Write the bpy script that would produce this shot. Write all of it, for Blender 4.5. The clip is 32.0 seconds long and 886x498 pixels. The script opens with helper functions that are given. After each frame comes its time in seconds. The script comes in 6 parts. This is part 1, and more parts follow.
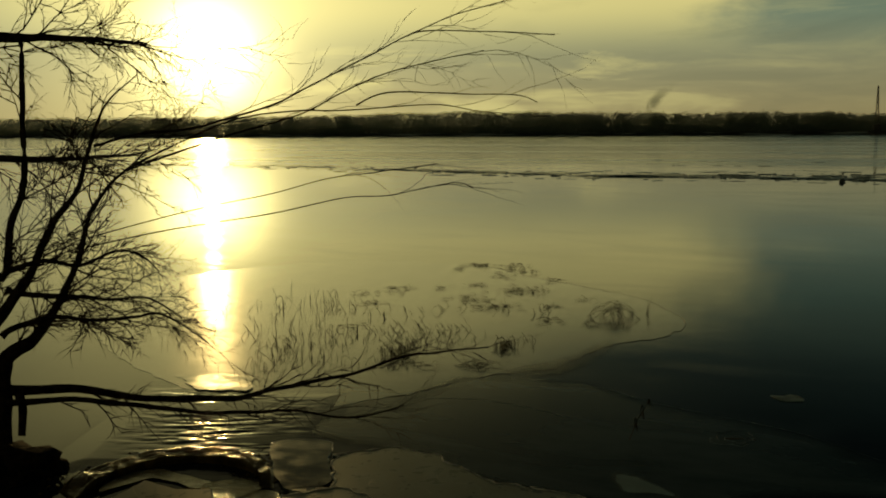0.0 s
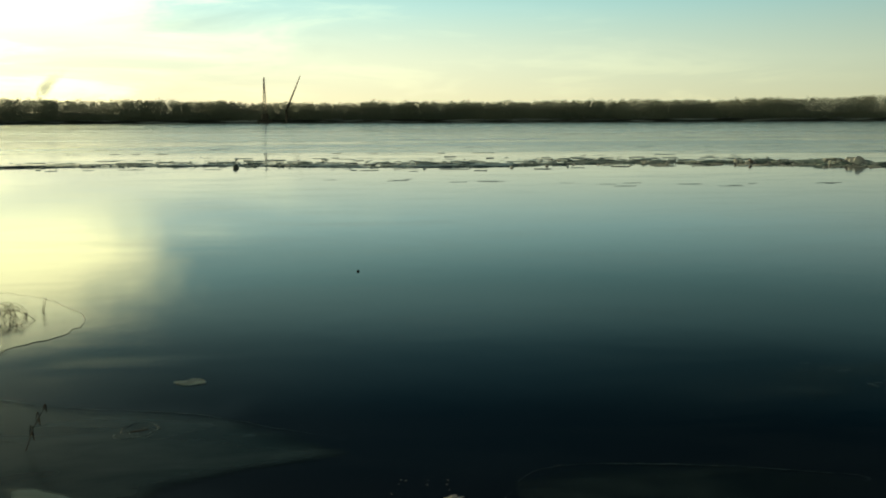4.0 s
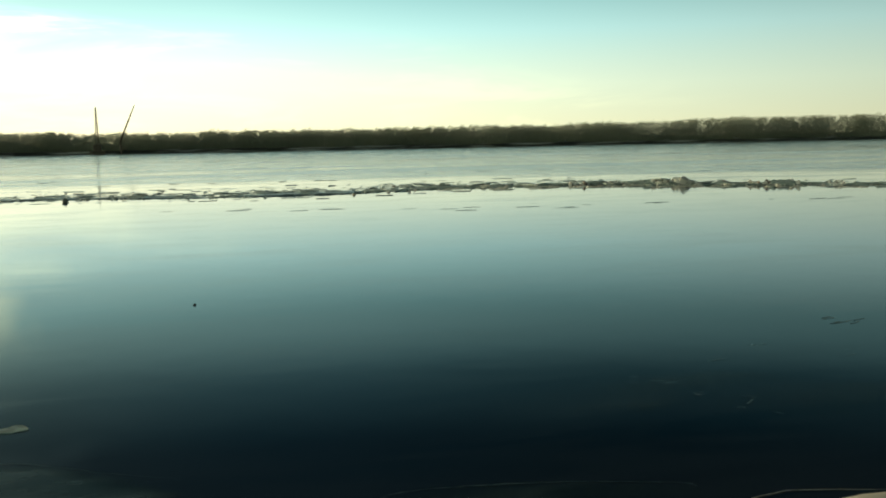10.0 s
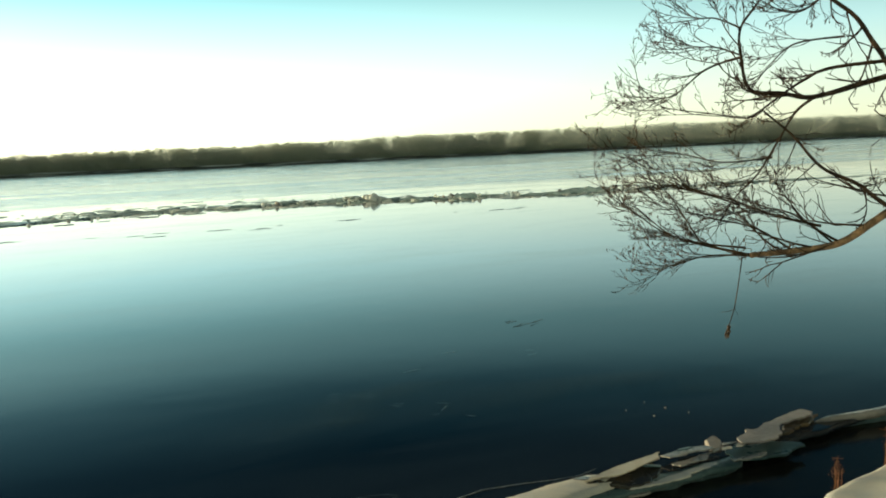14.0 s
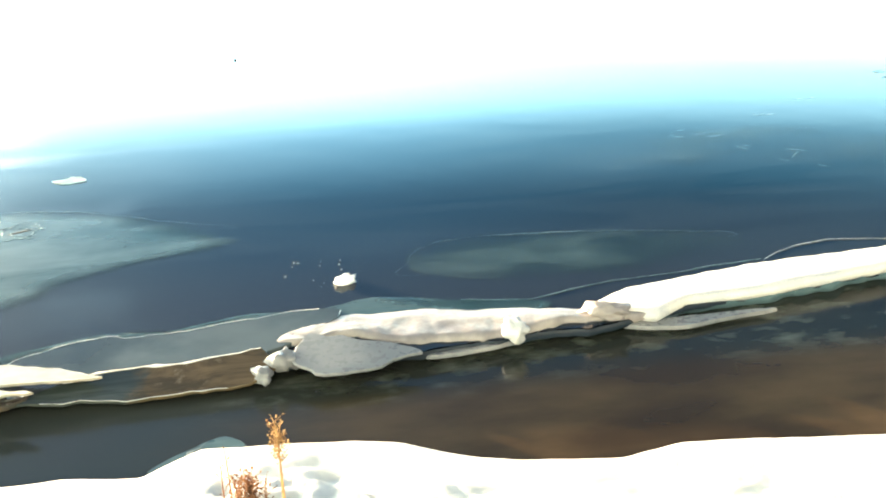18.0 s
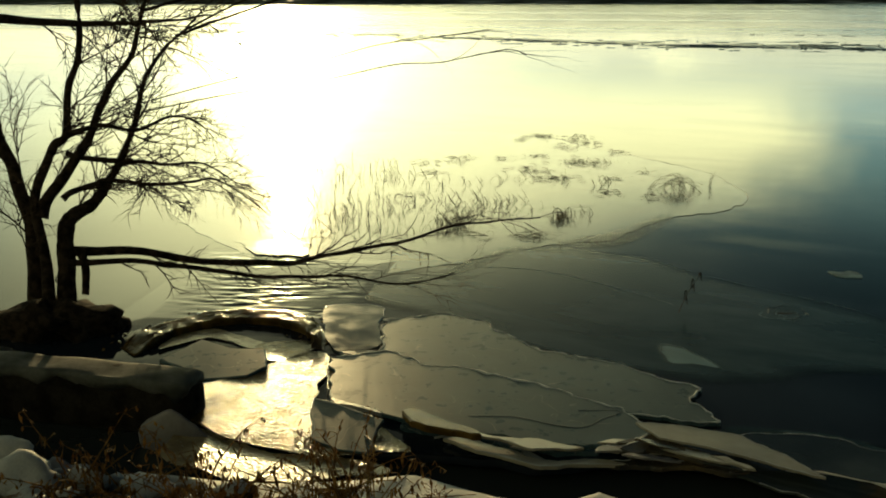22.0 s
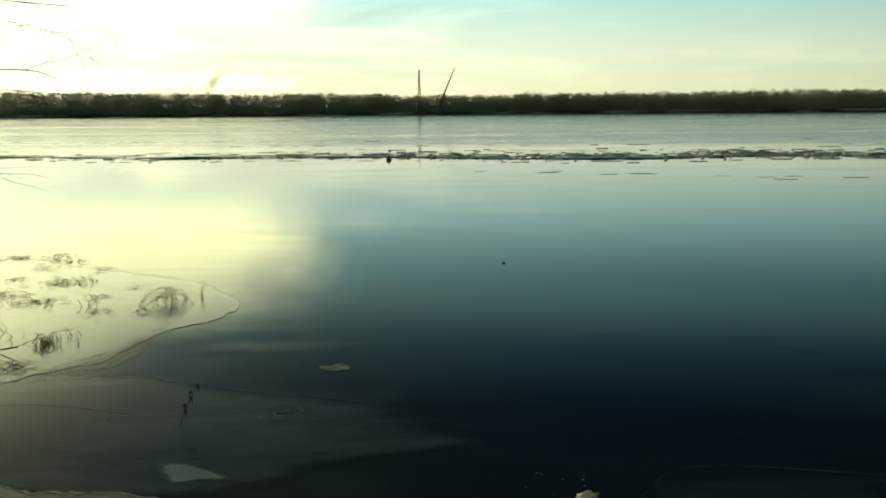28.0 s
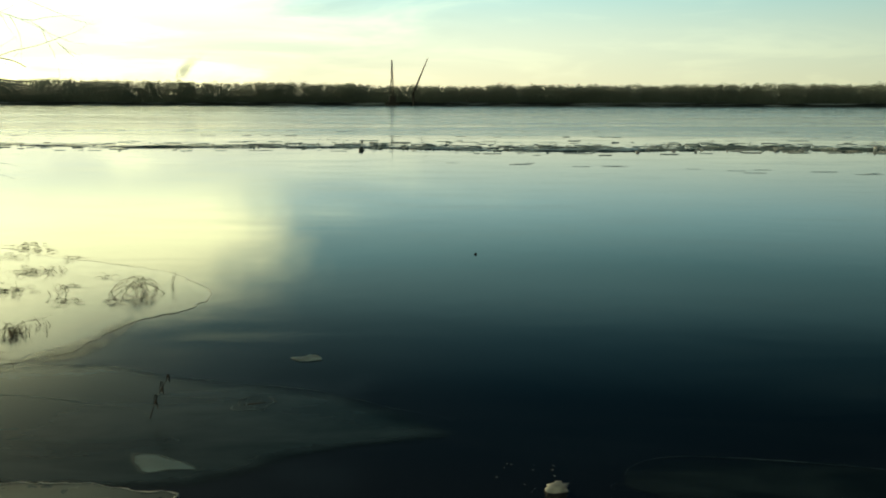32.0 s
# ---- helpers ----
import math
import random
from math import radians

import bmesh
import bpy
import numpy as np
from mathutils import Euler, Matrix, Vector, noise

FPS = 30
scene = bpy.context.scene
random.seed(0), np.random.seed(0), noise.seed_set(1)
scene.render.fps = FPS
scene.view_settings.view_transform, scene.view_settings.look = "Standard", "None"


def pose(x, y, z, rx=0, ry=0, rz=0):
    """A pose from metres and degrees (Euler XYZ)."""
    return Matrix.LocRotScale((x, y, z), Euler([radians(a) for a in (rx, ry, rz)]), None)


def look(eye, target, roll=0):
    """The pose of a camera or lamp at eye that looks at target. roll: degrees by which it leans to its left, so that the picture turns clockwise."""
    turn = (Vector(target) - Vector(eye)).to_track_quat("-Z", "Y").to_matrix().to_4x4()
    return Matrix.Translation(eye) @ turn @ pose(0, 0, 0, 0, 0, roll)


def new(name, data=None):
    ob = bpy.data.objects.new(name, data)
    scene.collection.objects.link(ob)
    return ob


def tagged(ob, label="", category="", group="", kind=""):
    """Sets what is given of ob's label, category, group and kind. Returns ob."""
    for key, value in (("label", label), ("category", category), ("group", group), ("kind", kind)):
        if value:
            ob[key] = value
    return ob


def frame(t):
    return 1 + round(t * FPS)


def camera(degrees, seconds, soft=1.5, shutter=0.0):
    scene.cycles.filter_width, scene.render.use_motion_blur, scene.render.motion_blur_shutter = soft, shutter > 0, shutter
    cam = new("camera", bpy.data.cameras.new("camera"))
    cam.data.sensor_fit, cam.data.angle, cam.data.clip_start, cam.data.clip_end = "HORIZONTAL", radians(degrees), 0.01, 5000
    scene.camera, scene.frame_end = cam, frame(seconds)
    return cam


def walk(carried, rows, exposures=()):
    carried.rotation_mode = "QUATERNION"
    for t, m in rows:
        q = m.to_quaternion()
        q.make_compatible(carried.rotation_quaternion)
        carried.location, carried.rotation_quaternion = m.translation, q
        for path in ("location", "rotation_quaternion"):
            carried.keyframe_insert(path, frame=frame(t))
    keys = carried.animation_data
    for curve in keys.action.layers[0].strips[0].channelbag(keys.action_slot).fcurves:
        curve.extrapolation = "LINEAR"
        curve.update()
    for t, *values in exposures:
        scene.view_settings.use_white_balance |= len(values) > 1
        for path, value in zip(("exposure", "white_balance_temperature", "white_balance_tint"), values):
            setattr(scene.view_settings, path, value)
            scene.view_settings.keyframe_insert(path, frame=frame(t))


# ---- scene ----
cam = camera(47.5, 32.0, soft=1.9)
PATH = [
    (0.0, -0.192, -0.043, 3.015, 83.25, 0.44, 3.73),
    (0.5, -0.096, -0.054, 3.029, 83.76, 0.48, -2.44),
    (1.0, -0.010, -0.079, 3.032, 84.34, 0.05, -7.96),
    (1.5, 0.041, -0.080, 3.031, 83.75, -0.31, -10.06),
    (2.0, 0.089, -0.076, 3.022, 83.47, -1.24, -11.67),
    (2.5, 0.045, -0.059, 3.012, 84.51, -1.06, -15.83),
    (3.0, 0.022, -0.039, 3.021, 84.02, -0.03, -20.66),
    (3.5, -0.009, 0.018, 3.010, 82.96, 0.18, -26.70),
    (4.0, -0.036, 0.050, 3.004, 82.42, 0.18, -29.36),
    (4.5, -0.063, 0.063, 3.002, 82.32, -0.04, -28.77),
    (5.0, -0.087, 0.062, 3.005, 82.44, -0.25, -26.61),
    (5.5, -0.104, 0.058, 3.014, 82.55, -0.25, -24.54),
    (6.0, -0.121, 0.054, 3.027, 82.57, -0.04, -22.70),
    (6.5, -0.117, 0.058, 3.023, 82.81, -0.16, -21.82),
    (7.0, -0.105, 0.067, 3.018, 83.14, -0.24, -22.74),
    (7.5, -0.086, 0.066, 3.023, 83.35, -0.21, -25.13),
    (8.0, -0.060, 0.074, 3.019, 83.78, 0.14, -28.17),
    (8.5, -0.067, 0.060, 3.016, 83.85, 0.38, -30.59),
    (9.0, -0.042, 0.074, 3.015, 83.74, 0.35, -33.83),
    (9.5, 0.008, 0.077, 3.012, 83.76, 0.93, -35.75),
    (10.0, 0.082, 0.007, 3.005, 83.85, 1.03, -38.25),
    (10.5, 0.130, -0.014, 2.998, 83.96, 0.84, -39.34),
    (11.0, 0.170, -0.056, 2.996, 83.24, 0.40, -38.88),
    (11.5, 0.201, -0.092, 2.997, 82.81, 0.79, -40.15),
    (12.0, 0.184, -0.025, 2.996, 83.58, 1.97, -45.87),
    (12.5, 0.164, -0.001, 2.996, 83.99, 1.92, -50.43),
    (13.0, 0.163, -0.012, 2.997, 84.99, 1.91, -53.79),
    (13.5, 0.152, -0.015, 3.009, 84.61, 2.19, -55.44),
    (14.0, 0.164, -0.005, 3.009, 84.45, 2.50, -55.62),
    (14.5, 0.195, 0.016, 2.996, 84.27, 2.81, -53.95),
    (15.0, 0.207, 0.028, 2.982, 83.63, 2.85, -51.04),
    (15.5, 0.166, 0.014, 2.979, 82.10, 2.39, -47.50),
    (16.0, 0.065, -0.029, 2.987, 79.44, 1.39, -42.95),
    (16.5, 0.021, -0.107, 2.896, 76.47, 0.22, -38.82),
    (17.0, 0.036, -0.074, 2.956, 72.85, 0.55, -36.35),
    (17.5, 0.024, -0.051, 2.956, 71.38, 0.71, -36.58),
    (18.0, -0.047, 0.001, 2.958, 70.25, 1.48, -36.26),
    (18.5, -0.108, 0.047, 2.951, 69.62, 1.16, -33.44),
    (19.0, -0.182, 0.082, 2.940, 68.58, 0.88, -28.44),
    (19.5, -0.194, 0.094, 2.931, 68.73, 0.87, -21.78),
    (20.0, -0.177, 0.077, 2.931, 69.77, 0.74, -14.87),
    (20.5, -0.085, 0.057, 2.946, 71.38, -0.28, -7.38),
    (21.0, -0.036, 0.005, 2.950, 71.65, -0.33, 1.16),
    (21.5, -0.005, -0.011, 2.958, 72.32, 0.11, 8.14),
    (22.0, -0.023, -0.017, 2.992, 75.96, 0.32, 7.73),
    (22.5, -0.115, 0.003, 3.021, 79.92, 1.22, 4.99),
    (23.0, -0.150, -0.017, 3.019, 81.56, 0.73, 3.15),
    (23.5, -0.195, -0.010, 3.018, 81.76, -0.49, 1.89),
    (24.0, -0.168, -0.036, 3.045, 81.76, -0.88, 1.24),
    (24.5, -0.163, -0.028, 3.014, 81.87, -1.31, -1.90),
    (25.0, -0.133, -0.038, 2.999, 82.02, -1.43, -4.09),
    (25.5, -0.066, -0.063, 2.998, 82.18, -1.26, -5.93),
    (26.0, 0.016, -0.082, 3.003, 82.21, -1.08, -7.91),
    (26.5, 0.092, -0.071, 3.005, 81.99, -1.17, -10.51),
    (27.0, 0.174, -0.029, 3.002, 81.49, -1.54, -14.34),
    (27.5, 0.099, 0.011, 3.011, 82.17, -0.20, -18.28),
    (28.0, 0.072, 0.039, 2.992, 82.01, 0.45, -20.73),
    (28.5, 0.047, 0.017, 2.995, 81.73, -0.03, -21.59),
    (29.0, 0.062, 0.033, 2.993, 81.70, -0.49, -22.35),
    (29.5, 0.055, 0.025, 3.002, 81.82, -0.54, -22.43),
    (30.0, 0.062, 0.006, 3.006, 81.52, -0.37, -22.02),
    (30.5, 0.066, -0.006, 3.001, 81.50, -0.18, -22.22),
    (31.0, 0.052, -0.002, 3.008, 81.22, -0.07, -21.92),
    (31.5, 0.056, -0.002, 3.015, 81.36, -0.18, -22.20),
    (32.0, 0.056, 0.010, 3.004, 81.49, -0.13, -22.26),
]

EXPOSURE = [
    (0, -2.4, 8500, -7), (1, -1.95, 7500, -8), (2, -1.2, 6750, -6), (3.5, -0.35, 6300, -2), (6, 0.05, 6250, 0), (9, 0.15, 6200, 0), (11, 0.45, 6050, 0), (13, 0.95, 5900, 1), (15.5, 1.25, 5950, 2), (16, 1.55, 5950, 3),
    (16.6, 2.7, 5950, 5), (17.2, 3.85, 5750, 11), (18, 4.05, 5750, 16), (19, 4.25, 5800, 20), (20, 4.1, 5900, 20), (21, 2.25, 6600, 3), (21.5, 0.75, 6250, -2), (22, -0.3, 6350, -4), (23, -1.35, 7500, -5),
    (24.5, -1.5, 7700, -6), (26.5, -0.95, 6700, -4), (28, -0.2, 6050, -2), (32, -0.2, 6000, -2)
]
walk(cam, [(t, pose(x, y, z, rx, ry, rz)) for t, x, y, z, rx, ry, rz in PATH], EXPOSURE)

# ---- sky and sun ----
SUN_AZ, SUN_EL = 16.7, 4.3
SUN_DIR = Vector((-math.sin(radians(SUN_AZ)) * math.cos(radians(SUN_EL)), math.cos(radians(SUN_AZ)) * math.cos(radians(SUN_EL)), math.sin(radians(SUN_EL))))


class Nodes:
    """Short hand for a node tree."""

    def __init__(self, tree):
        self.tree = tree
        tree.nodes.clear()

    def add(self, kind, links=None, **props):
        n = self.tree.nodes.new(kind)
        if "operation" in props:
            n.operation = props["operation"]
        if "feature" in props:
            n.feature = props["feature"]
        if "interpolation_type" in props:
            n.interpolation_type = props["interpolation_type"]
        if "data_type" in props:
            n.data_type, n.blend_type = props["data_type"], props["blend_type"]
        for key, v in (links or {}).items():
            self.put(n.inputs[key], v)
        return n

    def put(self, socket, v):
        if isinstance(v, bpy.types.NodeSocket):
            self.tree.links.new(v, socket)
        else:
            socket.default_value = v

    def calc(self, op, a, b=0.0, c=0.0):
        return self.add("ShaderNodeMath", {0: a, 1: b, 2: c}, operation=op).outputs[0]

    def vec(self, op, a, b=(0, 0, 0)):
        n = self.add("ShaderNodeVectorMath", {0: a, 1: b}, operation=op)
        return n.outputs["Value"] if op in ("DOT_PRODUCT", "LENGTH") else n.outputs[0]

    def noise(self, vector, scale, detail=4.0, rough=0.55, distort=0.0):
        return self.add("ShaderNodeTexNoise", {"Vector": vector, "Scale": scale, "Detail": detail, "Roughness": rough, "Distortion": distort}).outputs[0]

    def band(self, v, lo, hi, a=0.0, b=1.0):
        n = self.add("ShaderNodeMapRange", {0: v, 1: lo, 2: hi, 3: a, 4: b}, interpolation_type="SMOOTHSTEP")
        return n.outputs[0]

    def mix(self, fac, a, b, blend="MIX"):
        n = self.add("ShaderNodeMix", data_type="RGBA", blend_type=blend)
        self.put(n.inputs[0], fac)
        for i, v in ((6, a), (7, b)):
            self.put(n.inputs[i], (*v, 1.0) if isinstance(v, tuple) and len(v) == 3 else v)
        return n.outputs[2]

    def stretch(self, vector, x, y, z, turn=0.0):
        turned = self.add("ShaderNodeMapping", {"Vector": vector, "Rotation": (0, 0, radians(turn))}).outputs[0]
        return self.add("ShaderNodeMapping", {"Vector": turned, "Scale": (x, y, z)}).outputs[0]


world = bpy.data.worlds.new("winter_sky")
scene.world = world
world.use_nodes = True
W = Nodes(world.node_tree)
direction = W.add("ShaderNodeTexCoord").outputs["Generated"]
sky = W.add("ShaderNodeTexSky")
sky.sky_type, sky.sun_disc, sky.sun_elevation, sky.sun_rotation = "NISHITA", False, radians(SUN_EL), radians(-SUN_AZ)
sky.air_density, sky.dust_density, sky.ozone_density = 1.0, 1.6, 2.0
angle = W.calc("ARCCOSINE", W.calc("MINIMUM", W.vec("DOT_PRODUCT", direction, tuple(SUN_DIR)), 0.99999))
# hazy aureole of the low sun: a blinding core and two wider skirts
core = W.calc("MULTIPLY", W.calc("EXPONENT", W.calc("MULTIPLY", W.calc("POWER", W.calc("DIVIDE", angle, radians(2.4)), 2.0), -1.0)), 26.0)
skirt = W.calc("MULTIPLY", W.calc("EXPONENT", W.calc("DIVIDE", angle, -radians(3.2))), 7.0)
wide = W.calc("MULTIPLY", W.calc("EXPONENT", W.calc("DIVIDE", angle, -radians(8.0))), 2.8)
# elevation and bearing of the line of sight, in degrees
parts = W.add("ShaderNodeSeparateXYZ", {0: direction})
up = W.calc("MULTIPLY", W.calc("ARCSINE", parts.outputs[2]), 57.2958)
bearing = W.calc("MULTIPLY", W.calc("ARCTAN2", W.calc("MULTIPLY", parts.outputs[0], -1.0), parts.outputs[1]), 57.2958)
# bright haze low over the river, fading fast upwards
haze = W.add("ShaderNodeValToRGB", {0: W.calc("DIVIDE", W.calc("ABSOLUTE", up), 60.0)})
for k, (at, tint) in enumerate(((0.0, (1.25, 1.02, 0.60)), (0.05, (1.10, 1.06, 0.76)), (0.10, (0.76, 0.93, 0.82)), (0.155, (0.325, 0.52, 0.485)),
                                (0.215, (0.058, 0.122, 0.132)), (0.28, (0.003, 0.024, 0.036)), (0.40, (0.005, 0.017, 0.029)), (1.0, (0.010, 0.020, 0.036)))):
    e = haze.color_ramp.elements[k] if k < 2 else haze.color_ramp.elements.new(at)
    e.position, e.color = at, (*tint, 1.0)
toward = W.calc("MULTIPLY", W.band(angle, radians(12), radians(100), 1.2, 0.45), W.band(angle, radians(98), radians(150), 1.0, 0.6))
base = W.mix(1.0, W.mix(1.0, sky.outputs[0], (0.0028, 0.0048, 0.0075), "MULTIPLY"), W.mix(1.0, W.mix(1.0, haze.outputs[0], toward, "MULTIPLY"), W.mix(W.band(angle, radians(28), radians(70)), (1.0, 1.0, 1.0), (0.90, 0.99, 1.02)), "MULTIPLY"), "ADD")
# higher up the sky darkens away from the sun and stays bright about it
lift = W.band(up, 7.5, 13.5)
base = W.mix(1.0, base, W.calc("SUBTRACT", W.calc("ADD", 1.0, W.calc("MULTIPLY", lift, W.band(angle, radians(48), radians(22), 0.0, 0.35))), W.calc("MULTIPLY", lift, W.band(angle, radians(30), radians(68), 0.0, 0.45))), "MULTIPLY")
# bluer air beside the cloud sheet
base = W.mix(W.calc("MULTIPLY", W.calc("MULTIPLY", W.band(up, 3.0, 7.0), W.band(up, 10.5, 8.5)), W.calc("MULTIPLY", W.band(angle, radians(20), radians(36)), W.band(angle, radians(80), radians(52)))), base, W.mix(1.0, base, (0.89, 1.0, 1.03), "MULTIPLY"))
# pale upper air over the downstream reach
base = W.mix(1.0, base, W.calc("ADD", 1.0, W.calc("MULTIPLY", W.calc("MULTIPLY", W.band(up, 9.0, 12.5), W.band(up, 14.0, 18.0, 1.0, 0.6)), W.band(angle, radians(30), radians(52), 0.0, 0.95))), "MULTIPLY")
# a sheet of thin cloud on the sun's side with a ragged edge, and streaks below it
streak = W.noise(W.stretch(direction, 3.0, 3.0, 18.0), 1.7, 6.0, 0.6, 0.5)
ragged = W.calc("ADD", bearing, W.calc("MULTIPLY", W.calc("SUBTRACT", W.noise(W.stretch(direction, 4.0, 4.0, 10.0), 2.0, 5.0), 0.5), 16.0))
sheet = W.calc("MULTIPLY", W.band(ragged, -15.5, -8.0), W.calc("MULTIPLY", W.band(up, 3.5, 7.0), W.band(bearing, 36.0, 20.0, 0.25, 1.0)))
wisps = W.calc("MULTIPLY", W.band(streak, 0.48, 0.66), W.band(angle, radians(10), radians(42), 0.75, 0.05))
veil = W.calc("MULTIPLY", W.calc("MAXIMUM", sheet, wisps), W.band(W.calc("SUBTRACT", up, W.calc("MULTIPLY", W.calc("ADD", ragged, 13.0), 0.22)), 12.0, 7.0))
shade = W.calc("MULTIPLY", W.band(streak, 0.52, 0.36, 0.0, 0.18), W.band(angle, radians(12), radians(30), 0.2, 1.0))
cloudy = W.mix(veil, base, (3.2, 2.9, 1.55))
cloudy = W.mix(W.calc("MULTIPLY", shade, W.band(angle, radians(45), radians(30))), cloudy, (0.25, 0.39, 0.40))
# a drifting plume of smoke over the far woods
plume = W.calc("ADD", W.calc("MULTIPLY", W.calc("SUBTRACT", up, 1.0), -0.9), -7.6)
puff = W.noise(W.stretch(direction, 60.0, 60.0, 60.0), 1.0, 4.0, 0.6, 0.8)
near_axis = W.band(W.calc("ABSOLUTE", W.calc("SUBTRACT", bearing, plume)), 0.55, 0.1)
smoke = W.calc("MULTIPLY", W.calc("MULTIPLY", near_axis, W.band(puff, 0.35, 0.6)), W.calc("MULTIPLY", W.band(up, 2.6, 1.4), W.band(up, 0.2, 0.7)))
cloudy = W.mix(W.calc("MULTIPLY", smoke, 0.75), cloudy, (0.30, 0.30, 0.20))
glow = W.add("ShaderNodeVectorMath", {0: (1.0, 0.85, 0.44), 3: W.calc("ADD", core, W.calc("ADD", skirt, wide))}, operation="SCALE").outputs[0]
full = W.mix(1.0, cloudy, glow, "ADD")
back = W.add("ShaderNodeBackground", {"Color": full, "Strength": 1.0})
W.add("ShaderNodeOutputWorld", {0: back.outputs[0]})

sun = new("sun", bpy.data.lights.new("sun", "SUN"))
sun.data.energy, sun.data.angle, sun.data.color = 3.8, radians(0.6), (1.0, 0.69, 0.33)
sun.matrix_world = look(SUN_DIR * 50, (0, 0, 0))

# ---- materials ----
def surface(name, dark, light, scale=6.0, rough=0.6, bump=0.3, bscale=40.0, ior=1.45, detail=6.0, spec=0.5, lo=0.35, hi=0.65, depth=0.01, speck=0.35, thin=0.0, rvar=0.1, veins=0.0, **extra):
    """A noisy two-colour surface with fine relief at world size."""
    m = bpy.data.materials.new(name)
    m.use_nodes = True
    t = Nodes(m.node_tree)
    p = t.add("ShaderNodeNewGeometry").outputs["Position"]
    coarse = t.noise(p, scale, detail)
    fine = t.noise(p, bscale, 4.0, 0.6)
    tone = t.mix(t.band(coarse, lo, hi), dark, light)
    tone = t.mix(t.band(fine, 0.3, 0.75, 0.0, speck), tone, tuple(0.6 * c for c in dark))
    if veins:
        # healed cracks: thin pale lines wandering through the ice, dense in some places and missing in others
        path = t.noise(p, 1.3, 3.0, 0.5, 0.6)
        hair = t.calc("MULTIPLY", t.band(t.calc("ABSOLUTE", t.calc("SUBTRACT", path, 0.5)), 0.0035, 0.0), t.band(t.noise(p, 3.0, 2.0), 0.42, 0.62))
        dust = t.band(t.noise(t.stretch(p, 1.0, 2.2, 1.0, 25), 2.4, 7.0, 0.7, 0.8), 0.52, 0.78)
        tone = t.mix(t.calc("MULTIPLY", dust, 0.35 * veins), tone, tuple(1.7 * c for c in light))
        tone = t.mix(t.calc("MULTIPLY", hair, veins), tone, (0.30, 0.31, 0.31))
    rel = t.add("ShaderNodeBump", {"Strength": bump, "Distance": depth, "Height": t.calc("ADD", fine, t.calc("MULTIPLY", coarse, 0.6))})
    b = t.add("ShaderNodeBsdfPrincipled", {"Base Color": tone, "Roughness": t.band(fine, 0.2, 0.8, max(0.03, rough - rvar), min(1.0, rough + rvar)), "IOR": ior,
                                           "Specular IOR Level": spec, "Normal": rel.outputs[0]})
    for k, v in extra.items():
        b.inputs[k.replace("_", " ")].default_value = v
    out = b.outputs[0]
    if thin:
        through_light = t.add("ShaderNodeBsdfTranslucent", {"Color": tone})
        out = t.add("ShaderNodeMixShader", {0: thin, 1: out, 2: through_light.outputs[0]}).outputs[0]
    t.add("ShaderNodeOutputMaterial", {0: out})
    return m


def ice_film(name="ice_film", dark=(0.010, 0.028, 0.036), light=(0.046, 0.074, 0.091), rough=0.13):
    """Milky young ice whose cover thins out to nothing at its edges."""
    m = bpy.data.materials.new(name)
    m.use_nodes = True
    t = Nodes(m.node_tree)
    p = t.add("ShaderNodeNewGeometry").outputs["Position"]
    cover = t.add("ShaderNodeAttribute")
    cover.attribute_name = "cover"
    cloud = t.noise(t.stretch(p, 0.5, 1.2, 1, 25), 0.9, 6, 0.6, 0.5)
    fine = t.noise(p, 6.0, 5, 0.6)
    tone = t.mix(t.band(cloud, 0.35, 0.68), dark, light)
    fac = t.band(t.calc("ADD", cover.outputs["Fac"], t.calc("ADD", t.calc("MULTIPLY", t.calc("SUBTRACT", cloud, 0.5), 0.9), t.calc("MULTIPLY", t.calc("SUBTRACT", fine, 0.5), 0.25))), 0.12, 0.75)
    b = t.add("ShaderNodeBsdfPrincipled", {"Base Color": tone, "Roughness": rough, "IOR": 1.24, "Specular IOR Level": 0.3})
    clear = t.add("ShaderNodeBsdfTransparent")
    mix = t.add("ShaderNodeMixShader", {0: fac, 1: clear.outputs[0], 2: b.outputs[0]})
    t.add("ShaderNodeOutputMaterial", {0: mix.outputs[0]})
    return m


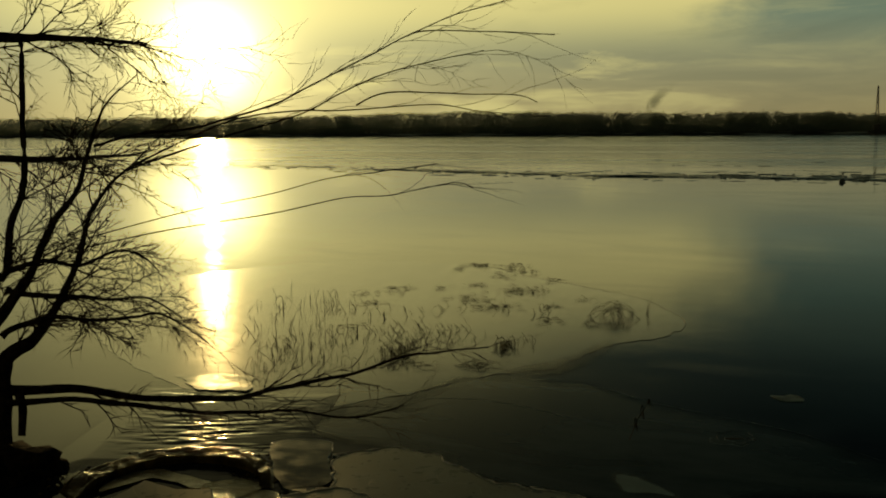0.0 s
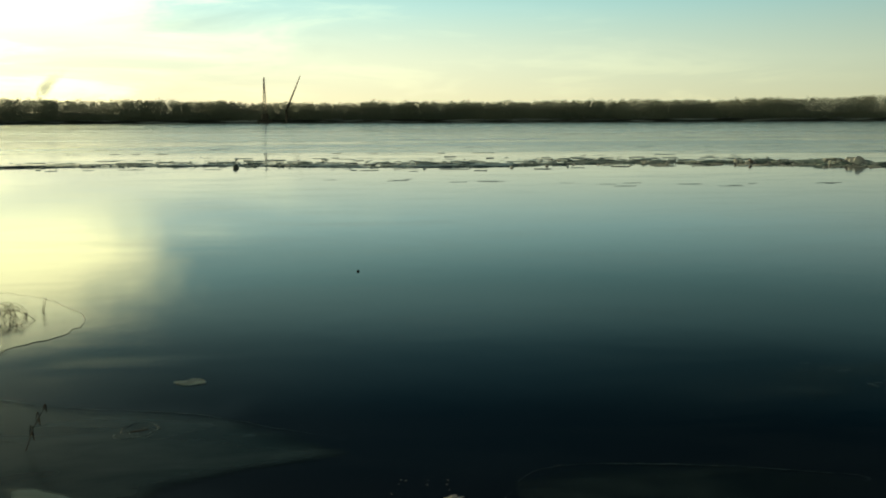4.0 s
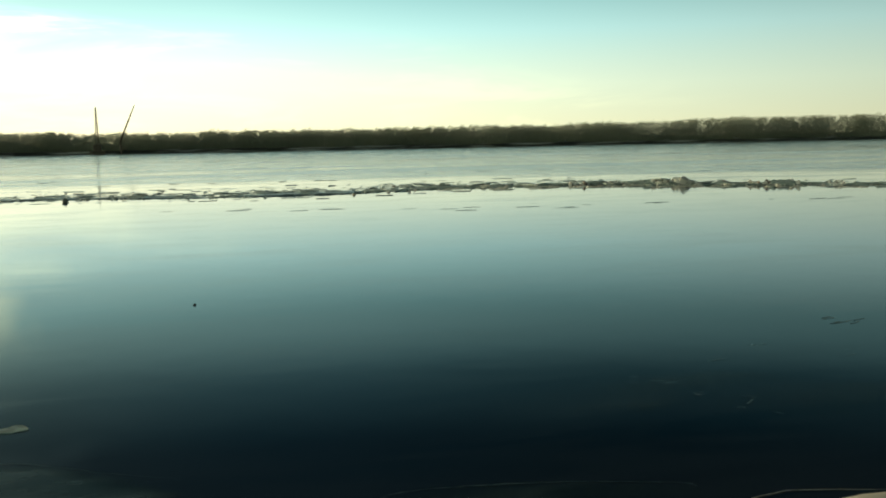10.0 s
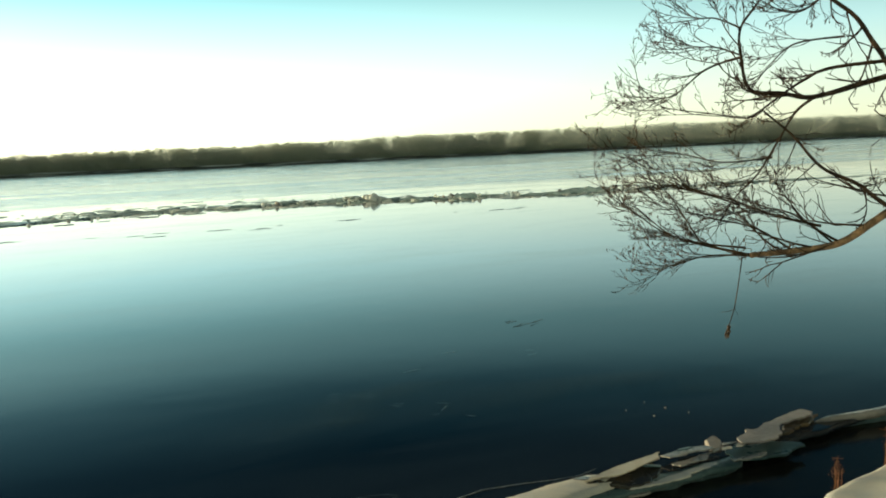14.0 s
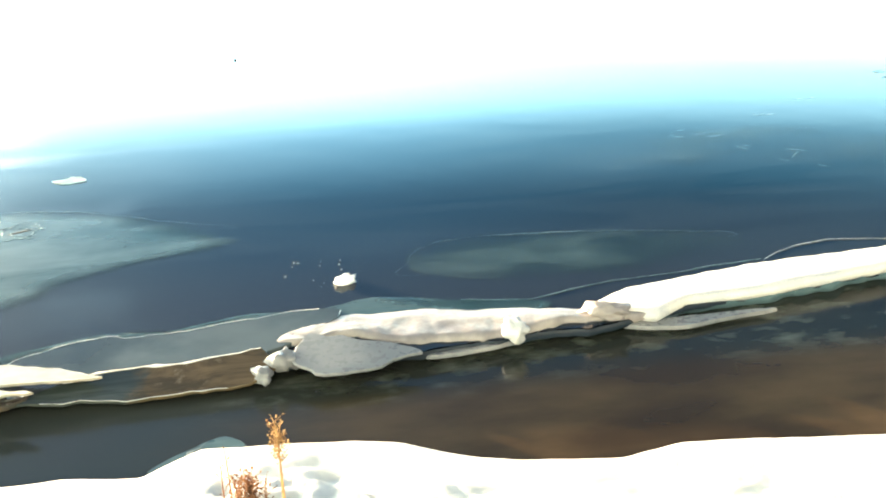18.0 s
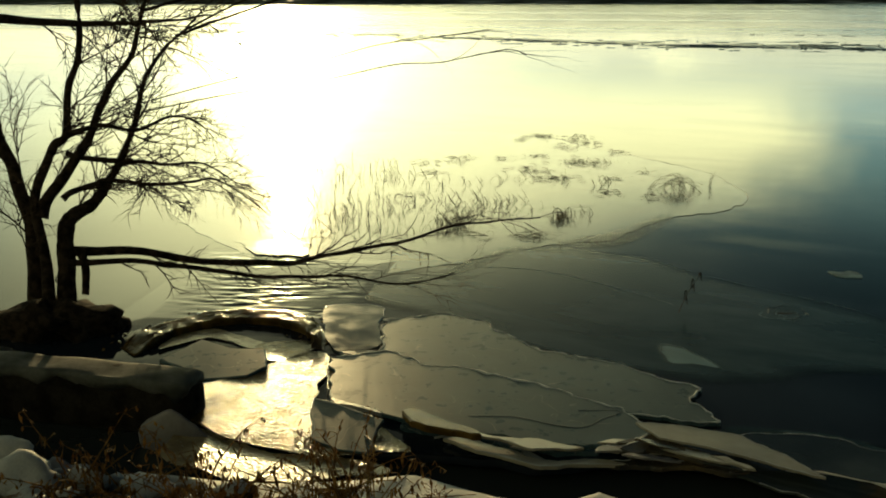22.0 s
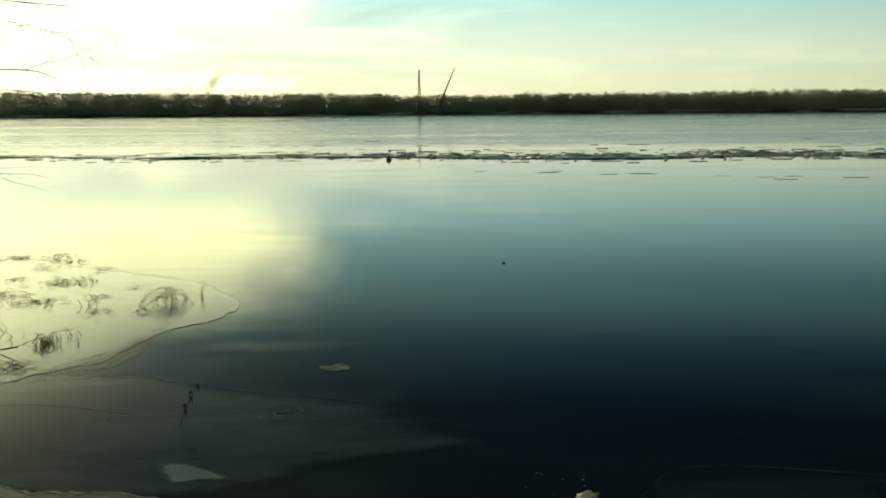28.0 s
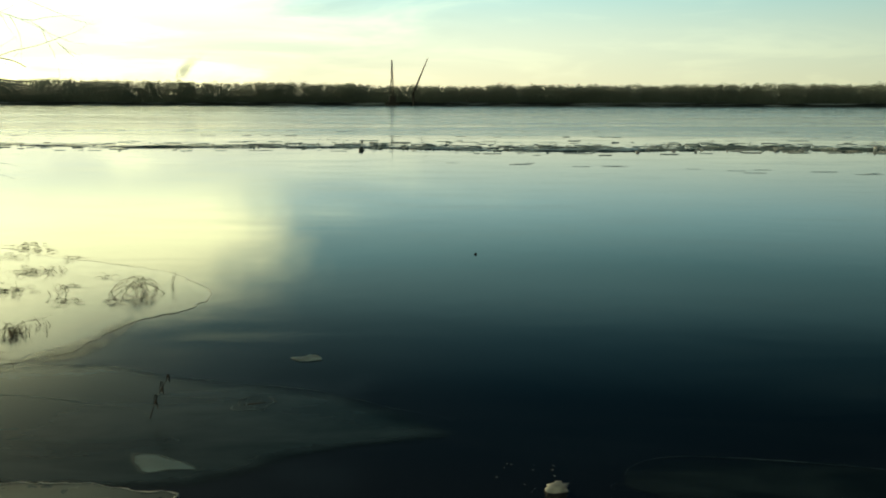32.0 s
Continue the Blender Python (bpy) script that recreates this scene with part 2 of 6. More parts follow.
def river_ice():
    """Clear dark ice: glassy inshore, frosted and snow-streaked past the pressure ridge."""
    m = bpy.data.materials.new("river_ice")
    m.use_nodes = True
    t = Nodes(m.node_tree)
    p = t.add("ShaderNodeNewGeometry").outputs["Position"]
    across = t.vec("DOT_PRODUCT", p, (SIN, COS, 0))
    swirl = t.noise(t.stretch(p, 0.35, 1.1, 1, 25), 0.5, 6, 0.6, 0.8)
    fine = t.noise(p, 9.0, 5, 0.6)
    streaks = t.noise(t.stretch(p, 0.010, 0.075, 1, 25), 1.0, 5, 0.55, 0.5)
    far = t.band(t.calc("ADD", across, t.calc("MULTIPLY", t.calc("SUBTRACT", streaks, 0.5), 40.0)), 56.0, 84.0)
    frost = t.calc("MULTIPLY", far, t.band(streaks, 0.36, 0.62, 0.35, 1.0))
    milky = t.calc("MULTIPLY", t.band(swirl, 0.55, 0.75, 0.0, 0.55), t.band(across, 22.0, 9.0))
    tone = t.mix(milky, (0.001, 0.005, 0.011), (0.022, 0.034, 0.048))
    tone = t.mix(t.band(across, 9.4, 7.0, 0.0, 0.8), tone, (0.015, 0.019, 0.027))
    tone = t.mix(frost, tone, (0.30, 0.38, 0.42))
    # pale scratches and frost wisps
    scratch = t.calc("MULTIPLY", t.band(t.noise(t.stretch(p, 0.35, 2.6, 1, 25), 1.6, 7, 0.7, 1.2), 0.62, 0.72), t.band(across, 7.0, 8.5))
    scratch = t.calc("MULTIPLY", scratch, t.band(across, 17.0, 12.0))
    along = t.vec("DOT_PRODUCT", p, (COS, -SIN, 0))
    scratch = t.calc("MULTIPLY", scratch, t.band(along, 3.0, 4.6))
    tone = t.mix(t.calc("MULTIPLY", scratch, 0.22), tone, (0.26, 0.30, 0.33))
    # thin rafted skins inshore: each a shade paler, with a soft curved edge
    skins = t.noise(t.stretch(p, 0.16, 0.75, 1, 31), 1.0, 3, 0.5, 0.9)
    steps = t.calc("ADD", t.band(skins, 0.43, 0.48), t.calc("MULTIPLY", t.band(skins, 0.53, 0.56), 0.8))
    tone = t.mix(t.calc("MULTIPLY", t.calc("MULTIPLY", steps, t.band(across, 12.0, 8.0)), 0.4), tone, (0.014, 0.021, 0.032))
    rough = t.calc("ADD", t.calc("ADD", t.band(swirl, 0.35, 0.7, 0.035, 0.10), t.calc("MULTIPLY", frost, 0.13)), t.calc("MULTIPLY", milky, 0.08))
    rel = t.add("ShaderNodeBump", {"Strength": 0.10, "Distance": 0.01, "Height": t.calc("ADD", t.calc("MULTIPLY", fine, 0.25), t.noise(p, 1.1, 3))})
    b = t.add("ShaderNodeBsdfPrincipled", {"Base Color": tone, "Roughness": rough, "IOR": 1.20, "Normal": rel.outputs[0]})
    t.add("ShaderNodeOutputMaterial", {0: b.outputs[0]})
    return m


def bank_ground():
    """Snow over brown soil on the near shore, dark scrub with snow streaks on the far one."""
    m = bpy.data.materials.new("bank_ground")
    m.use_nodes = True
    t = Nodes(m.node_tree)
    p = t.add("ShaderNodeNewGeometry").outputs["Position"]
    across = t.vec("DOT_PRODUCT", p, (SIN, COS, 0))
    patch = t.noise(t.stretch(p, 1.0, 1.8, 1, 25), 1.5, 7, 0.6, 0.5)
    crumb = t.noise(p, 38.0, 6, 0.65)
    grain = t.noise(p, 160.0, 3, 0.6)
    soil = t.mix(t.band(crumb, 0.35, 0.68), (0.035, 0.022, 0.012), (0.16, 0.105, 0.060))
    snow = t.mix(t.band(patch, 0.3, 0.7), (0.33, 0.355, 0.385), (0.45, 0.445, 0.43))
    dug = t.add("ShaderNodeAttribute")
    dug.attribute_name = "bare"
    bare = t.band(t.calc("ADD", dug.outputs["Fac"], t.calc("MULTIPLY", t.calc("SUBTRACT", crumb, 0.5), 0.5)), 0.42, 0.56)
    near = t.mix(bare, snow, soil)
    strips = t.noise(t.stretch(p, 0.05, 0.35, 1.6, 25), 1.0, 6, 0.6)
    distant = t.mix(t.band(strips, 0.53, 0.62), (0.020, 0.025, 0.026), (0.34, 0.40, 0.44))
    under = t.mix(t.band(patch, 0.35, 0.65), (0.05, 0.035, 0.018), (0.10, 0.07, 0.035))
    z = t.add("ShaderNodeSeparateXYZ", {0: p}).outputs[2]
    tone = t.mix(t.band(across, 200.0, 300.0), near, distant)
    tone = t.mix(t.band(z, -0.04, -0.08), tone, under)
    rel = t.add("ShaderNodeBump", {"Strength": 0.5, "Distance": 0.012, "Height": t.calc("ADD", crumb, t.calc("MULTIPLY", grain, 0.3))})
    b = t.add("ShaderNodeBsdfPrincipled", {"Base Color": tone, "Roughness": t.mix(bare, (0.55, 0.55, 0.55), (0.95, 0.95, 0.95)), "IOR": 1.31, "Specular IOR Level": 0.35, "Normal": rel.outputs[0]})
    t.add("ShaderNodeOutputMaterial", {0: b.outputs[0]})
    return m


def murky_water():
    """Brown shallow water, grey-green under the ledge, with drifting silt."""
    m = bpy.data.materials.new("murky_water")
    m.use_nodes = True
    t = Nodes(m.node_tree)
    p = t.add("ShaderNodeNewGeometry").outputs["Position"]
    across = t.vec("DOT_PRODUCT", p, (SIN, COS, 0))
    silt = t.noise(t.stretch(p, 0.6, 1.3, 1, 25), 1.0, 5, 0.5, 0.1)
    fine = t.noise(t.stretch(p, 2.0, 4.0, 1, 25), 1.6, 6, 0.6, 0.1)
    brown = t.mix(t.band(silt, 0.3, 0.7), (0.021, 0.0145, 0.0075), (0.058, 0.041, 0.021))
    grey = t.mix(t.band(fine, 0.46, 0.80), (0.015, 0.017, 0.015), (0.066, 0.076, 0.066))
    tone = t.mix(t.band(t.calc("ADD", across, t.calc("MULTIPLY", silt, 0.5)), 5.75, 6.15), brown, grey)
    # clearer and greener upstream, where the bed lies deeper
    along = t.vec("DOT_PRODUCT", p, (COS, -SIN, 0))
    tone = t.mix(t.band(t.calc("ADD", along, silt), 1.1, -0.3), tone, (0.023, 0.027, 0.027))
    tone = t.mix(t.band(along, 3.6, 5.6, 0.0, 0.75), tone, (0.004, 0.004, 0.004))
    rel = t.add("ShaderNodeBump", {"Strength": 0.08, "Distance": 0.01, "Height": t.noise(p, 4.0, 3)})
    b = t.add("ShaderNodeBsdfPrincipled", {"Base Color": tone, "Roughness": 0.14, "IOR": 1.22, "Normal": rel.outputs[0]})
    t.add("ShaderNodeOutputMaterial", {0: b.outputs[0]})
    return m


def stained_ice():
    """A glassy grey-green plate whose downstream end is stained amber by mud, with dark layers along it."""
    m = bpy.data.materials.new("stained_ice")
    m.use_nodes = True
    t = Nodes(m.node_tree)
    p = t.add("ShaderNodeNewGeometry").outputs["Position"]
    along = t.vec("DOT_PRODUCT", p, (COS, -SIN, 0))
    layers = t.noise(t.stretch(p, 0.9, 3.5, 3.5, 25), 1.6, 6, 0.65, 1.2)
    mottle = t.noise(p, 7.0, 6, 0.65)
    glass = t.mix(t.band(layers, 0.35, 0.7), (0.018, 0.024, 0.025), (0.042, 0.050, 0.050))
    amber = t.mix(t.band(layers, 0.36, 0.66), (0.034, 0.027, 0.016), (0.082, 0.060, 0.033))
    amber = t.mix(t.band(mottle, 0.58, 0.75, 0.0, 0.7), amber, (0.14, 0.115, 0.08))
    tone = t.mix(t.band(t.calc("ADD", along, t.calc("MULTIPLY", mottle, 0.35)), -0.80, -0.66), glass, amber)
    rel = t.add("ShaderNodeBump", {"Strength": 0.35, "Distance": 0.006, "Height": t.calc("ADD", layers, t.calc("MULTIPLY", mottle, 0.5))})
    b = t.add("ShaderNodeBsdfPrincipled", {"Base Color": tone, "Roughness": 0.24, "IOR": 1.31, "Normal": rel.outputs[0]})
    t.add("ShaderNodeOutputMaterial", {0: b.outputs[0]})
    return m


SIN, COS = math.sin(radians(25)), math.cos(radians(25))
RIVER_ICE, GROUND, FILM = river_ice(), bank_ground(), ice_film()
SNOW_FILM = ice_film("snow_film", (0.068, 0.145, 0.195), (0.135, 0.265, 0.355), 0.5)
SNOW = surface("snow", (0.34, 0.36, 0.39), (0.46, 0.455, 0.445), 3.0, 0.6, 0.5, 70.0, 1.31, depth=0.008, spec=0.35)
FROSTED = surface("frosted_ice", (0.026, 0.049, 0.062), (0.060, 0.098, 0.120), 0.5, 0.30, 0.06, 9.0, 1.31, detail=5.0, depth=0.003, speck=0.04, rvar=0.05, veins=0.6, spec=0.22)
PALE_ICE = surface("pale_ice", (0.105, 0.115, 0.135), (0.215, 0.215, 0.225), 1.3, 0.30, 0.05, 18.0, 1.31, depth=0.005, speck=0.05)
ISLAND_ICE = surface("island_ice", (0.024, 0.036, 0.041), (0.082, 0.108, 0.115), 0.35, 0.14, 0.006, 3.0, 1.31, depth=0.003, speck=0.03, rvar=0.02)
THIN_ICE = surface("thin_ice_film", (0.012, 0.019, 0.023), (0.052, 0.065, 0.072), 0.55, 0.14, 0.015, 3.0, 1.24, depth=0.003, speck=0.03)
# cream base colour holds the low sun on raised plates, lips and splinters
SUNLIT_ICE = surface("sunlit_ice", (0.20, 0.185, 0.155), (0.34, 0.305, 0.245), 1.6, 0.36, 0.06, 14.0, 1.31, depth=0.004, speck=0.04)
AMBER_ICE = surface("muddy_ice", (0.030, 0.031, 0.031), (0.105, 0.076, 0.042), 1.8, 0.24, 0.08, 22.0, 1.31, depth=0.004, speck=0.10, rvar=0.05, lo=0.40, hi=0.62)
STAINED_ICE = stained_ice()
OLD_SNOW = surface("thin_old_snow", (0.080, 0.145, 0.185), (0.20, 0.32, 0.39), 5.0, 0.6, 0.3, 40.0, 1.31, depth=0.004)
RIDGE_SNOW = surface("snow_dusted_ice", (0.12, 0.175, 0.20), (0.44, 0.53, 0.57), 0.9, 0.55, 0.6, 5.0, 1.31, depth=0.05, speck=0.25)
BLOCK_SNOW = surface("ridge_snow", (0.55, 0.60, 0.65), (0.78, 0.81, 0.84), 1.5, 0.6, 0.4, 9.0, 1.31, depth=0.03, speck=0.2, thin=0.35)
# crusted snow darkened in its colour to stand for the backlit block's shade
SHADED_CAP_SNOW = surface("shaded_crusted_snow", (0.050, 0.054, 0.052), (0.115, 0.118, 0.110), 5.0, 0.75, 0.5, 40.0, 1.31, depth=0.006, spec=0.15)
SILT_FILM = ice_film("silt_stain", (0.030, 0.022, 0.012), (0.085, 0.062, 0.034), 0.22)
DIRTY_RIM = surface("dirty_rim", (0.022, 0.016, 0.010), (0.085, 0.062, 0.038), 3.0, 0.5, 0.4, 40.0)
MUDDY_WATER = murky_water()
CRUST = surface("snow_crust", (0.125, 0.120, 0.135), (0.225, 0.21, 0.21), 2.2, 0.45, 0.4, 30.0, 1.31, depth=0.008, speck=0.2)
# bright warm base colour: the sun's glare on the slush is put into it
GLARE_SLUSH = surface("glare_slush", (0.17, 0.13, 0.07), (0.34, 0.27, 0.15), 4.0, 0.24, 0.4, 30.0, 1.33, depth=0.008, speck=0.1, rvar=0.05)
# gold base colour: the low sun's glint is painted in beside the real shine
SUN_GOLD_WET_ICE = surface("sun_gold_wet_ice", (0.030, 0.019, 0.006), (0.12, 0.075, 0.020), 3.0, 0.16, 0.5, 110.0, 1.33, depth=0.005, speck=0.2, rvar=0.05, spec=0.12)
BARK = surface("willow_bark", (0.012, 0.009, 0.007), (0.052, 0.038, 0.027), 14.0, 0.95, 0.8, 60.0, depth=0.02, spec=0.08)
# lighter, warmer copy of the bark: low sun painted onto one alder limb
SUNLIT_BARK = surface("sunlit_bark", (0.07, 0.045, 0.026), (0.26, 0.165, 0.095), 12.0, 0.75, 0.7, 55.0, depth=0.015)
TWIG = surface("twig_bark", (0.026, 0.018, 0.012), (0.07, 0.046, 0.028), 9.0, 0.9, 0.3, 60.0, spec=0.1)
RED_TWIG = surface("reddish_twig", (0.013, 0.010, 0.008), (0.060, 0.040, 0.026), 9.0, 0.8, 0.3, 60.0, spec=0.2)
CATKIN = surface("dry_catkin", (0.03, 0.02, 0.013), (0.09, 0.058, 0.036), 30.0, 0.9, 0.5, 90.0)
REED = surface("dead_reed", (0.05, 0.040, 0.018), (0.19, 0.145, 0.07), 8.0, 0.8, 0.3, 60.0)
RUST_WEED = surface("rust_weed", (0.14, 0.06, 0.028), (0.36, 0.18, 0.085), 20.0, 0.85, 0.4, 80.0, thin=0.45)
GOLD_WEED = surface("gold_weed", (0.22, 0.13, 0.045), (0.46, 0.31, 0.12), 20.0, 0.8, 0.4, 80.0, thin=0.45)
DRY_LEAF = surface("dry_leaf", (0.10, 0.052, 0.014), (0.34, 0.195, 0.052), 16.0, 0.7, 0.3, 60.0, thin=0.5)
SOIL = surface("frozen_soil", (0.028, 0.018, 0.011), (0.13, 0.085, 0.050), 18.0, 0.95, 0.9, 55.0, depth=0.03, spec=0.1)
STONE = surface("dark_stone", (0.008, 0.007, 0.006), (0.028, 0.024, 0.020), 6.0, 0.95, 0.8, 40.0, depth=0.02, spec=0.05)
# base colour lifted and greyed to carry the haze over the distant woods
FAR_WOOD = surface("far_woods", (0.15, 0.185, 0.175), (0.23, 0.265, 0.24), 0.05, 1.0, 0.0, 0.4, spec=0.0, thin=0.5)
STEEL = surface("dark_steel", (0.03, 0.03, 0.03), (0.08, 0.075, 0.07), 1.5, 0.6, 0.2, 10.0)

# ---- shaping helpers ----
def xy(u, v):
    """River coordinates (u along the shore downstream, v out across the river) to the world."""
    return COS * u + SIN * v, -SIN * u + COS * v


def wob(a, b, seed=0.0, scale=1.0):
    return noise.noise((a * scale, b * scale, seed))


def put_mesh(name, verts, faces, material, parent=None, label="", smooth=True):
    me = bpy.data.meshes.new(name)
    me.from_pydata(verts, [], faces)
    me.polygons.foreach_set("use_smooth", [smooth] * len(me.polygons))
    me.materials.append(material)
    me.update()
    ob = new(name, me)
    if parent:
        ob.parent = parent
    return tagged(ob, label)


def part(name, bm, material, parent, label=""):
    me = bpy.data.meshes.new(name)
    bm.to_mesh(me)
    bm.free()
    me.materials.append(material)
    ob = new(name, me)
    ob.parent = parent
    return tagged(ob, label)


def thing(name, label, category, group="", at=(0, 0, 0)):
    ob = new(name)
    ob.empty_display_size = 0.1
    ob.location = at
    return tagged(ob, label, category, group)


def grid_mesh(name, rows, material, parent=None, label="", closed=False, smooth=True):
    """A sheet from rows of points of equal length; closed joins the last row's columns round."""
    w = len(rows[0])
    verts = [p for r in rows for p in r]
    faces = []
    for i in range(len(rows) - 1):
        for j in range(w if closed else w - 1):
            k = (j + 1) % w
            faces.append((i * w + j, i * w + k, (i + 1) * w + k, (i + 1) * w + j))
    return put_mesh(name, verts, faces, material, parent, label, smooth)


def curve_at(table, u):
    xs, ys = zip(*table)
    return float(np.interp(u, xs, ys))


def spline(points, step):
    """A smooth closed line through the given corners, resampled."""
    out, n = [], len(points)
    for i in range(n):
        a, b, c, d = (Vector(points[(i + k) % n]) for k in (-1, 0, 1, 2))
        m = max(2, int((c - b).length / step))
        for k in range(m):
            s = k / m
            out.append(0.5 * (2 * b + (c - a) * s + (2 * a - 5 * b + 4 * c - d) * s * s + (3 * b - a - 3 * c + d) * s ** 3))
    return out


def slab(name, corners, z, thick, material, label, category="ice plate", slope=(0.0, 0.0), rag=0.03, step=0.07, seed=1.0, group="", rim=None, rim_size=0.012, rim_span=None, straight=False):
    """A thin broken plate of ice: its outline in river coordinates, lying at height z and leaning by slope (per metre of u and v)."""
    corners = [(p[0] * (1 - z / 3.0), p[1] * (1 - z / 3.0)) for p in corners]
    line = []
    if straight:
        n = len(corners)
        for i in range(n):
            a, b = Vector(corners[i]), Vector(corners[(i + 1) % n])
            m = max(1, int((b - a).length / step))
            line += [a.lerp(b, k / m) for k in range(m)]
    else:
        line = spline(corners, step)
    cu, cv = np.mean([p[0] for p in corners]), np.mean([p[1] for p in corners])
    top, low = [], []
    for p in line:
        u = p[0] + rag * (wob(p[0], p[1], seed, 4.0) + 0.6 * wob(p[0], p[1], seed + 9, 13.0))
        v = p[1] + rag * (wob(p[0], p[1], seed + 3, 4.0) + 0.6 * wob(p[0], p[1], seed + 5, 13.0))
        h = z + slope[0] * (u - cu) + slope[1] * (v - cv)
        x, y = xy(u, v)
        top.append(Vector((x, y, h)))
        low.append(Vector((x, y, h - thick)))
    mid = sum(top, Vector()) / len(top)
    bm = bmesh.new()
    soft = min(thick * 0.3, 0.012)
    ring0 = [bm.verts.new(p + (mid - p).normalized() * soft) for p in top]
    ring1 = [bm.verts.new(p - Vector((0, 0, soft))) for p in top]
    ring2 = [bm.verts.new(p) for p in low]
    n = len(top)
    for a, b in ((ring0, ring1), (ring1, ring2)):
        for i in range(n):
            bm.faces.new((a[i], b[i], b[(i + 1) % n], a[(i + 1) % n]))
    bm.faces.new(ring0)
    bmesh.ops.recalc_face_normals(bm, faces=bm.faces)
    bmesh.ops.triangulate(bm, faces=[f for f in bm.faces if len(f.verts) > 4])
    me = bpy.data.meshes.new(name)
    bm.to_mesh(me)
    bm.free()
    me.materials.append(material)
    ob = tagged(new(name, me), label, category, group)
    if rim:
        spans = rim_span or (0.0, 1.0, rim_size)
        for k in range(0, len(spans), 3):
            lo, hi, rim_size = (*spans, rim_size)[k:k + 3]
            edge_line(ob, top, mid, lo, hi, rim_size, rim, seed)
    return ob


def edge_line(ob, top, mid, lo, hi, rim_size, rim, seed):
    """A crumbly raised rim along part of a plate's outline."""
    n = len(top)
    pts = [top[i % n] for i in range(int(lo * n), int(hi * n))]
    crest = [p + (mid - p).normalized() * rim_size * 0.7 for p in pts]
    v, f = [], []
    tube(crest, [rim_size * (0.08 + 1.3 * abs(wob(q.x, q.y, seed, 6.0)) + 0.5 * abs(wob(q.x, q.y, seed + 4, 23.0))) for q in crest], 5, v, f, 0.7)
    put_mesh("rim", v, f, rim, ob)


def tube(path, radii, sides, verts, faces, flat=1.0):
    """Adds a tapered tube along a path of points."""
    path = [Vector(p) for p in path]
    start = len(verts)
    for i, p in enumerate(path):
        d = (path[min(i + 1, len(path) - 1)] - path[max(i - 1, 0)])
        d = d.normalized() if d.length > 1e-9 else Vector((0, 0, 1))
        side = d.cross(Vector((0, 0, 1)))
        side = side.normalized() if side.length > 1e-3 else Vector((1, 0, 0))
        up = side.cross(d)
        r = radii[i] if isinstance(radii, (list, tuple)) else radii
        for k in range(sides):
            a = 2 * math.pi * k / sides
            q = p + side * (math.cos(a) * r) + up * (math.sin(a) * r * flat)
            verts.append((q.x, q.y, q.z))
    for i in range(len(path) - 1):
        for k in range(sides):
            a, b = start + i * sides + k, start + i * sides + (k + 1) % sides
            faces.append((a, b, b + sides, a + sides))
    faces.append(tuple(range(start, start + sides)))
    faces.append(tuple(start + (len(path) - 1) * sides + k for k in reversed(range(sides))))


def ribbon(name, front, back, u0, u1, z, height, material, label, category, seed=1.0, lump=0.3, cols=0, rows=14, front_soft=0.12, group="", wave=1.0):
    """A drift or ledge along the shore between a front and a back line, with a rounded front lip."""
    cols = cols or max(12, int((u1 - u0) / 0.05))
    out = []
    for i in range(cols + 1):
        u = u0 + (u1 - u0) * i / cols
        ends = min(1.0, min(u - u0, u1 - u) / 0.18 + 0.06)
        vf = curve_at(front, u) + wave * (0.05 * wob(u, 1.0, seed, 2.6) + 0.025 * wob(u, 2.0, seed, 9.0) + 0.022 * wob(u, 3.0, seed, 21.0))
        vb = curve_at(back, u) + 0.05 * wob(u, 5.0, seed, 2.0) + 0.02 * wob(u, 7.0, seed, 8.0)
        vm = 0.5 * (vf + vb)
        vf, vb = vm + (vf - vm) * ends ** 0.5, vm + (vb - vm) * ends ** 0.5
        col = [(*xy(u, vf + 0.06), z - 0.05)]
        for k in range(rows + 1):
            s = k / rows
            v = vf + (vb - vf) * s
            lip = min(1.0, s / front_soft)
            prof = math.sqrt(max(0.0, 1 - (1 - lip) ** 2)) * (1 - s ** 2.2) ** 0.8
            h = height * ends ** 0.5 * prof * (1 + lump * wob(u, v, seed, 2.4) + 0.6 * lump * wob(u, v, seed + 3, 7.0) + 0.5 * lump * wob(u, v, seed + 6, 18.0))
            col.append((*xy(u, v), z + h))
        out.append(col)
    if not label:
        return grid_mesh(name, out, material)
    ob = thing(name, label, category, group)
    grid_mesh("snow_cover", out, material, ob)
    under = []
    for i in range(cols + 1):
        u = u0 + 0.06 + (u1 - u0 - 0.12) * i / cols
        vf = curve_at(front, u) + 0.05 + 0.05 * wob(u, 9.0, seed, 5.0)
        vb = 0.5 * (vf + curve_at(back, u))
        under.append([(*xy(u, vb), -0.13), (*xy(u, vf + 0.02), -0.13), (*xy(u, vf), z - 0.03), (*xy(u, vf + 0.04), z + 0.004), (*xy(u, vb), z + 0.004)])
    grid_mesh("ice_base", under, FROSTED, ob)
    return ob


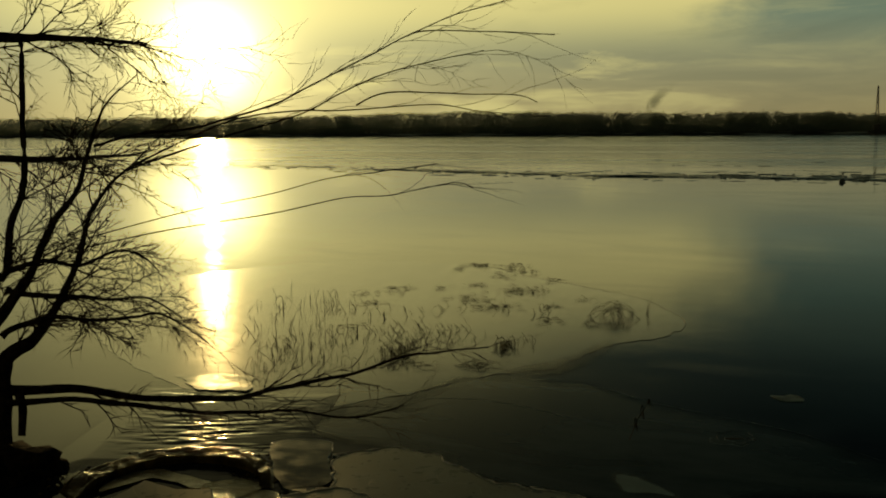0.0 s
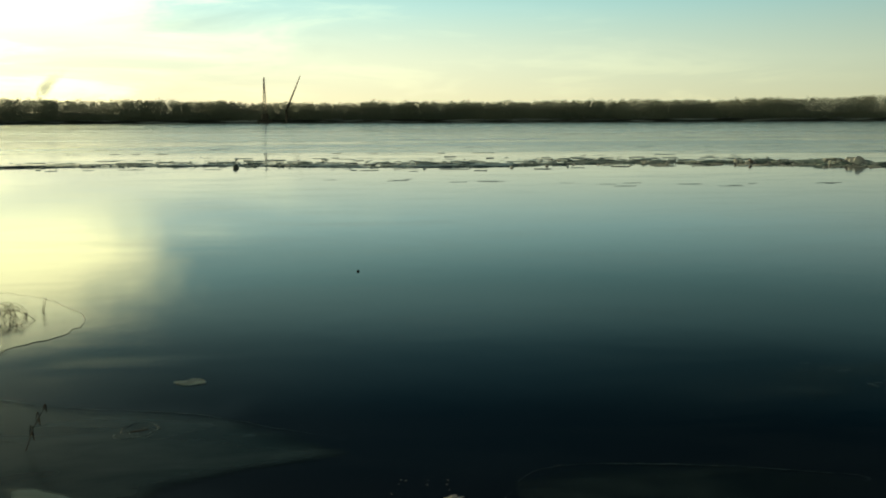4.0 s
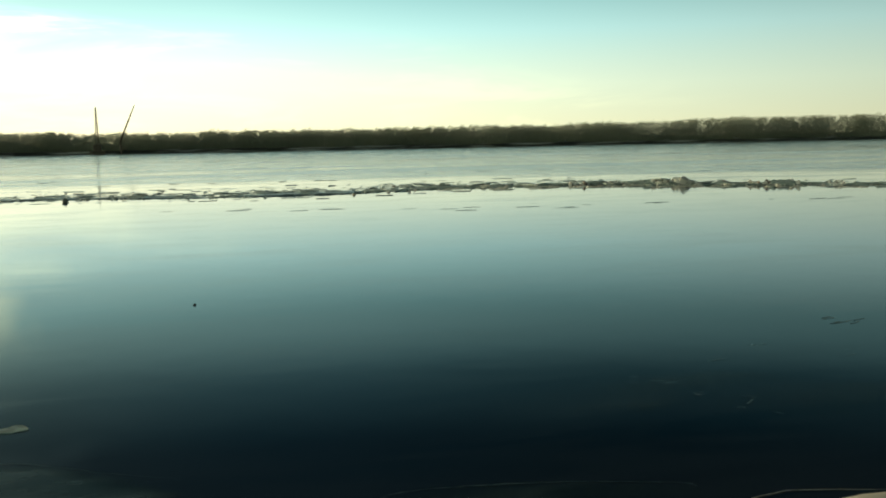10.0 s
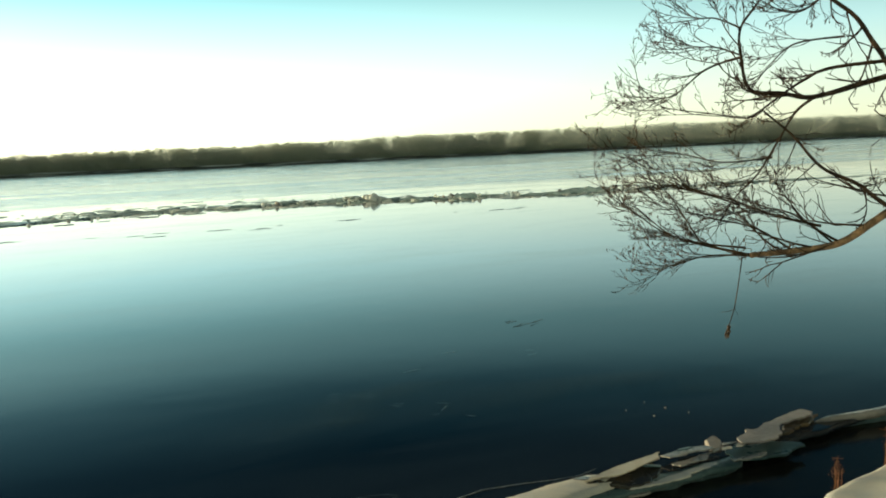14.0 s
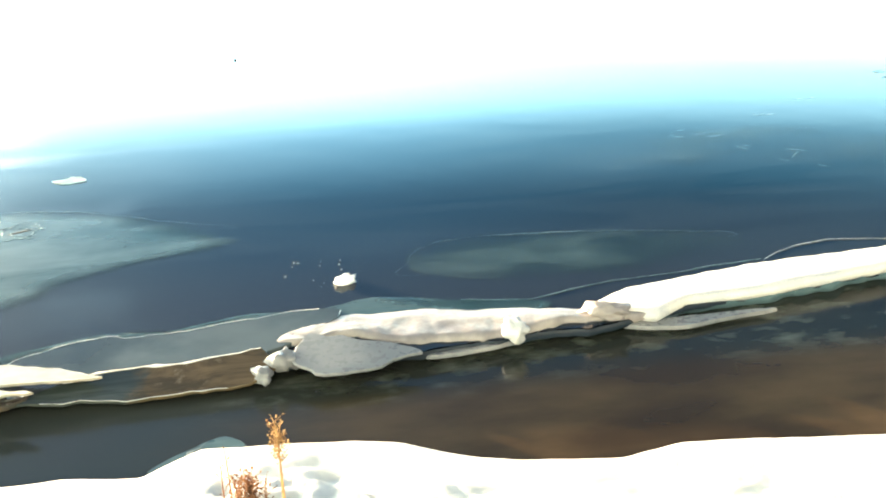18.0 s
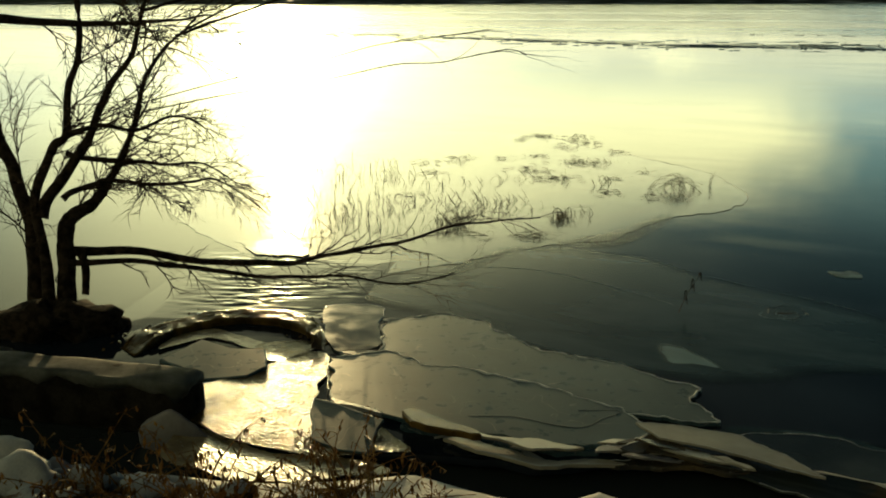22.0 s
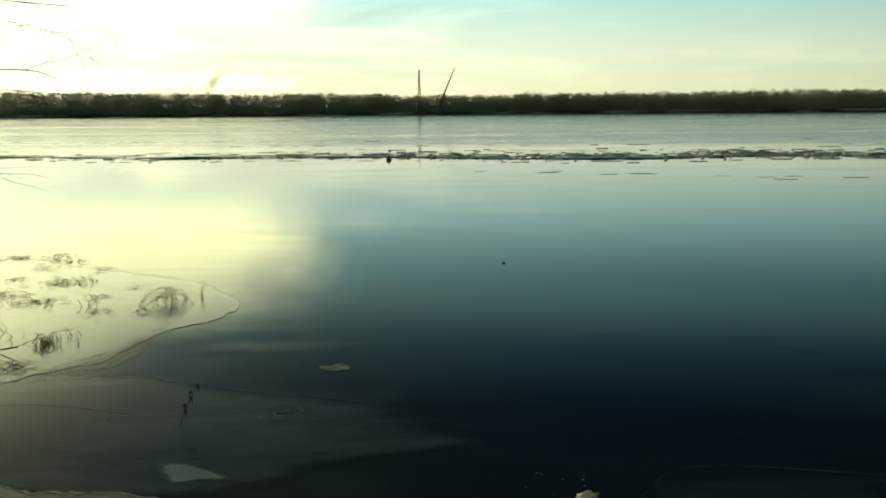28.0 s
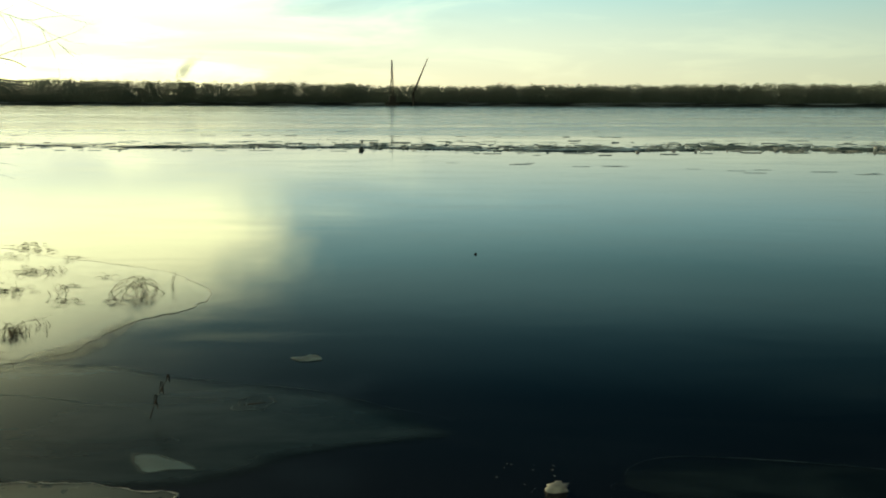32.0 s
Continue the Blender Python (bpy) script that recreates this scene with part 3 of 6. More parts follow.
def film(name, corners, label, category, most=1.0, material=FILM, z=0.005, lip=0.0, fade=1.0):
    """A skin of young ice that dissolves at its edge, on the sheet; lip thickens the cover along its outline."""
    line = spline(corners, 0.12)
    cu, cv = np.mean([p[0] for p in line]), np.mean([p[1] for p in line])
    rings, cover = [], []
    for s0, amount in ((1.03, 0.0), (1.01, 0.2 + lip), (0.975, 0.35 + lip), (0.94, 0.5 + 0.3 * lip), (0.84, 0.75), (0.65, 0.9), (0.35, 1.0), (0.0, 1.0)):
        s = 1 + (s0 - 1) * fade if s0 > 0.9 else s0 - 0.08 * (fade - 1) * s0
        rings.append([(*xy(cu + (p[0] - cu) * s + 0.07 * s * wob(p[0], p[1], s, 2) + 0.03 * s * wob(p[0], p[1], 2.0, 7), cv + (p[1] - cv) * s + 0.07 * s * wob(p[0], p[1], s + 4, 2) + 0.03 * s * wob(p[0], p[1], 6.0, 7)), z) for p in line])
        cover += [amount * most] * len(line)
    ob = grid_mesh(name, rings, material, closed=True)
    ob.data.attributes.new("cover", "FLOAT", "POINT").data.foreach_set("value", cover)
    return tagged(ob, label, category)


def ripple_sheet(name, corners, z, material, label, category, amp=0.0023, step=0.0105, seed=1.0, fall=0.0):
    """A sheet of wet ice with fine wind ripples, cut to an outline in river coordinates."""
    line = spline(corners, 0.08)
    line = [(p[0] + 0.05 * wob(p[0], p[1], seed, 4), p[1] + 0.05 * wob(p[0], p[1], seed + 3, 4)) for p in line]
    lo, hi = np.min(line, axis=0), np.max(line, axis=0)
    gu, gv = np.meshgrid(np.arange(lo[0], hi[0], step), np.arange(lo[1], hi[1], step), indexing="ij")
    inside = np.zeros(gu.shape, bool)
    for (u0, v0), (u1, v1) in zip(line, line[1:] + line[:1]):
        if v0 != v1:
            inside ^= ((v0 > gv) != (v1 > gv)) & (gu < (u1 - u0) * (gv - v0) / (v1 - v0) + u0)
    index, verts, faces = {}, [], []
    for i in range(gu.shape[0] - 1):
        for j in range(gu.shape[1] - 1):
            if not (inside[i, j] and inside[i + 1, j] and inside[i, j + 1] and inside[i + 1, j + 1]):
                continue
            quad = []
            for a, b in ((i, j), (i + 1, j), (i + 1, j + 1), (i, j + 1)):
                if (a, b) not in index:
                    u, v = gu[a, b], gv[a, b]
                    h = amp * (1.3 * wob(u * 0.8, v, seed, 42) + 0.9 * wob(u, v, seed + 2, 85)) + 0.006 * wob(u, v, seed + 5, 2.5)
                    index[a, b] = len(verts)
                    verts.append((*xy(u, v), z + h + fall * (hi[1] - v)))
                quad.append(index[a, b])
            faces.append(tuple(reversed(quad)))
    return tagged(put_mesh(name, verts, faces, material), label, category)


def blob(r, squash, seed, rough=0.3, level=2, freq=1.6):
    """An uneven lump: vertices and faces round the origin."""
    bm = bmesh.new()
    bmesh.ops.create_icosphere(bm, subdivisions=level, radius=1.0)
    for v in bm.verts:
        p = v.co
        k = 1 + rough * noise.noise(p * freq + Vector((seed, seed * 1.7, -seed))) + 0.4 * rough * noise.noise(p * freq * 2.7 + Vector((seed, 3, seed)))
        v.co = Vector((p.x * r[0] * k, p.y * r[1] * k, max(p.z, -squash) * r[2] * k))
    for f in bm.faces:
        f.smooth = True
    return bm


# ---- the ground, the water and the ice ----
SHORE = [(-60, 4.0), (-12, 4.0), (-8, 3.75), (-6, 3.7), (-5.1, 3.8), (-4.5, 4.08), (-4, 4.28), (-3.6, 4.6), (-3.3, 4.84), (-2.7, 4.88), (-2.4, 4.98), (-2.24, 5.26), (-2.0, 5.23), (-1.74, 5.05), (-1.5, 4.99),
         (-1.2, 5.0), (-0.78, 4.90), (-0.47, 5.13), (-0.2, 5.09), (0.34, 5.03), (0.62, 4.93), (1.0, 4.69), (1.2, 4.6), (1.75, 4.50), (2.1, 4.57), (2.7, 4.48), (3.3, 4.36), (5, 4.5), (6.9, 5.55), (8.3, 5.8), (12, 6.0), (60, 5.5)]
EDGE = [(-60, 5.0), (-8, 5.0), (-4.6, 4.8), (-3.9, 4.98), (-3.3, 5.26), (-2.8, 5.36), (-2.45, 5.72), (-2.1, 5.95), (-1.6, 6.05), (-0.5, 6.1), (0.1, 6.15), (0.8, 6.1), (1.4, 6.15), (2.4, 6.22),
        (3.0, 6.4), (4.7, 6.68), (5.6, 6.8), (8.0, 6.8), (9.7, 6.95), (60, 7.0)]


PATCHES = [(-2.35, 4.06, 0.26, 0.07), (-2.0, 4.2, 0.2, 0.05), (-1.44, 3.95, 0.30, 0.07), (-0.62, 3.9, 0.34, 0.10), (-3.0, 3.5, 0.40, 0.14), (-2.2, 3.75, 0.22, 0.08), (1.8, 3.4, 0.22, 0.08),
           (-3.9, 3.7, 0.6, 0.2), (-4.5, 3.5, 0.5, 0.2), (-0.5, 4.04, 0.22, 0.10), (-1.0, 3.5, 0.4, 0.10), (-4.2, 2.9, 0.7, 0.3), (-6.4, 3.2, 0.7, 0.3), (-5.4, 2.8, 0.8, 0.3), (-5.3, 3.55, 0.5, 0.24)]


def bare_soil(u, v):
    """How far the snow has gone from a spot of the near bank, 0 to 1."""
    best = 0.0
    for pu, pv, ru, rv in PATCHES:
        q = ((u - pu) / ru) ** 2 + ((v - pv) / rv) ** 2
        best = max(best, 1.0 - 0.5 * math.sqrt(q) + 0.45 * wob(u, v, 3.3, 5.0))
    return max(0.0, min(1.0, best))


def ground_height(u, v):
    s = curve_at(SHORE, u)
    if v > 300:
        d = v - 421 - 1.5 * wob(u, 0, 4, 0.05)
        return -1.0 + 1.0 * min(1, max(0, (d + 4) / 4)) + 1.2 * min(1, max(0, d / 4)) + 3.0 * min(1, max(0, (d - 4) / 60)) + (0.4 * wob(u, v, 2, 0.06) if d > 0 else 0)
    d = s - v
    if d < 0:
        return max(-0.75, -0.16 + 0.5 * d)
    lip = min(1.0, d / 0.16)
    h = -0.16 + 0.25 * math.sqrt(1 - (1 - lip) ** 2)
    inland = max(0.0, d - 0.12)
    h += 0.05 * inland + 0.062 * inland ** 2 if inland < 5 else 1.80 + 0.03 * (inland - 5)
    rough = min(1.0, inland / 0.7) * min(1.0, max(0.12, (v - 0.4) / 1.6))
    left = 1.0 + 1.2 * min(1.0, max(0.0, (-1.0 - u) / 2.5))
    h += rough * left * (0.050 * wob(u, v, 1, 1.3) + 0.032 * wob(u, v, 2, 3.5) + 0.018 * abs(wob(u, v, 3, 8.0)) + 0.012 * wob(u, v, 7, 17.0))
    h += 0.02 * wob(u, v, 6, 2.0)
    if 2.2 < v < 5.2 and -7 < u < 3:
        # wind crust broken into low shelves
        crust = min(1.0, max(0.0, (wob(u * 0.6, v, 14.0, 2.6) + 0.35 * wob(u, v, 15.0, 8.0)) / 0.10 + 0.5))
        h += 0.042 * crust * min(1.0, max(0.0, (inland - 0.25) / 0.35)) * (1.0 if u < 0.3 else max(0.0, 1 - (u - 0.3) / 1.2))
    if v > 2.0 and -8 < u < 4:
        h -= 0.07 * max(0.0, min(1.0, (bare_soil(u, v) - 0.35) / 0.25)) * (1 + 0.6 * wob(u, v, 9, 14.0))
    return h


def spaced(lo, hi, step, far, grow=1.35):
    mid = list(np.arange(lo, hi + 1e-6, step))
    out, d, x = [], step, hi
    while x < far:
        d *= grow
        x += d
        out.append(x)
    neg, d, x = [], step, lo
    while x > -far:
        d *= grow
        x -= d
        neg.append(x)
    return neg[::-1] + mid + out


us = spaced(-8.0, 8.0, 0.036, 3500.0)
vs = [-3500, -1500, -600, -250, -100, -50, -25, -12, -6, -3, -1] + list(np.arange(0, 2, 0.25)) + list(np.arange(2, 6.2, 0.032)) + [6.5, 7, 8, 10, 15, 30, 60, 120, 220, 320, 400, 414, 416.5] + \
     [417 + 1.0 * k for k in range(12)] + [430, 434, 440, 450, 470, 500, 600, 900, 1500, 2400, 3500]
rows = [[(*xy(u, v), ground_height(u, v)) for v in vs] for u in us]
ground = tagged(grid_mesh("ground", rows, GROUND), "snow-covered river bank with patches of bare brown soil", "ground", kind="structure")
layer = ground.data.attributes.new("bare", "FLOAT", "POINT")
layer.data.foreach_set("value", [bare_soil(u, v) if 1.5 < v < 5 and -9 < u < 5 else 0.0 for u in us for v in vs])

water = tagged(grid_mesh("water", [[(*xy(u, v), -0.10) for v in np.linspace(2.5, 10, 16)] for u in np.linspace(-40, 40, 81)], MUDDY_WATER),
               "strip of brown open water along the shore", "water", kind="structure")

us = spaced(-9.0, 12.0, 0.05, 2500.0)
rows = []
for u in us:
    e = curve_at(EDGE, u) + (0.05 * wob(u, 0, 5, 2.5) + 0.03 * wob(u, 0, 8, 9.0) if -20 < u < 20 else 0)
    rows.append([(*xy(u, e + 0.01), -0.06), (*xy(u, e), -0.008), (*xy(u, e + 0.012), 0.0)] + [(*xy(u, e + (421 - e) * k ** 3), 0.0) for k in np.linspace(0.02, 1, 40)])
ice_sheet = tagged(grid_mesh("ice_sheet", rows, RIVER_ICE), "smooth dark river ice mirroring the evening sky", "ice", kind="structure")

# ---- ice along the shore ----
def shard(verts, faces, x, y, r, flat, tilt, rng):
    """A tilted angular ice block."""
    n = rng.choice((4, 5, 5, 6))
    m = Matrix.Translation((x, y, r * flat * 0.5)) @ Euler((rng.uniform(-tilt, tilt), rng.uniform(-tilt, tilt), rng.uniform(0, 6.3))).to_matrix().to_4x4()
    base = len(verts)
    for h in (-0.5, 0.5):
        for k in range(n):
            a = 2 * math.pi * k / n + rng.uniform(-0.2, 0.2)
            q = m @ Vector((math.cos(a) * r * rng.uniform(0.7, 1.1), math.sin(a) * r * rng.uniform(0.6, 1.0), h * r * flat))
            verts.append(tuple(q))
    for k in range(n):
        faces.append((base + k, base + (k + 1) % n, base + n + (k + 1) % n, base + n + k))
    faces.append(tuple(base + n + k for k in range(n)))


NEAR = "broken ice plates along the shore"
slab("ice_plate", [(-5.3, 6.46), (-5.0, 6.67), (-5.47, 7.4), (-5.06, 7.88), (-4.56, 7.8), (-3.82, 7.42), (-3.05, 7.46), (-2.33, 7.28), (-2.32, 7.0), (-1.96, 6.72), (-2.7, 6.5), (-4.0, 6.4)],
     0.03, 0.035, FROSTED, "large grey frosted ice plate with a white crumbly rim", seed=2, group=NEAR, rim=BLOCK_SNOW, rim_size=0.015, rim_span=(0.02, 0.82), straight=True, rag=0.055, step=0.035)
slab("ice_plate", [(-5.25, 6.33), (-4.94, 6.72), (-4.45, 6.6), (-4.0, 6.72), (-3.45, 6.7), (-2.7, 6.58), (-2.3, 6.35), (-2.5, 5.95), (-2.9, 5.75), (-3.6, 5.62), (-4.0, 5.56), (-4.72, 5.62)],
     0.06, 0.03, FROSTED, "grey frosted ice plate overlapping the one behind", seed=5, group=NEAR, rim=BLOCK_SNOW, rim_size=0.015, rim_span=(0.0, 0.55), straight=True, rag=0.055, step=0.035)
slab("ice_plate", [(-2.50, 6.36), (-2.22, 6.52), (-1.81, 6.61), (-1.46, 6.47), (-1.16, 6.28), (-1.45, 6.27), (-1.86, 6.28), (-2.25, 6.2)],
     0.10, 0.016, SUNLIT_ICE, "pale sunlit ice plate pushed up on edge", seed=7, group=NEAR, slope=(-0.04, -0.05), straight=True, rag=0.022, step=0.03, rim=SNOW, rim_size=0.006)
rng = random.Random(77)
for k, (u, v, ln, wd, turn) in enumerate(((-2.42, 6.10, 0.26, 0.06, 0.75), (-2.30, 6.13, 0.24, 0.05, 0.6), (-2.12, 6.17, 0.27, 0.05, 0.15), (-1.93, 6.13, 0.26, 0.05, -0.05), (-2.45, 5.95, 0.2, 0.06, 0.9), (-2.28, 6.0, 0.26, 0.05, 0.5),
                                          (-2.05, 6.06, 0.26, 0.045, 0.2), (-1.85, 6.08, 0.22, 0.04, 0.0), (-1.72, 6.15, 0.16, 0.035, -0.25), (-2.2, 5.93, 0.2, 0.04, 0.45))):
    pts = [(u + ln * ex * math.cos(turn) - wd * ey * math.sin(turn), v + ln * ex * math.sin(turn) + wd * ey * math.cos(turn)) for ex, ey in ((-1, -0.5), (-0.3, -1), (0.6, -0.8), (1, 0.1), (0.5, 0.9), (-0.5, 1))]
    slab("ice_shard", pts, 0.03 + 0.011 * (k % 5) + 0.2 * (v - 5.95), 0.014, (SUNLIT_ICE, AMBER_ICE, AMBER_ICE, SUNLIT_ICE, CRUST)[k % 5], "crumpled amber ice splinter under the pale plate", "ice shard",
         slope=(rng.uniform(-0.08, 0.08), rng.uniform(-0.25, 0.0)), rag=0.03, step=0.02, seed=70 + k, group=NEAR, straight=True)
slab("ice_plate", [(-1.81, 6.6), (-1.22, 6.9), (-0.95, 6.83), (0.19, 7.02), (0.47, 6.88), (-0.05, 6.36), (-0.89, 6.24), (-1.21, 6.29)],
     0.03, 0.03, THIN_ICE, "dark glassy ice plate lying flat against the pale one", seed=8, group=NEAR, rim=SNOW, rim_size=0.0055, rim_span=(0.0, 0.45))
slab("ice_plate", [(-1.66, 6.02), (-1.55, 6.1), (-1.18, 6.25), (-0.6, 6.26), (-0.10, 6.31), (0.0, 6.12), (-0.2, 5.98), (-0.49, 5.93), (-1.05, 5.95)],
     0.02, 0.018, STAINED_ICE, "glassy ice plate stained amber with mud, tilted down into the water", seed=9, group=NEAR, slope=(0.0, 0.24), straight=True, rag=0.03, rim=SNOW, rim_span=(0.08, 0.48, 0.018, 0.64, 0.98, 0.008))
slab("ice_plate", [(0.08, 6.16), (0.12, 6.36), (0.21, 6.5), (0.32, 6.44), (0.43, 6.43), (0.62, 6.34), (0.80, 6.27), (0.96, 6.12), (0.80, 6.08), (0.66, 6.0), (0.5, 5.97), (0.32, 5.96), (0.2, 6.04)],
     0.06, 0.018, PALE_ICE, "whitish ice plate sloping to the water", seed=11, group=NEAR, slope=(0.0, 0.12), rag=0.03, step=0.04)
slab("ice_plate", [(0.9, 6.14), (1.5, 6.24), (1.62, 6.14), (1.35, 6.04), (1.0, 6.03)], -0.03, 0.03, PALE_ICE, "narrow ice shelf just above the water", seed=12, group=NEAR, rag=0.02)
slab("ice_plate", [(2.45, 6.2), (3.6, 6.2), (3.2, 6.12), (2.8, 6.06)], -0.045, 0.03, PALE_ICE, "narrow pale ice tongue on the open water", seed=13, group=NEAR, rag=0.02)
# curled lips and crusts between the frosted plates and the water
slab("ice_plate", [(-3.53, 5.41), (-3.14, 5.38), (-2.78, 5.37), (-2.61, 5.55), (-2.46, 5.68), (-2.32, 5.79), (-2.5, 5.77), (-2.68, 5.58), (-2.84, 5.47), (-3.11, 5.53), (-3.36, 5.52)], 0.035, 0.025, SUNLIT_ICE, "white ice lip curling over the dark water",
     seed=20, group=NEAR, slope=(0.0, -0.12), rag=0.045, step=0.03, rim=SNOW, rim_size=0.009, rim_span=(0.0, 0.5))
slab("ice_plate", [(-3.49, 5.49), (-3.19, 5.62), (-2.95, 5.59), (-2.8, 5.72), (-2.68, 5.88), (-2.83, 5.88), (-2.97, 5.89), (-3.08, 5.73), (-3.36, 5.62)], 0.075, 0.016, SUNLIT_ICE, "thin curved ice sheet resting on the lip",
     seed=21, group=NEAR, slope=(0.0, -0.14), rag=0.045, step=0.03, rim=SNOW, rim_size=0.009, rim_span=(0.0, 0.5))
slab("ice_plate", [(-4.08, 5.72), (-4.03, 5.85), (-3.74, 5.75), (-3.45, 5.71), (-3.39, 5.62), (-3.66, 5.52), (-3.92, 5.55)], 0.13, 0.05, SUN_GOLD_WET_ICE, "crusted ice lump at the plate's edge, sun gold put into its colour",
     seed=22, group=NEAR, slope=(0.0, -0.18), rag=0.045, step=0.03)
slab("ice_plate", [(-4.71, 5.66), (-4.48, 5.68), (-4.17, 5.6), (-4.39, 5.56), (-4.59, 5.52)], 0.06, 0.03, PALE_ICE, "white raised edge of a frosted plate",
     seed=23, group=NEAR, slope=(0.0, -0.1), rag=0.045, step=0.03, rim=SNOW, rim_size=0.009, rim_span=(0.0, 0.5))
slab("ice_plate", [(-2.45, 5.96), (-2.42, 6.11), (-2.31, 6.3), (-2.15, 6.3), (-2.24, 6.13), (-2.34, 5.92)], 0.09, 0.04, AMBER_ICE, "broken amber ice splinters under the pale plate",
     seed=24, group=NEAR, slope=(0.0, 0.05), rag=0.045, step=0.03, rim=SNOW, rim_size=0.009, rim_span=(0.0, 0.5))
slab("ice_plate", [(-2.5, 5.68), (-2.3, 5.86), (-1.95, 6.0), (-1.6, 6.06), (-1.7, 5.98), (-2.05, 5.86), (-2.3, 5.74)], 0.01, 0.03, AMBER_ICE, "narrow amber ice lip along the water",
     seed=25, group=NEAR, slope=(0.0, 0.05), rag=0.045, step=0.03, rim=SNOW, rim_size=0.009, rim_span=(0.0, 0.5))
slab("ice_plate", [(-3.9, 5.45), (-3.3, 5.55), (-2.9, 5.62), (-2.55, 5.8), (-2.7, 5.9), (-3.3, 5.8), (-3.9, 5.7)], 0.03, 0.03, FROSTED, "dark grey ice sheet under the curled lips",
     seed=26, group=NEAR, slope=(0.0, 0.0), rag=0.045, step=0.03)
v, f = [], []
crack = spline([(-3.58, 5.89), (-3.31, 6.03), (-3.02, 6.05), (-2.81, 6.12), (-2.75, 6.31), (-2.73, 6.53)], 0.06)
crack = crack[:int(len(crack) * 0.7)]
tube([Vector((*xy(p[0] * 0.98 + 0.02 * wob(p[0], p[1], 1, 8), p[1] * 0.98), 0.061)) for p in crack], [0.006 * (0.3 + abs(wob(p[0], p[1], 2, 7))) for p in crack], 5, v, f, 0.7)
tagged(put_mesh("frost_ridge", v, f, PALE_ICE), "thin pale pressure line across a frosted plate", "frost line", NEAR)

ribbon("snow_ledge", [(-0.1, 6.36), (0.5, 6.42), (0.97, 6.2), (1.6, 6.17), (2.0, 6.28), (2.8, 6.24)], [(-0.1, 6.65), (0.47, 6.88), (1.06, 6.87), (1.7, 6.68), (2.52, 6.47), (2.8, 6.4)],
       -0.1, 2.75, -0.005, 0.045, CRUST, "snow-covered ice ledge above the open water", "snow ledge", 3.0, 0.34, cols=110, front_soft=0.06)
ribbon("snow_ledge", [(2.3, 6.42), (2.7, 6.2), (3.0, 6.40), (3.74, 6.44), (4.7, 6.63), (5.6, 6.76)], [(2.3, 6.6), (2.7, 6.82), (3.8, 7.06), (4.9, 7.14), (5.7, 7.2)],
       2.25, 5.9, 0.0, 0.05, SNOW, "long smooth snow ledge on the ice edge", "snow ledge", 4.0, 0.08, wave=0.45, front_soft=0.08)
ribbon("snow_ledge", [(5.2, 6.70), (6.0, 6.62), (7.0, 6.58), (7.4, 6.7)], [(5.2, 6.95), (6.2, 7.0), (7.4, 6.95)], 5.3, 7.3, -0.03, 0.035, FROSTED, "low ridge of crushed ice along the edge", "ice ledge", 6.0, 0.5)
slab("ice_plate", [(5.65, 7.08), (6.18, 7.25), (6.48, 7.29), (6.76, 7.31), (6.6, 7.19), (6.48, 7.12), (5.96, 6.98)], 0.1, 0.012, SUNLIT_ICE, "long sunlit ice slab tilted up at the ice edge",
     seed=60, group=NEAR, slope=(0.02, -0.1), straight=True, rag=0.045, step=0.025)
slab("ice_plate", [(5.61, 7.04), (5.95, 6.98), (6.45, 7.09), (6.42, 6.92), (6.12, 6.73), (5.86, 6.74), (5.73, 6.93)], 0.05, 0.03, AMBER_ICE, "amber broken face under the tilted slab",
     seed=61, group=NEAR, slope=(0.0, 0.1), straight=True, rag=0.045, step=0.025)
slab("ice_plate", [(6.69, 7.23), (6.95, 7.24), (7.22, 7.22), (7.24, 7.11), (6.94, 7.08), (6.67, 7.08)], 0.06, 0.012, PALE_ICE, "narrow ice splinter along the edge",
     seed=62, group=NEAR, slope=(-0.02, -0.05), straight=True, rag=0.045, step=0.025)
slab("ice_plate", [(6.6, 6.97), (6.88, 6.98), (7.14, 6.99), (6.95, 6.88), (6.6, 6.86)], 0.03, 0.012, PALE_ICE, "narrow ice splinter along the edge",
     seed=63, group=NEAR, slope=(0.0, -0.03), straight=True, rag=0.045, step=0.025)
slab("ice_plate", [(6.4, 7.03), (6.58, 6.94), (6.93, 6.87), (6.94, 6.78), (6.53, 6.72), (6.14, 6.71)], -0.005, 0.02, FROSTED, "dark grey ice wedge between the splinters",
     seed=64, group=NEAR, slope=(0.0, 0.0), straight=True, rag=0.045, step=0.025)
slab("ice_plate", [(5.84, 6.75), (6.13, 6.7), (6.55, 6.74), (6.95, 6.78), (6.9, 6.71), (6.47, 6.62), (6.14, 6.58), (5.82, 6.7)], 0.015, 0.014, SNOW, "thin snowy ice lip over the dark water",
     seed=65, group=NEAR, slope=(0.0, -0.04), straight=True, rag=0.045, step=0.025)
slab("ice_plate", [(5.68, 6.65), (5.81, 6.65), (5.91, 6.55), (5.85, 6.49), (5.67, 6.52)], -0.05, 0.02, PALE_ICE, "torn ice flake hanging in the dark water",
     seed=66, group=NEAR, slope=(0.0, 0.0), straight=True, rag=0.045, step=0.025)
slab("ice_plate", [(7.34, 7.31), (7.5, 7.34), (7.48, 7.2), (7.33, 7.06), (7.23, 7.1)], 0.04, 0.05, CRUST, "small upended chip of pale ice",
     seed=67, group=NEAR, slope=(0.05, 0.05), straight=True, rag=0.045, step=0.025)
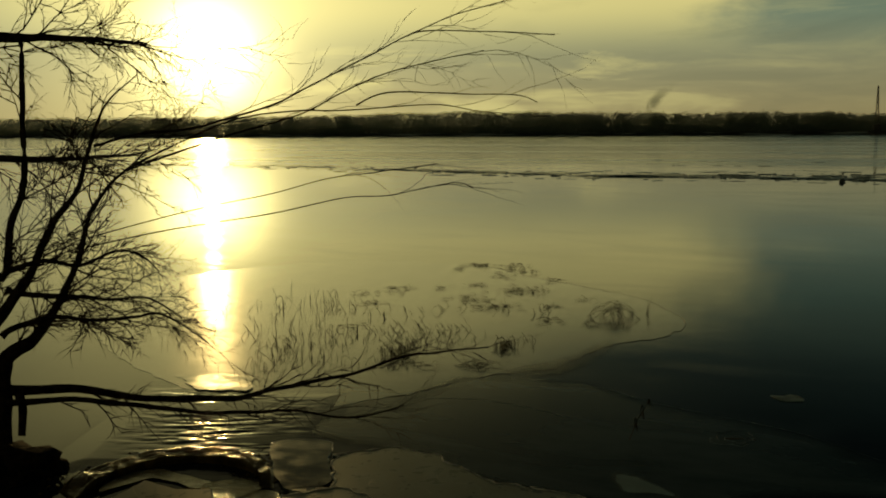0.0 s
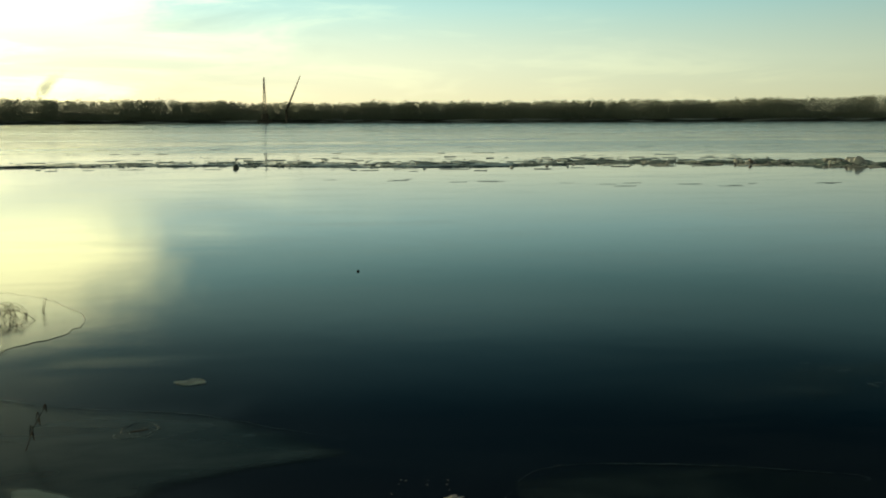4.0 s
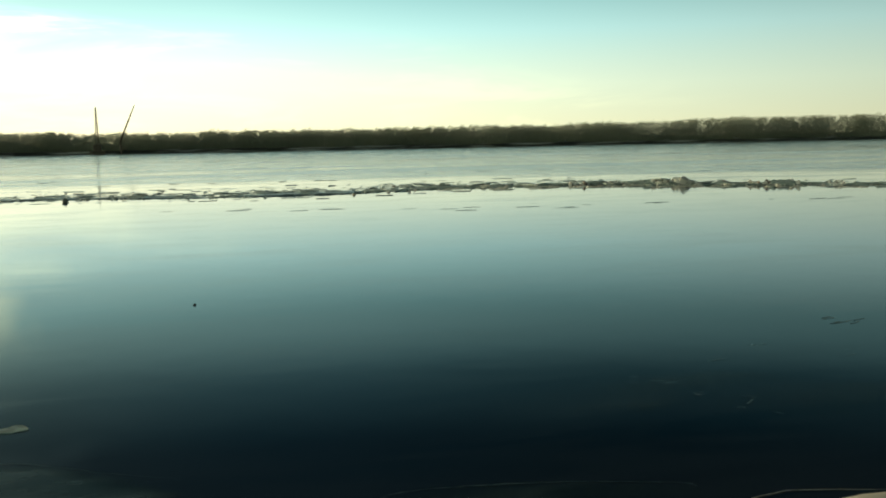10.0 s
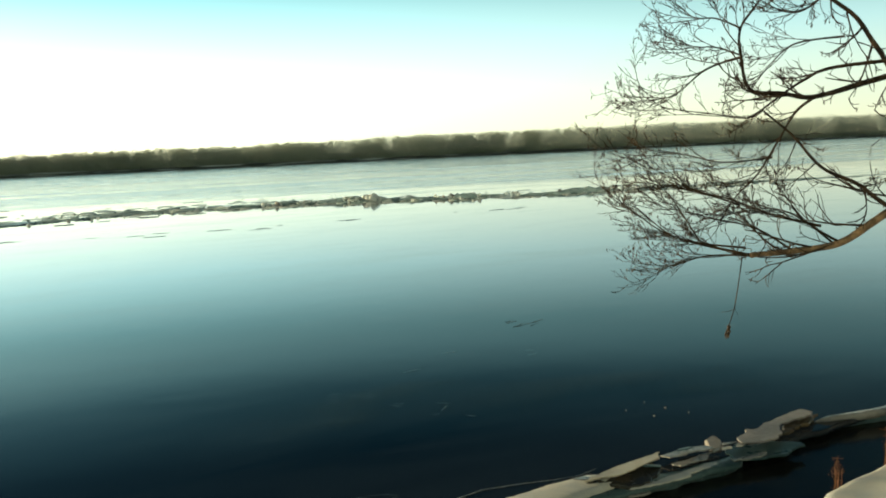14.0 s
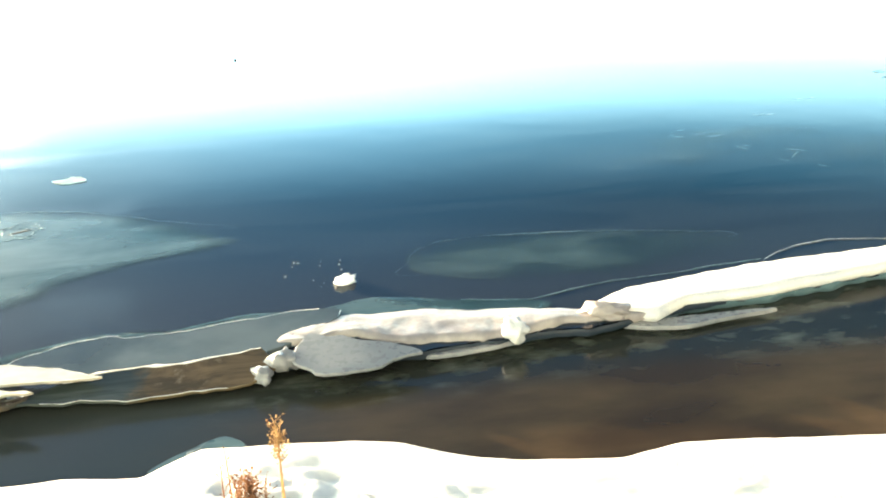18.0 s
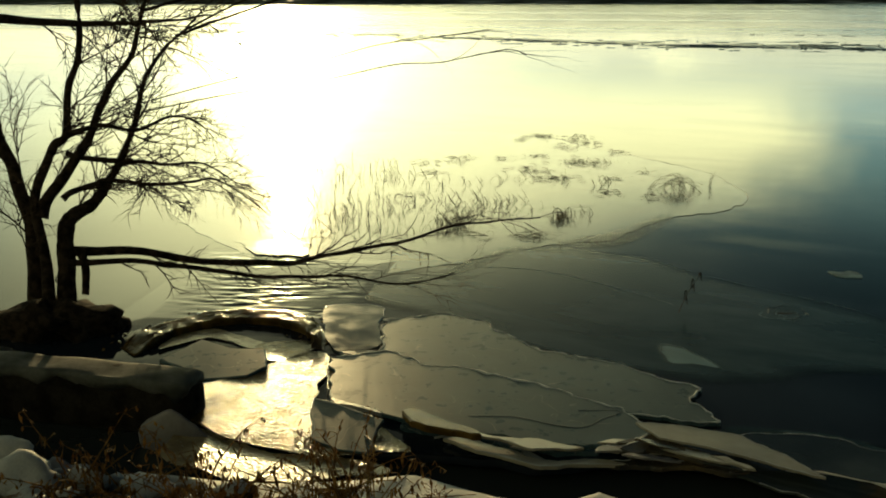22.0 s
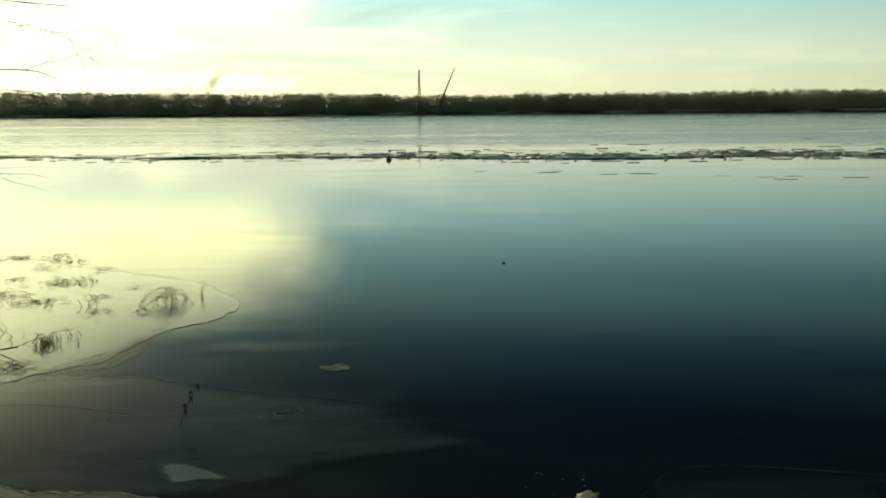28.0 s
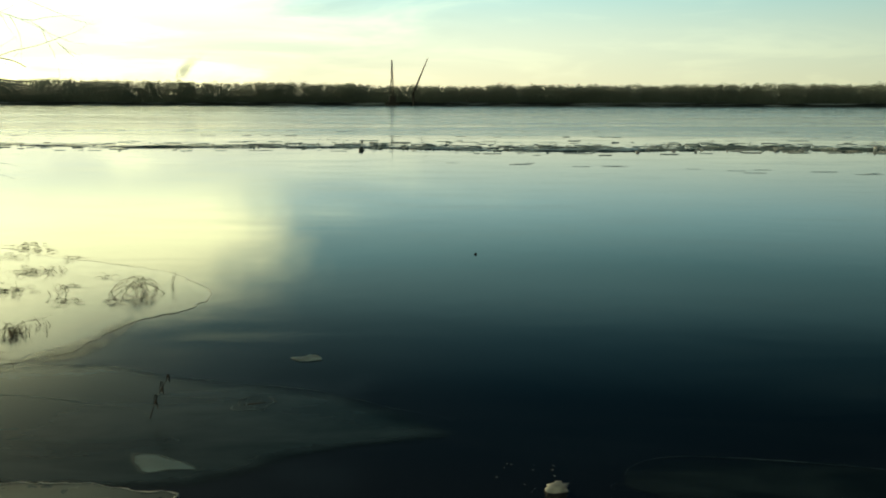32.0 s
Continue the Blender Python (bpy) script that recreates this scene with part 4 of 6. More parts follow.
slab("ice_plate", [(7.69, 7.19), (8.0, 7.38), (8.02, 7.31), (8.28, 7.39), (8.67, 7.48), (9.01, 7.49), (9.04, 7.33), (8.77, 7.26), (8.41, 7.26), (7.96, 6.9), (7.72, 6.92), (7.61, 7.05)], 0.09, 0.018, CRUST, "jagged pale ice slab heaved at the ice edge",
     seed=68, group=NEAR, slope=(0.02, -0.05), straight=True, rag=0.045, step=0.025)
slab("ice_plate", [(8.37, 7.23), (8.72, 7.26), (8.98, 7.27), (8.64, 7.09), (8.24, 7.03), (8.15, 7.03)], 0.05, 0.03, AMBER_ICE, "broken brown ice splinters under the slab",
     seed=69, group=NEAR, slope=(0.0, 0.05), straight=True, rag=0.045, step=0.025)
slab("ice_plate", [(7.23, 6.92), (7.45, 7.0), (7.67, 6.94), (7.9, 6.85), (8.03, 6.69), (7.99, 6.62), (7.61, 6.53), (7.32, 6.59), (7.11, 6.71)], 0.01, 0.02, FROSTED, "smooth grey ice tongue over the dark water",
     seed=70, group=NEAR, slope=(0.0, 0.0), straight=True, rag=0.045, step=0.025)
slab("ice_plate", [(7.12, 6.76), (7.29, 6.69), (7.54, 6.67), (7.46, 6.63), (7.23, 6.63), (7.09, 6.69)], 0.02, 0.012, PALE_ICE, "white frosted lip of the grey tongue",
     seed=71, group=NEAR, slope=(0.0, -0.03), straight=True, rag=0.045, step=0.025)
ribbon("snow_ledge", [(8.6, 7.02), (9.6, 6.80), (11, 6.7)], [(8.6, 7.14), (9.8, 6.98), (11, 6.9)], 8.7, 11.0, 0.0, 0.05, PALE_ICE, "thin snowy ice lip along the water", "snow ledge", 8.0, 0.3)
v, f = [], []
tube([Vector((*xy(u, vv), 0.004)) for u, vv in ((4.0, 7.12), (4.2, 7.26), (4.43, 7.36), (4.76, 7.43), (5.1, 7.36), (5.5, 7.24), (5.7, 7.22), (5.92, 7.27))], [0.002, 0.004, 0.006, 0.007, 0.004, 0.002, 0.003, 0.002], 5, v, f, 0.7)
tagged(put_mesh("frost_ridge", v, f, PALE_ICE), "thin white frost line beside the ledge", "frost line", NEAR)
v, f = [], []
back = [(1.4, 6.92), (1.9, 6.78), (2.25, 6.9), (2.7, 7.0), (3.2, 7.03), (3.6, 7.1), (4.0, 7.14)]
tube([Vector((*xy(u, curve_at(back, u) + 0.02 * wob(u, 1, 5, 3)), 0.004)) for u in np.arange(1.4, 4.0, 0.06)], [0.0055 * max(0.1, 0.6 + wob(u, 4, 4, 2.5)) for u in np.arange(1.4, 4.0, 0.06)], 5, v, f, 0.6)
tagged(put_mesh("frost_ridge", v, f, FROSTED), "thin grey frost line behind the ledge", "frost line", NEAR)

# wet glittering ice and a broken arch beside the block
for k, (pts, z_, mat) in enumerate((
        ([(-5.75, 5.0), (-5.6, 5.45), (-5.56, 5.8), (-5.5, 6.3), (-5.2, 6.25), (-4.8, 5.6), (-4.45, 5.15), (-3.9, 5.05), (-3.8, 4.85), (-4.4, 4.6), (-5.05, 4.62), (-5.5, 4.75)], 0.012, SUN_GOLD_WET_ICE),
        ([(-5.16, 6.2), (-5.03, 6.22), (-4.7, 5.85), (-4.66, 5.7), (-4.76, 5.66)], 0.03, SUN_GOLD_WET_ICE),
        ([(-4.08, 5.38), (-3.75, 5.2), (-3.58, 5.1), (-3.83, 4.98), (-4.0, 5.1)], 0.02, SUN_GOLD_WET_ICE),
        ([(-5.2, 4.6), (-4.91, 4.66), (-4.37, 4.62), (-3.9, 4.84), (-3.55, 4.86), (-3.7, 4.62), (-4.07, 4.2), (-4.43, 4.1), (-4.9, 4.1)], 0.0, GLARE_SLUSH),
        ([(-6.62, 5.6), (-6.76, 5.96), (-6.66, 6.24), (-6.4, 6.33), (-5.9, 6.24), (-5.97, 6.08), (-6.48, 6.07)], 0.012, GLARE_SLUSH),
        ([(-5.98, 6.2), (-5.72, 6.5), (-5.5, 6.42), (-5.5, 5.95), (-5.72, 5.9)], 0.012, SUN_GOLD_WET_ICE))):
    ripple_sheet("sun_gold_wet_ice", pts, z_, mat, "wet rippled ice glittering in the low sun, with its gold put into the colour" if mat is SUN_GOLD_WET_ICE else "strip of wet slush glittering in the low sun, with its glare put into the colour", "wet ice", amp=0.0026, step=0.0065, seed=81 + k, fall=0.08 if k == 3 else 0.02)
slab("ice_plate", [(-6.5, 5.53), (-6.5, 6.03), (-6.1, 6.0), (-5.82, 6.12), (-5.56, 5.85), (-5.57, 5.63), (-5.89, 5.36), (-6.15, 5.47)], 0.05, 0.05, FROSTED,
     "dark grey ice plate under the broken arch", seed=83, group=NEAR, slope=(0.0, 0.06), straight=True, rag=0.02)
slab("ice_plate", [(-6.2, 7.38), (-6.05, 7.64), (-5.71, 7.71), (-5.45, 7.3), (-5.05, 6.72), (-5.28, 6.45), (-5.74, 6.84)], 0.02, 0.03, THIN_ICE, "smooth dark ice plate beside the arch",
     seed=84, group=NEAR, rag=0.03, rim=PALE_ICE, rim_size=0.006, rim_span=(0.0, 0.3))
slab("ice_plate", [(-4.76, 5.5), (-4.5, 5.49), (-4.08, 5.46), (-4.0, 5.25), (-3.84, 5.0), (-4.1, 4.93), (-4.36, 4.98), (-4.58, 5.24)], 0.07, 0.025, FROSTED, "smooth grey ice face below a white curled lip",
     seed=85, group=NEAR, straight=True, rag=0.02, slope=(0.0, 0.06), rim=SNOW, rim_size=0.013, rim_span=(0.0, 0.30))
OUTER_ARC = [(-6.96, 5.5), (-7.12, 5.79), (-7.1, 6.14), (-6.97, 6.57), (-6.72, 6.87), (-6.3, 6.99), (-5.91, 6.87), (-5.63, 6.7), (-5.4, 6.4)]
INNER_ARC = [(-6.68, 5.41), (-6.74, 5.68), (-6.79, 5.98), (-6.72, 6.31), (-6.45, 6.59), (-6.05, 6.68), (-5.75, 6.6), (-5.6, 6.5), (-5.52, 6.36)]


def along_line(points, s):
    """A place on an open line of corners, s from 0 to 1."""
    k = min(int(s * (len(points) - 1)), len(points) - 2)
    a, b, c, d = (Vector(points[min(max(k + q, 0), len(points) - 1)]) for q in (-1, 0, 1, 2))
    s = s * (len(points) - 1) - k
    return 0.5 * (2 * b + (c - a) * s + (2 * a - 5 * b + 4 * c - d) * s * s + (3 * b - a - 3 * c + d) * s ** 3)


arch = thing("ice_arch", "curved ridge of broken wet ice catching the sun", "ice ridge", NEAR)
rows = []
for i in range(161):
    s_ = i / 160
    a, b = along_line(OUTER_ARC, s_), along_line(INNER_ARC, s_)
    fade = min(1.0, 0.1 + 6 * min(s_, 1 - s_))
    b = b + Vector((0.035 * wob(s_ * 30, 2, 4), 0.035 * wob(s_ * 30, 6, 4)))
    col = [(*xy(*a.lerp(b, -0.05)), -0.01)]
    for k in range(45):
        w_ = 0.02 + 0.96 * k / 44
        p = a.lerp(b, w_)
        ridge_ = 0.008 * wob(s_ * 9, w_ * 34 + 1.5 * wob(s_ * 14, w_ * 3, 6.0), 3.0) + 0.004 * wob(s_ * 40, w_ * 70, 9.0)
        rise = 0.075 * min(1.0, 0.25 + 2.6 * w_) * (1 + 0.35 * wob(p.x, p.y, 3, 5)) + ridge_
        col.append((*xy(p.x, p.y), rise * fade))
    for w_, h_ in ((1.02, 0.05), (0.99, 0.02), (0.97, -0.02)):
        p = a.lerp(b, w_)
        col.append((*xy(p.x, p.y), h_ * (fade if h_ > 0 else 1.0)))
    rows.append(col)
grid_mesh("crest", rows, SUN_GOLD_WET_ICE, arch, "wet broken crest with sun gold put into its colour")
rng = random.Random(300)
for k in range(14):
    s_, w_ = rng.uniform(0.08, 0.95), rng.uniform(-0.15, 0.2)
    p, q = along_line(OUTER_ARC, s_), along_line(OUTER_ARC, min(1.0, s_ + 0.02))
    turn = math.atan2(q.y - p.y, q.x - p.x) + rng.gauss(0, 0.25)
    p = p.lerp(along_line(INNER_ARC, s_), w_)
    ln, wd = rng.uniform(0.05, 0.13), rng.uniform(0.012, 0.03)
    v, f = [], []
    tilt = rng.gauss(-0.10, 0.10)
    for h_ in (0.0, 0.008):
        for ex, ey in ((-1, -0.6), (-0.4, -1), (0.7, -0.8), (1, 0.1), (0.4, 1), (-0.8, 0.7)):
            du, dv = ln * ex * rng.uniform(0.8, 1), wd * ey
            v.append((*xy(p.x + du * math.cos(turn) - dv * math.sin(turn), p.y + du * math.sin(turn) + dv * math.cos(turn)), 0.03 + 0.1 * max(0.0, w_) + h_ + tilt * dv + rng.gauss(0, 0.1) * du * 0.3))
    f = [tuple(range(5, -1, -1)), tuple(range(6, 12))] + [(i, (i + 1) % 6, 6 + (i + 1) % 6, 6 + i) for i in range(6)]
    put_mesh("flake", v, f, SUN_GOLD_WET_ICE if k % 3 else FROSTED, arch, smooth=False)
v, f = [], []
for k in range(150):
    p = along_line(OUTER_ARC, rng.random())
    q = Vector(xy(p.x + rng.gauss(0.05, 0.16), p.y + rng.gauss(-0.02, 0.16)))
    shard(v, f, q.x, q.y, rng.uniform(0.008, 0.024), rng.uniform(0.3, 0.7), 0.5, rng)
tagged(put_mesh("crushed_ice", v, f, SUN_GOLD_WET_ICE, arch, smooth=False), kind="stuff")
# refrozen slush towards the sun: the sheet is frozen there in short wind ripples, in patches
nx, ny = 120, 420
rows = []
for i in range(nx + 1):
    col = []
    for j in range(ny + 1):
        a, b = i / nx, j / ny
        x_, y_ = -4.5 + 2.6 * a, 8.35 + 3.1 * b
        rim = min(1.0, 7 * min(a, 1 - a, b, 1 - b))
        patch = max(0.0, min(1.0, 0.6 + 2.2 * wob(x_ * 1.1, y_ * 2.6, 33.0))) * math.exp(-((x_ + 0.15 + 0.31 * y_) / 0.62) ** 2)
        ripple = 0.0125 * wob(x_ * 3.4 + 0.6 * wob(x_, y_, 5.0, 2.0), y_ * 9.5, 31.0) + 0.0030 * wob(x_ * 9.0, y_ * 42.0, 32.0)
        col.append((x_, y_, 0.0085 * rim - 0.001 + rim * patch * ripple))
    rows.append(col)
tagged(grid_mesh("rippled_ice", rows, RIVER_ICE), "patches of wind-rippled refrozen ice glinting below the sun", "ice", kind="structure")
slab("ice_plate", [(-9.35, 9.3), (-9.0, 9.2), (-8.6, 9.36), (-8.15, 9.45), (-7.72, 8.9), (-8.0, 8.72), (-8.3, 8.62), (-8.75, 8.9), (-9.2, 9.1)], 0.009, 0.010, THIN_ICE, "smooth thin ice plate heaved gently towards the sun", seed=86, group=NEAR,
     slope=(0.012, -0.014), rag=0.06, step=0.05)
slab("ice_plate", [(-0.77, 4.96), (-0.66, 5.1), (-0.52, 5.2), (-0.35, 5.27), (-0.23, 5.12), (-0.36, 5.0), (-0.53, 4.95)], 0.0, 0.02, FROSTED, "thin translucent ice shelf on the bank's edge", seed=47, group=NEAR, rag=0.02, step=0.04)


rng = random.Random(91)
for k in range(18):
    u = rng.uniform(-4.0, -2.2) if k < 5 else rng.uniform(5.4, 8.0)
    v = curve_at(EDGE, u) + rng.uniform(-0.02, 0.32)
    r = rng.uniform(0.025, 0.07)
    vs_, fs_ = [], []
    n = rng.choice((4, 5, 6))
    aa = sorted(rng.uniform(0, 6.28) for _ in range(n))
    tilt = Euler((rng.gauss(0, 0.14), rng.gauss(0, 0.14), 0)).to_matrix()
    for h in (-0.5, 0.5):
        for a_ in aa:
            q = tilt @ Vector((math.cos(a_) * r * 1.7, math.sin(a_) * r * 0.8, h * rng.uniform(0.008, 0.018)))
            vs_.append(tuple(Euler((0, 0, radians(-25))).to_matrix() @ q))
    fs_ = [tuple(range(n - 1, -1, -1)), tuple(range(n, 2 * n))] + [(i, (i + 1) % n, n + (i + 1) % n, n + i) for i in range(n)]
    ob = put_mesh("ice_shard", vs_, fs_, rng.choice((SNOW, PALE_ICE, PALE_ICE, FROSTED)), smooth=False)
    ob.location = (*xy(u, v), rng.uniform(0.03, 0.09))
    tagged(ob, "thin broken splinter of ice in the crushed edge", "ice shard", "ice shards along the shore")


def ice_lump(u, v, z, r, seed, label, material=SNOW, group="", form=(0.45, 2, 1.4)):
    bm = blob(r, 0.45, seed, *form)
    me = bpy.data.meshes.new("ice_lump")
    bm.to_mesh(me)
    bm.free()
    me.materials.append(material)
    ob = tagged(new("ice_lump", me), label, "ice lump", group)
    ob.location = (*xy(u, v), z)
    ob.rotation_euler = (0, 0, seed)
    return ob


ice_lump(1.62, 6.2, 0.03, (0.11, 0.085, 0.085), 1.2, "rounded white ice lump perched on the ledge", SNOW, NEAR, (0.6, 3, 1.9))
ice_lump(2.35, 6.32, 0.05, (0.16, 0.09, 0.06), 2.4, "crusted snow lump on the ledge", CRUST, NEAR, (0.8, 3, 2.2))
ice_lump(0.58, 7.50, 0.02, (0.09, 0.05, 0.045), 3.1, "small snow-white ice chunk frozen in the dark ice", BLOCK_SNOW, NEAR, (0.8, 3, 2.6))
ice_lump(0.02, 6.12, 0.03, (0.09, 0.10, 0.08), 4.2, "ice chunk wedged at the corner of the ledge", PALE_ICE, NEAR, (0.55, 3, 1.8))
ice_lump(-0.12, 6.0, 0.0, (0.08, 0.06, 0.06), 4.9, "ice chunk wedged at the corner of the ledge", PALE_ICE, NEAR, (0.55, 3, 1.8))
slab("ice_shard", [(-2.27, 11.42), (-2.16, 11.28), (-2.05, 11.26), (-1.9, 11.33), (-1.92, 11.44), (-1.98, 11.54), (-2.08, 11.56), (-2.12, 11.47)], 0.010, 0.010, OLD_SNOW, "flat jagged white ice shard lying on the dark ice", "ice shard", seed=46, rag=0.018, step=0.03, straight=True)
ice_lump(-0.24, 19.4, 0.008, (0.028, 0.026, 0.02), 6.1, "small dark stone frozen on the ice", STONE)
rng = random.Random(5)
for k in range(14):
    ice_lump(0.1 + rng.uniform(0, 0.5), 7.55 + rng.uniform(-0.1, 0.55), 0.004, (0.004 + 0.006 * rng.random() ** 2,) * 2 + (0.003,), 7 + k * 0.7, "ice crumb on the dark ice", PALE_ICE, "ice crumbs")
for k in range(5):
    ice_lump(7.5 + rng.uniform(0, 1.3), 8.6 + rng.uniform(-0.6, 0.4), 0.005, (0.006 + 0.013 * rng.random() ** 2,) * 2 + (0.008,), 17 + k * 0.7, "ice crumb on the dark ice", PALE_ICE, "ice crumbs")

# thin films of younger ice on the dark sheet
floe_a = film("ice_floe", [(-6.4, 7.9), (-6.0, 8.8), (-5.72, 10.6), (-4.43, 10.93), (-3.27, 10.45), (-1.81, 10.07), (-1.0, 9.57), (-0.47, 9.08), (-0.38, 8.7), (-1.37, 8.23), (-2.0, 7.64), (-2.6, 7.35), (-4.5, 7.5)],
     "milky film of young ice with a pale curved edge", "ice floe")
floe_b = film("ice_floe", [(1.26, 8.16), (1.12, 7.8), (1.2, 7.5), (1.81, 7.24), (2.65, 7.12), (3.6, 7.2), (4.02, 7.35), (4.08, 7.7), (3.39, 8.07), (2.45, 8.27), (1.63, 8.34)],
              "milky film of young ice with a pale rim beside the ledge", "ice floe", 0.42, lip=0.3)
film("ice_floe", [(-1.9, 6.66), (-1.19, 6.9), (-0.76, 6.89), (-0.15, 7.0), (0.48, 7.04), (0.91, 7.06), (1.57, 6.86), (2.05, 6.68), (1.6, 6.5), (0.47, 6.42), (-0.05, 6.36), (-1.2, 6.3)],
     "glassy skin of thin ice along the snow ledge", "ice floe", 0.8, z=0.007, lip=0.5)
floe_c = film("ice_floe", [(3.6, 10.6), (5.0, 12.0), (6.4, 11.6), (8.6, 10.2), (10.5, 9.4), (9.6, 8.4), (7.4, 8.8), (5.4, 9.6)], "faint streaked film of frost on the dark ice", "ice floe", 0.26)
for owner, pts in ((floe_b, [(1.24, 7.5), (1.14, 7.8), (1.3, 8.14), (1.7, 8.31), (2.45, 8.25), (3.3, 8.08), (4.0, 7.72)]), (floe_a, [(-5.7, 10.7), (-4.43, 10.93), (-3.27, 10.47), (-1.81, 10.08), (-1.0, 9.58), (-0.55, 9.2)]),
                   (floe_a, [(-5.9, 9.2), (-5.2, 9.7), (-4.2, 9.6), (-3.3, 9.2)])):
    path = [p for p in spline(pts, 0.05)]
    path = path[:max(i for i, p in enumerate(path) if (p - Vector(pts[-1])).length < 0.06)]
    v, f = [], []
    tube([Vector((*xy(p[0] + 0.015 * wob(p[0], p[1], 1, 5), p[1] + 0.015 * wob(p[0], p[1], 2, 5)), 0.006)) for p in path],
         [0.0045 * max(0.05, 0.5 + wob(p[0], p[1], 3, 2.5)) * min(1.0, 0.1 + 3 * min(i, len(path) - 1 - i) / len(path)) for i, p in enumerate(path)], 5, v, f, 0.5)
    put_mesh("frost_line", v, f, FROSTED, owner)
rng = random.Random(19)
for u, vv in [(5.25, 11.5), (5.4, 11.25), (5.62, 10.6), (5.75, 10.2), (5.85, 9.9), (6.7, 12.2), (8.0, 12.9), (8.4, 12.1)]:
    for k in range(2):
        a = (u + rng.gauss(0, 0.25), vv + rng.gauss(0, 0.12))
        ln, turn = rng.uniform(0.05, 0.15), rng.gauss(-0.3, 0.5)
        v, f = [], []
        tube([Vector((*xy(a[0] + ln * s * math.cos(turn), a[1] + ln * s * math.sin(turn) + 0.02 * wob(s * 4, u, k)), 0.006)) for s in (-1, -0.5, 0, 0.5, 1)], [0.001, 0.004, 0.006, 0.004, 0.001], 5, v, f, 0.12)
        put_mesh("frost_wisp", v, f, FROSTED, floe_c)
slab("ice_floe", [(-7.4, 8.3), (-6.1, 9.36), (-5.85, 9.94), (-5.57, 10.7), (-5.24, 11.18), (-4.92, 11.5), (-4.86, 12.48), (-4.72, 13.29), (-4.32, 13.93), (-4.2, 14.76), (-4.37, 15.44), (-4.75, 16.1), (-5.83, 17.3),
                  (-8.28, 18.63), (-10.46, 19.84), (-13.5, 19.0), (-15, 15), (-12, 10.5)],
     0.004, 0.004, ISLAND_ICE, "pale frosted ice floe with frozen-in reeds", "ice floe", seed=43, rag=0.07, step=0.10, rim=DIRTY_RIM, rim_size=0.009, rim_span=(0.05, 0.46))
film("silt_stain", [(-5.5, 10.95), (-5.28, 11.5), (-5.17, 11.9), (-5.05, 12.4), (-4.98, 13.1), (-4.9, 13.6), (-4.72, 13.25), (-4.6, 12.4), (-4.66, 11.5), (-4.82, 11.1), (-5.15, 10.8)], "faint brown silt stain in the ice along the floe edge", "silt stain", 0.40, SILT_FILM, 0.0095)
film("snow_patch", [(-3.0, 8.05), (-2.9, 8.18), (-2.66, 8.02), (-2.45, 7.92), (-2.25, 7.78), (-2.5, 7.74), (-2.7, 7.66), (-2.86, 7.74)], "small pointed patch of old snow on the ice", "snow patch", 1.0, SNOW_FILM, 0.009, fade=3.5)


def ring_crack(u, v, r):
    """A refrozen hole: broken, uneven rings of raised ice round a dark slit."""
    ob = thing("refrozen_hole", "round refrozen hole with broken raised ice rings", "ice hole")
    for k, (s, a0, a1) in enumerate(((1.0, 0.3, 2.7), (0.95, 3.3, 5.9), (0.74, 1.1, 3.9), (0.68, 4.5, 6.9), (0.42, 0.2, 2.4), (0.4, 3.0, 5.2))):
        pts, rad = [], []
        for i in range(22):
            a = a0 + (a1 - a0) * i / 21
            d = r * s * (1 + 0.30 * wob(math.cos(a), math.sin(a), k * 0.7, 1.7) + 0.10 * wob(math.cos(a), math.sin(a), k + 5.0, 6))
            pts.append(Vector((*xy(u + d * math.cos(a), v + d * 1.1 * math.sin(a)), 0.007)))
            rad.append(0.0072 * (0.25 + 1.2 * abs(wob(i * 0.5, k, 2.0))) * min(1.0, 0.15 + min(i, 21 - i) / 4))
        vv, ff = [], []
        tube(pts, rad, 5, vv, ff, 0.5)
        put_mesh("ring", vv, ff, OLD_SNOW if k % 2 else FROSTED, ob)
    vv, ff = [], []
    tube([Vector((*xy(u + 0.45 * r * s, v + 0.05 * s), 0.006)) for s in (-1, -0.3, 0.4, 1)], [0.003, 0.022, 0.018, 0.003], 5, vv, ff, 0.15)
    put_mesh("slit", vv, ff, STONE, ob)


ring_crack(-2.27, 9.58, 0.23)

# ---- the pressure ridge out on the river ----
RIDGE_V = [(-120, 72), (-54, 69), (-34, 63.5), (-24, 61), (-8, 61.5), (0, 58.5), (8, 58.5), (14, 61.5), (22, 61.5), (28, 59.5), (32, 55), (41, 51), (60, 46), (120, 40)]
ridge = tagged(thing("pressure_ridge", "long low ridge of broken ice blocks across the river", "ice ridge"), kind="stuff")
rng = random.Random(11)


def ridge_lift(u):
    """Height of the broken edge along the river: a thin step, then mounds further down."""
    step = 0.085 * max(0.0, 0.55 + 1.1 * wob(u, 1.0, 2.0, 0.22) + 0.5 * wob(u, 3.0, 2.0, 1.1))
    step *= 0.35 + 0.65 * min(1.0, max(0.0, (u + 60) / 30))
    mound = min(1.0, max(0.0, (u - 18) / 5)) * min(1.0, max(0.0, (60 - u) / 12))
    return step * (1 - 0.4 * mound) + mound * 0.29 * max(0.04, 0.50 + 1.9 * wob(u, 7.0, 5.0, 0.28) + 1.4 * wob(u, 9.0, 5.0, 1.1)), mound


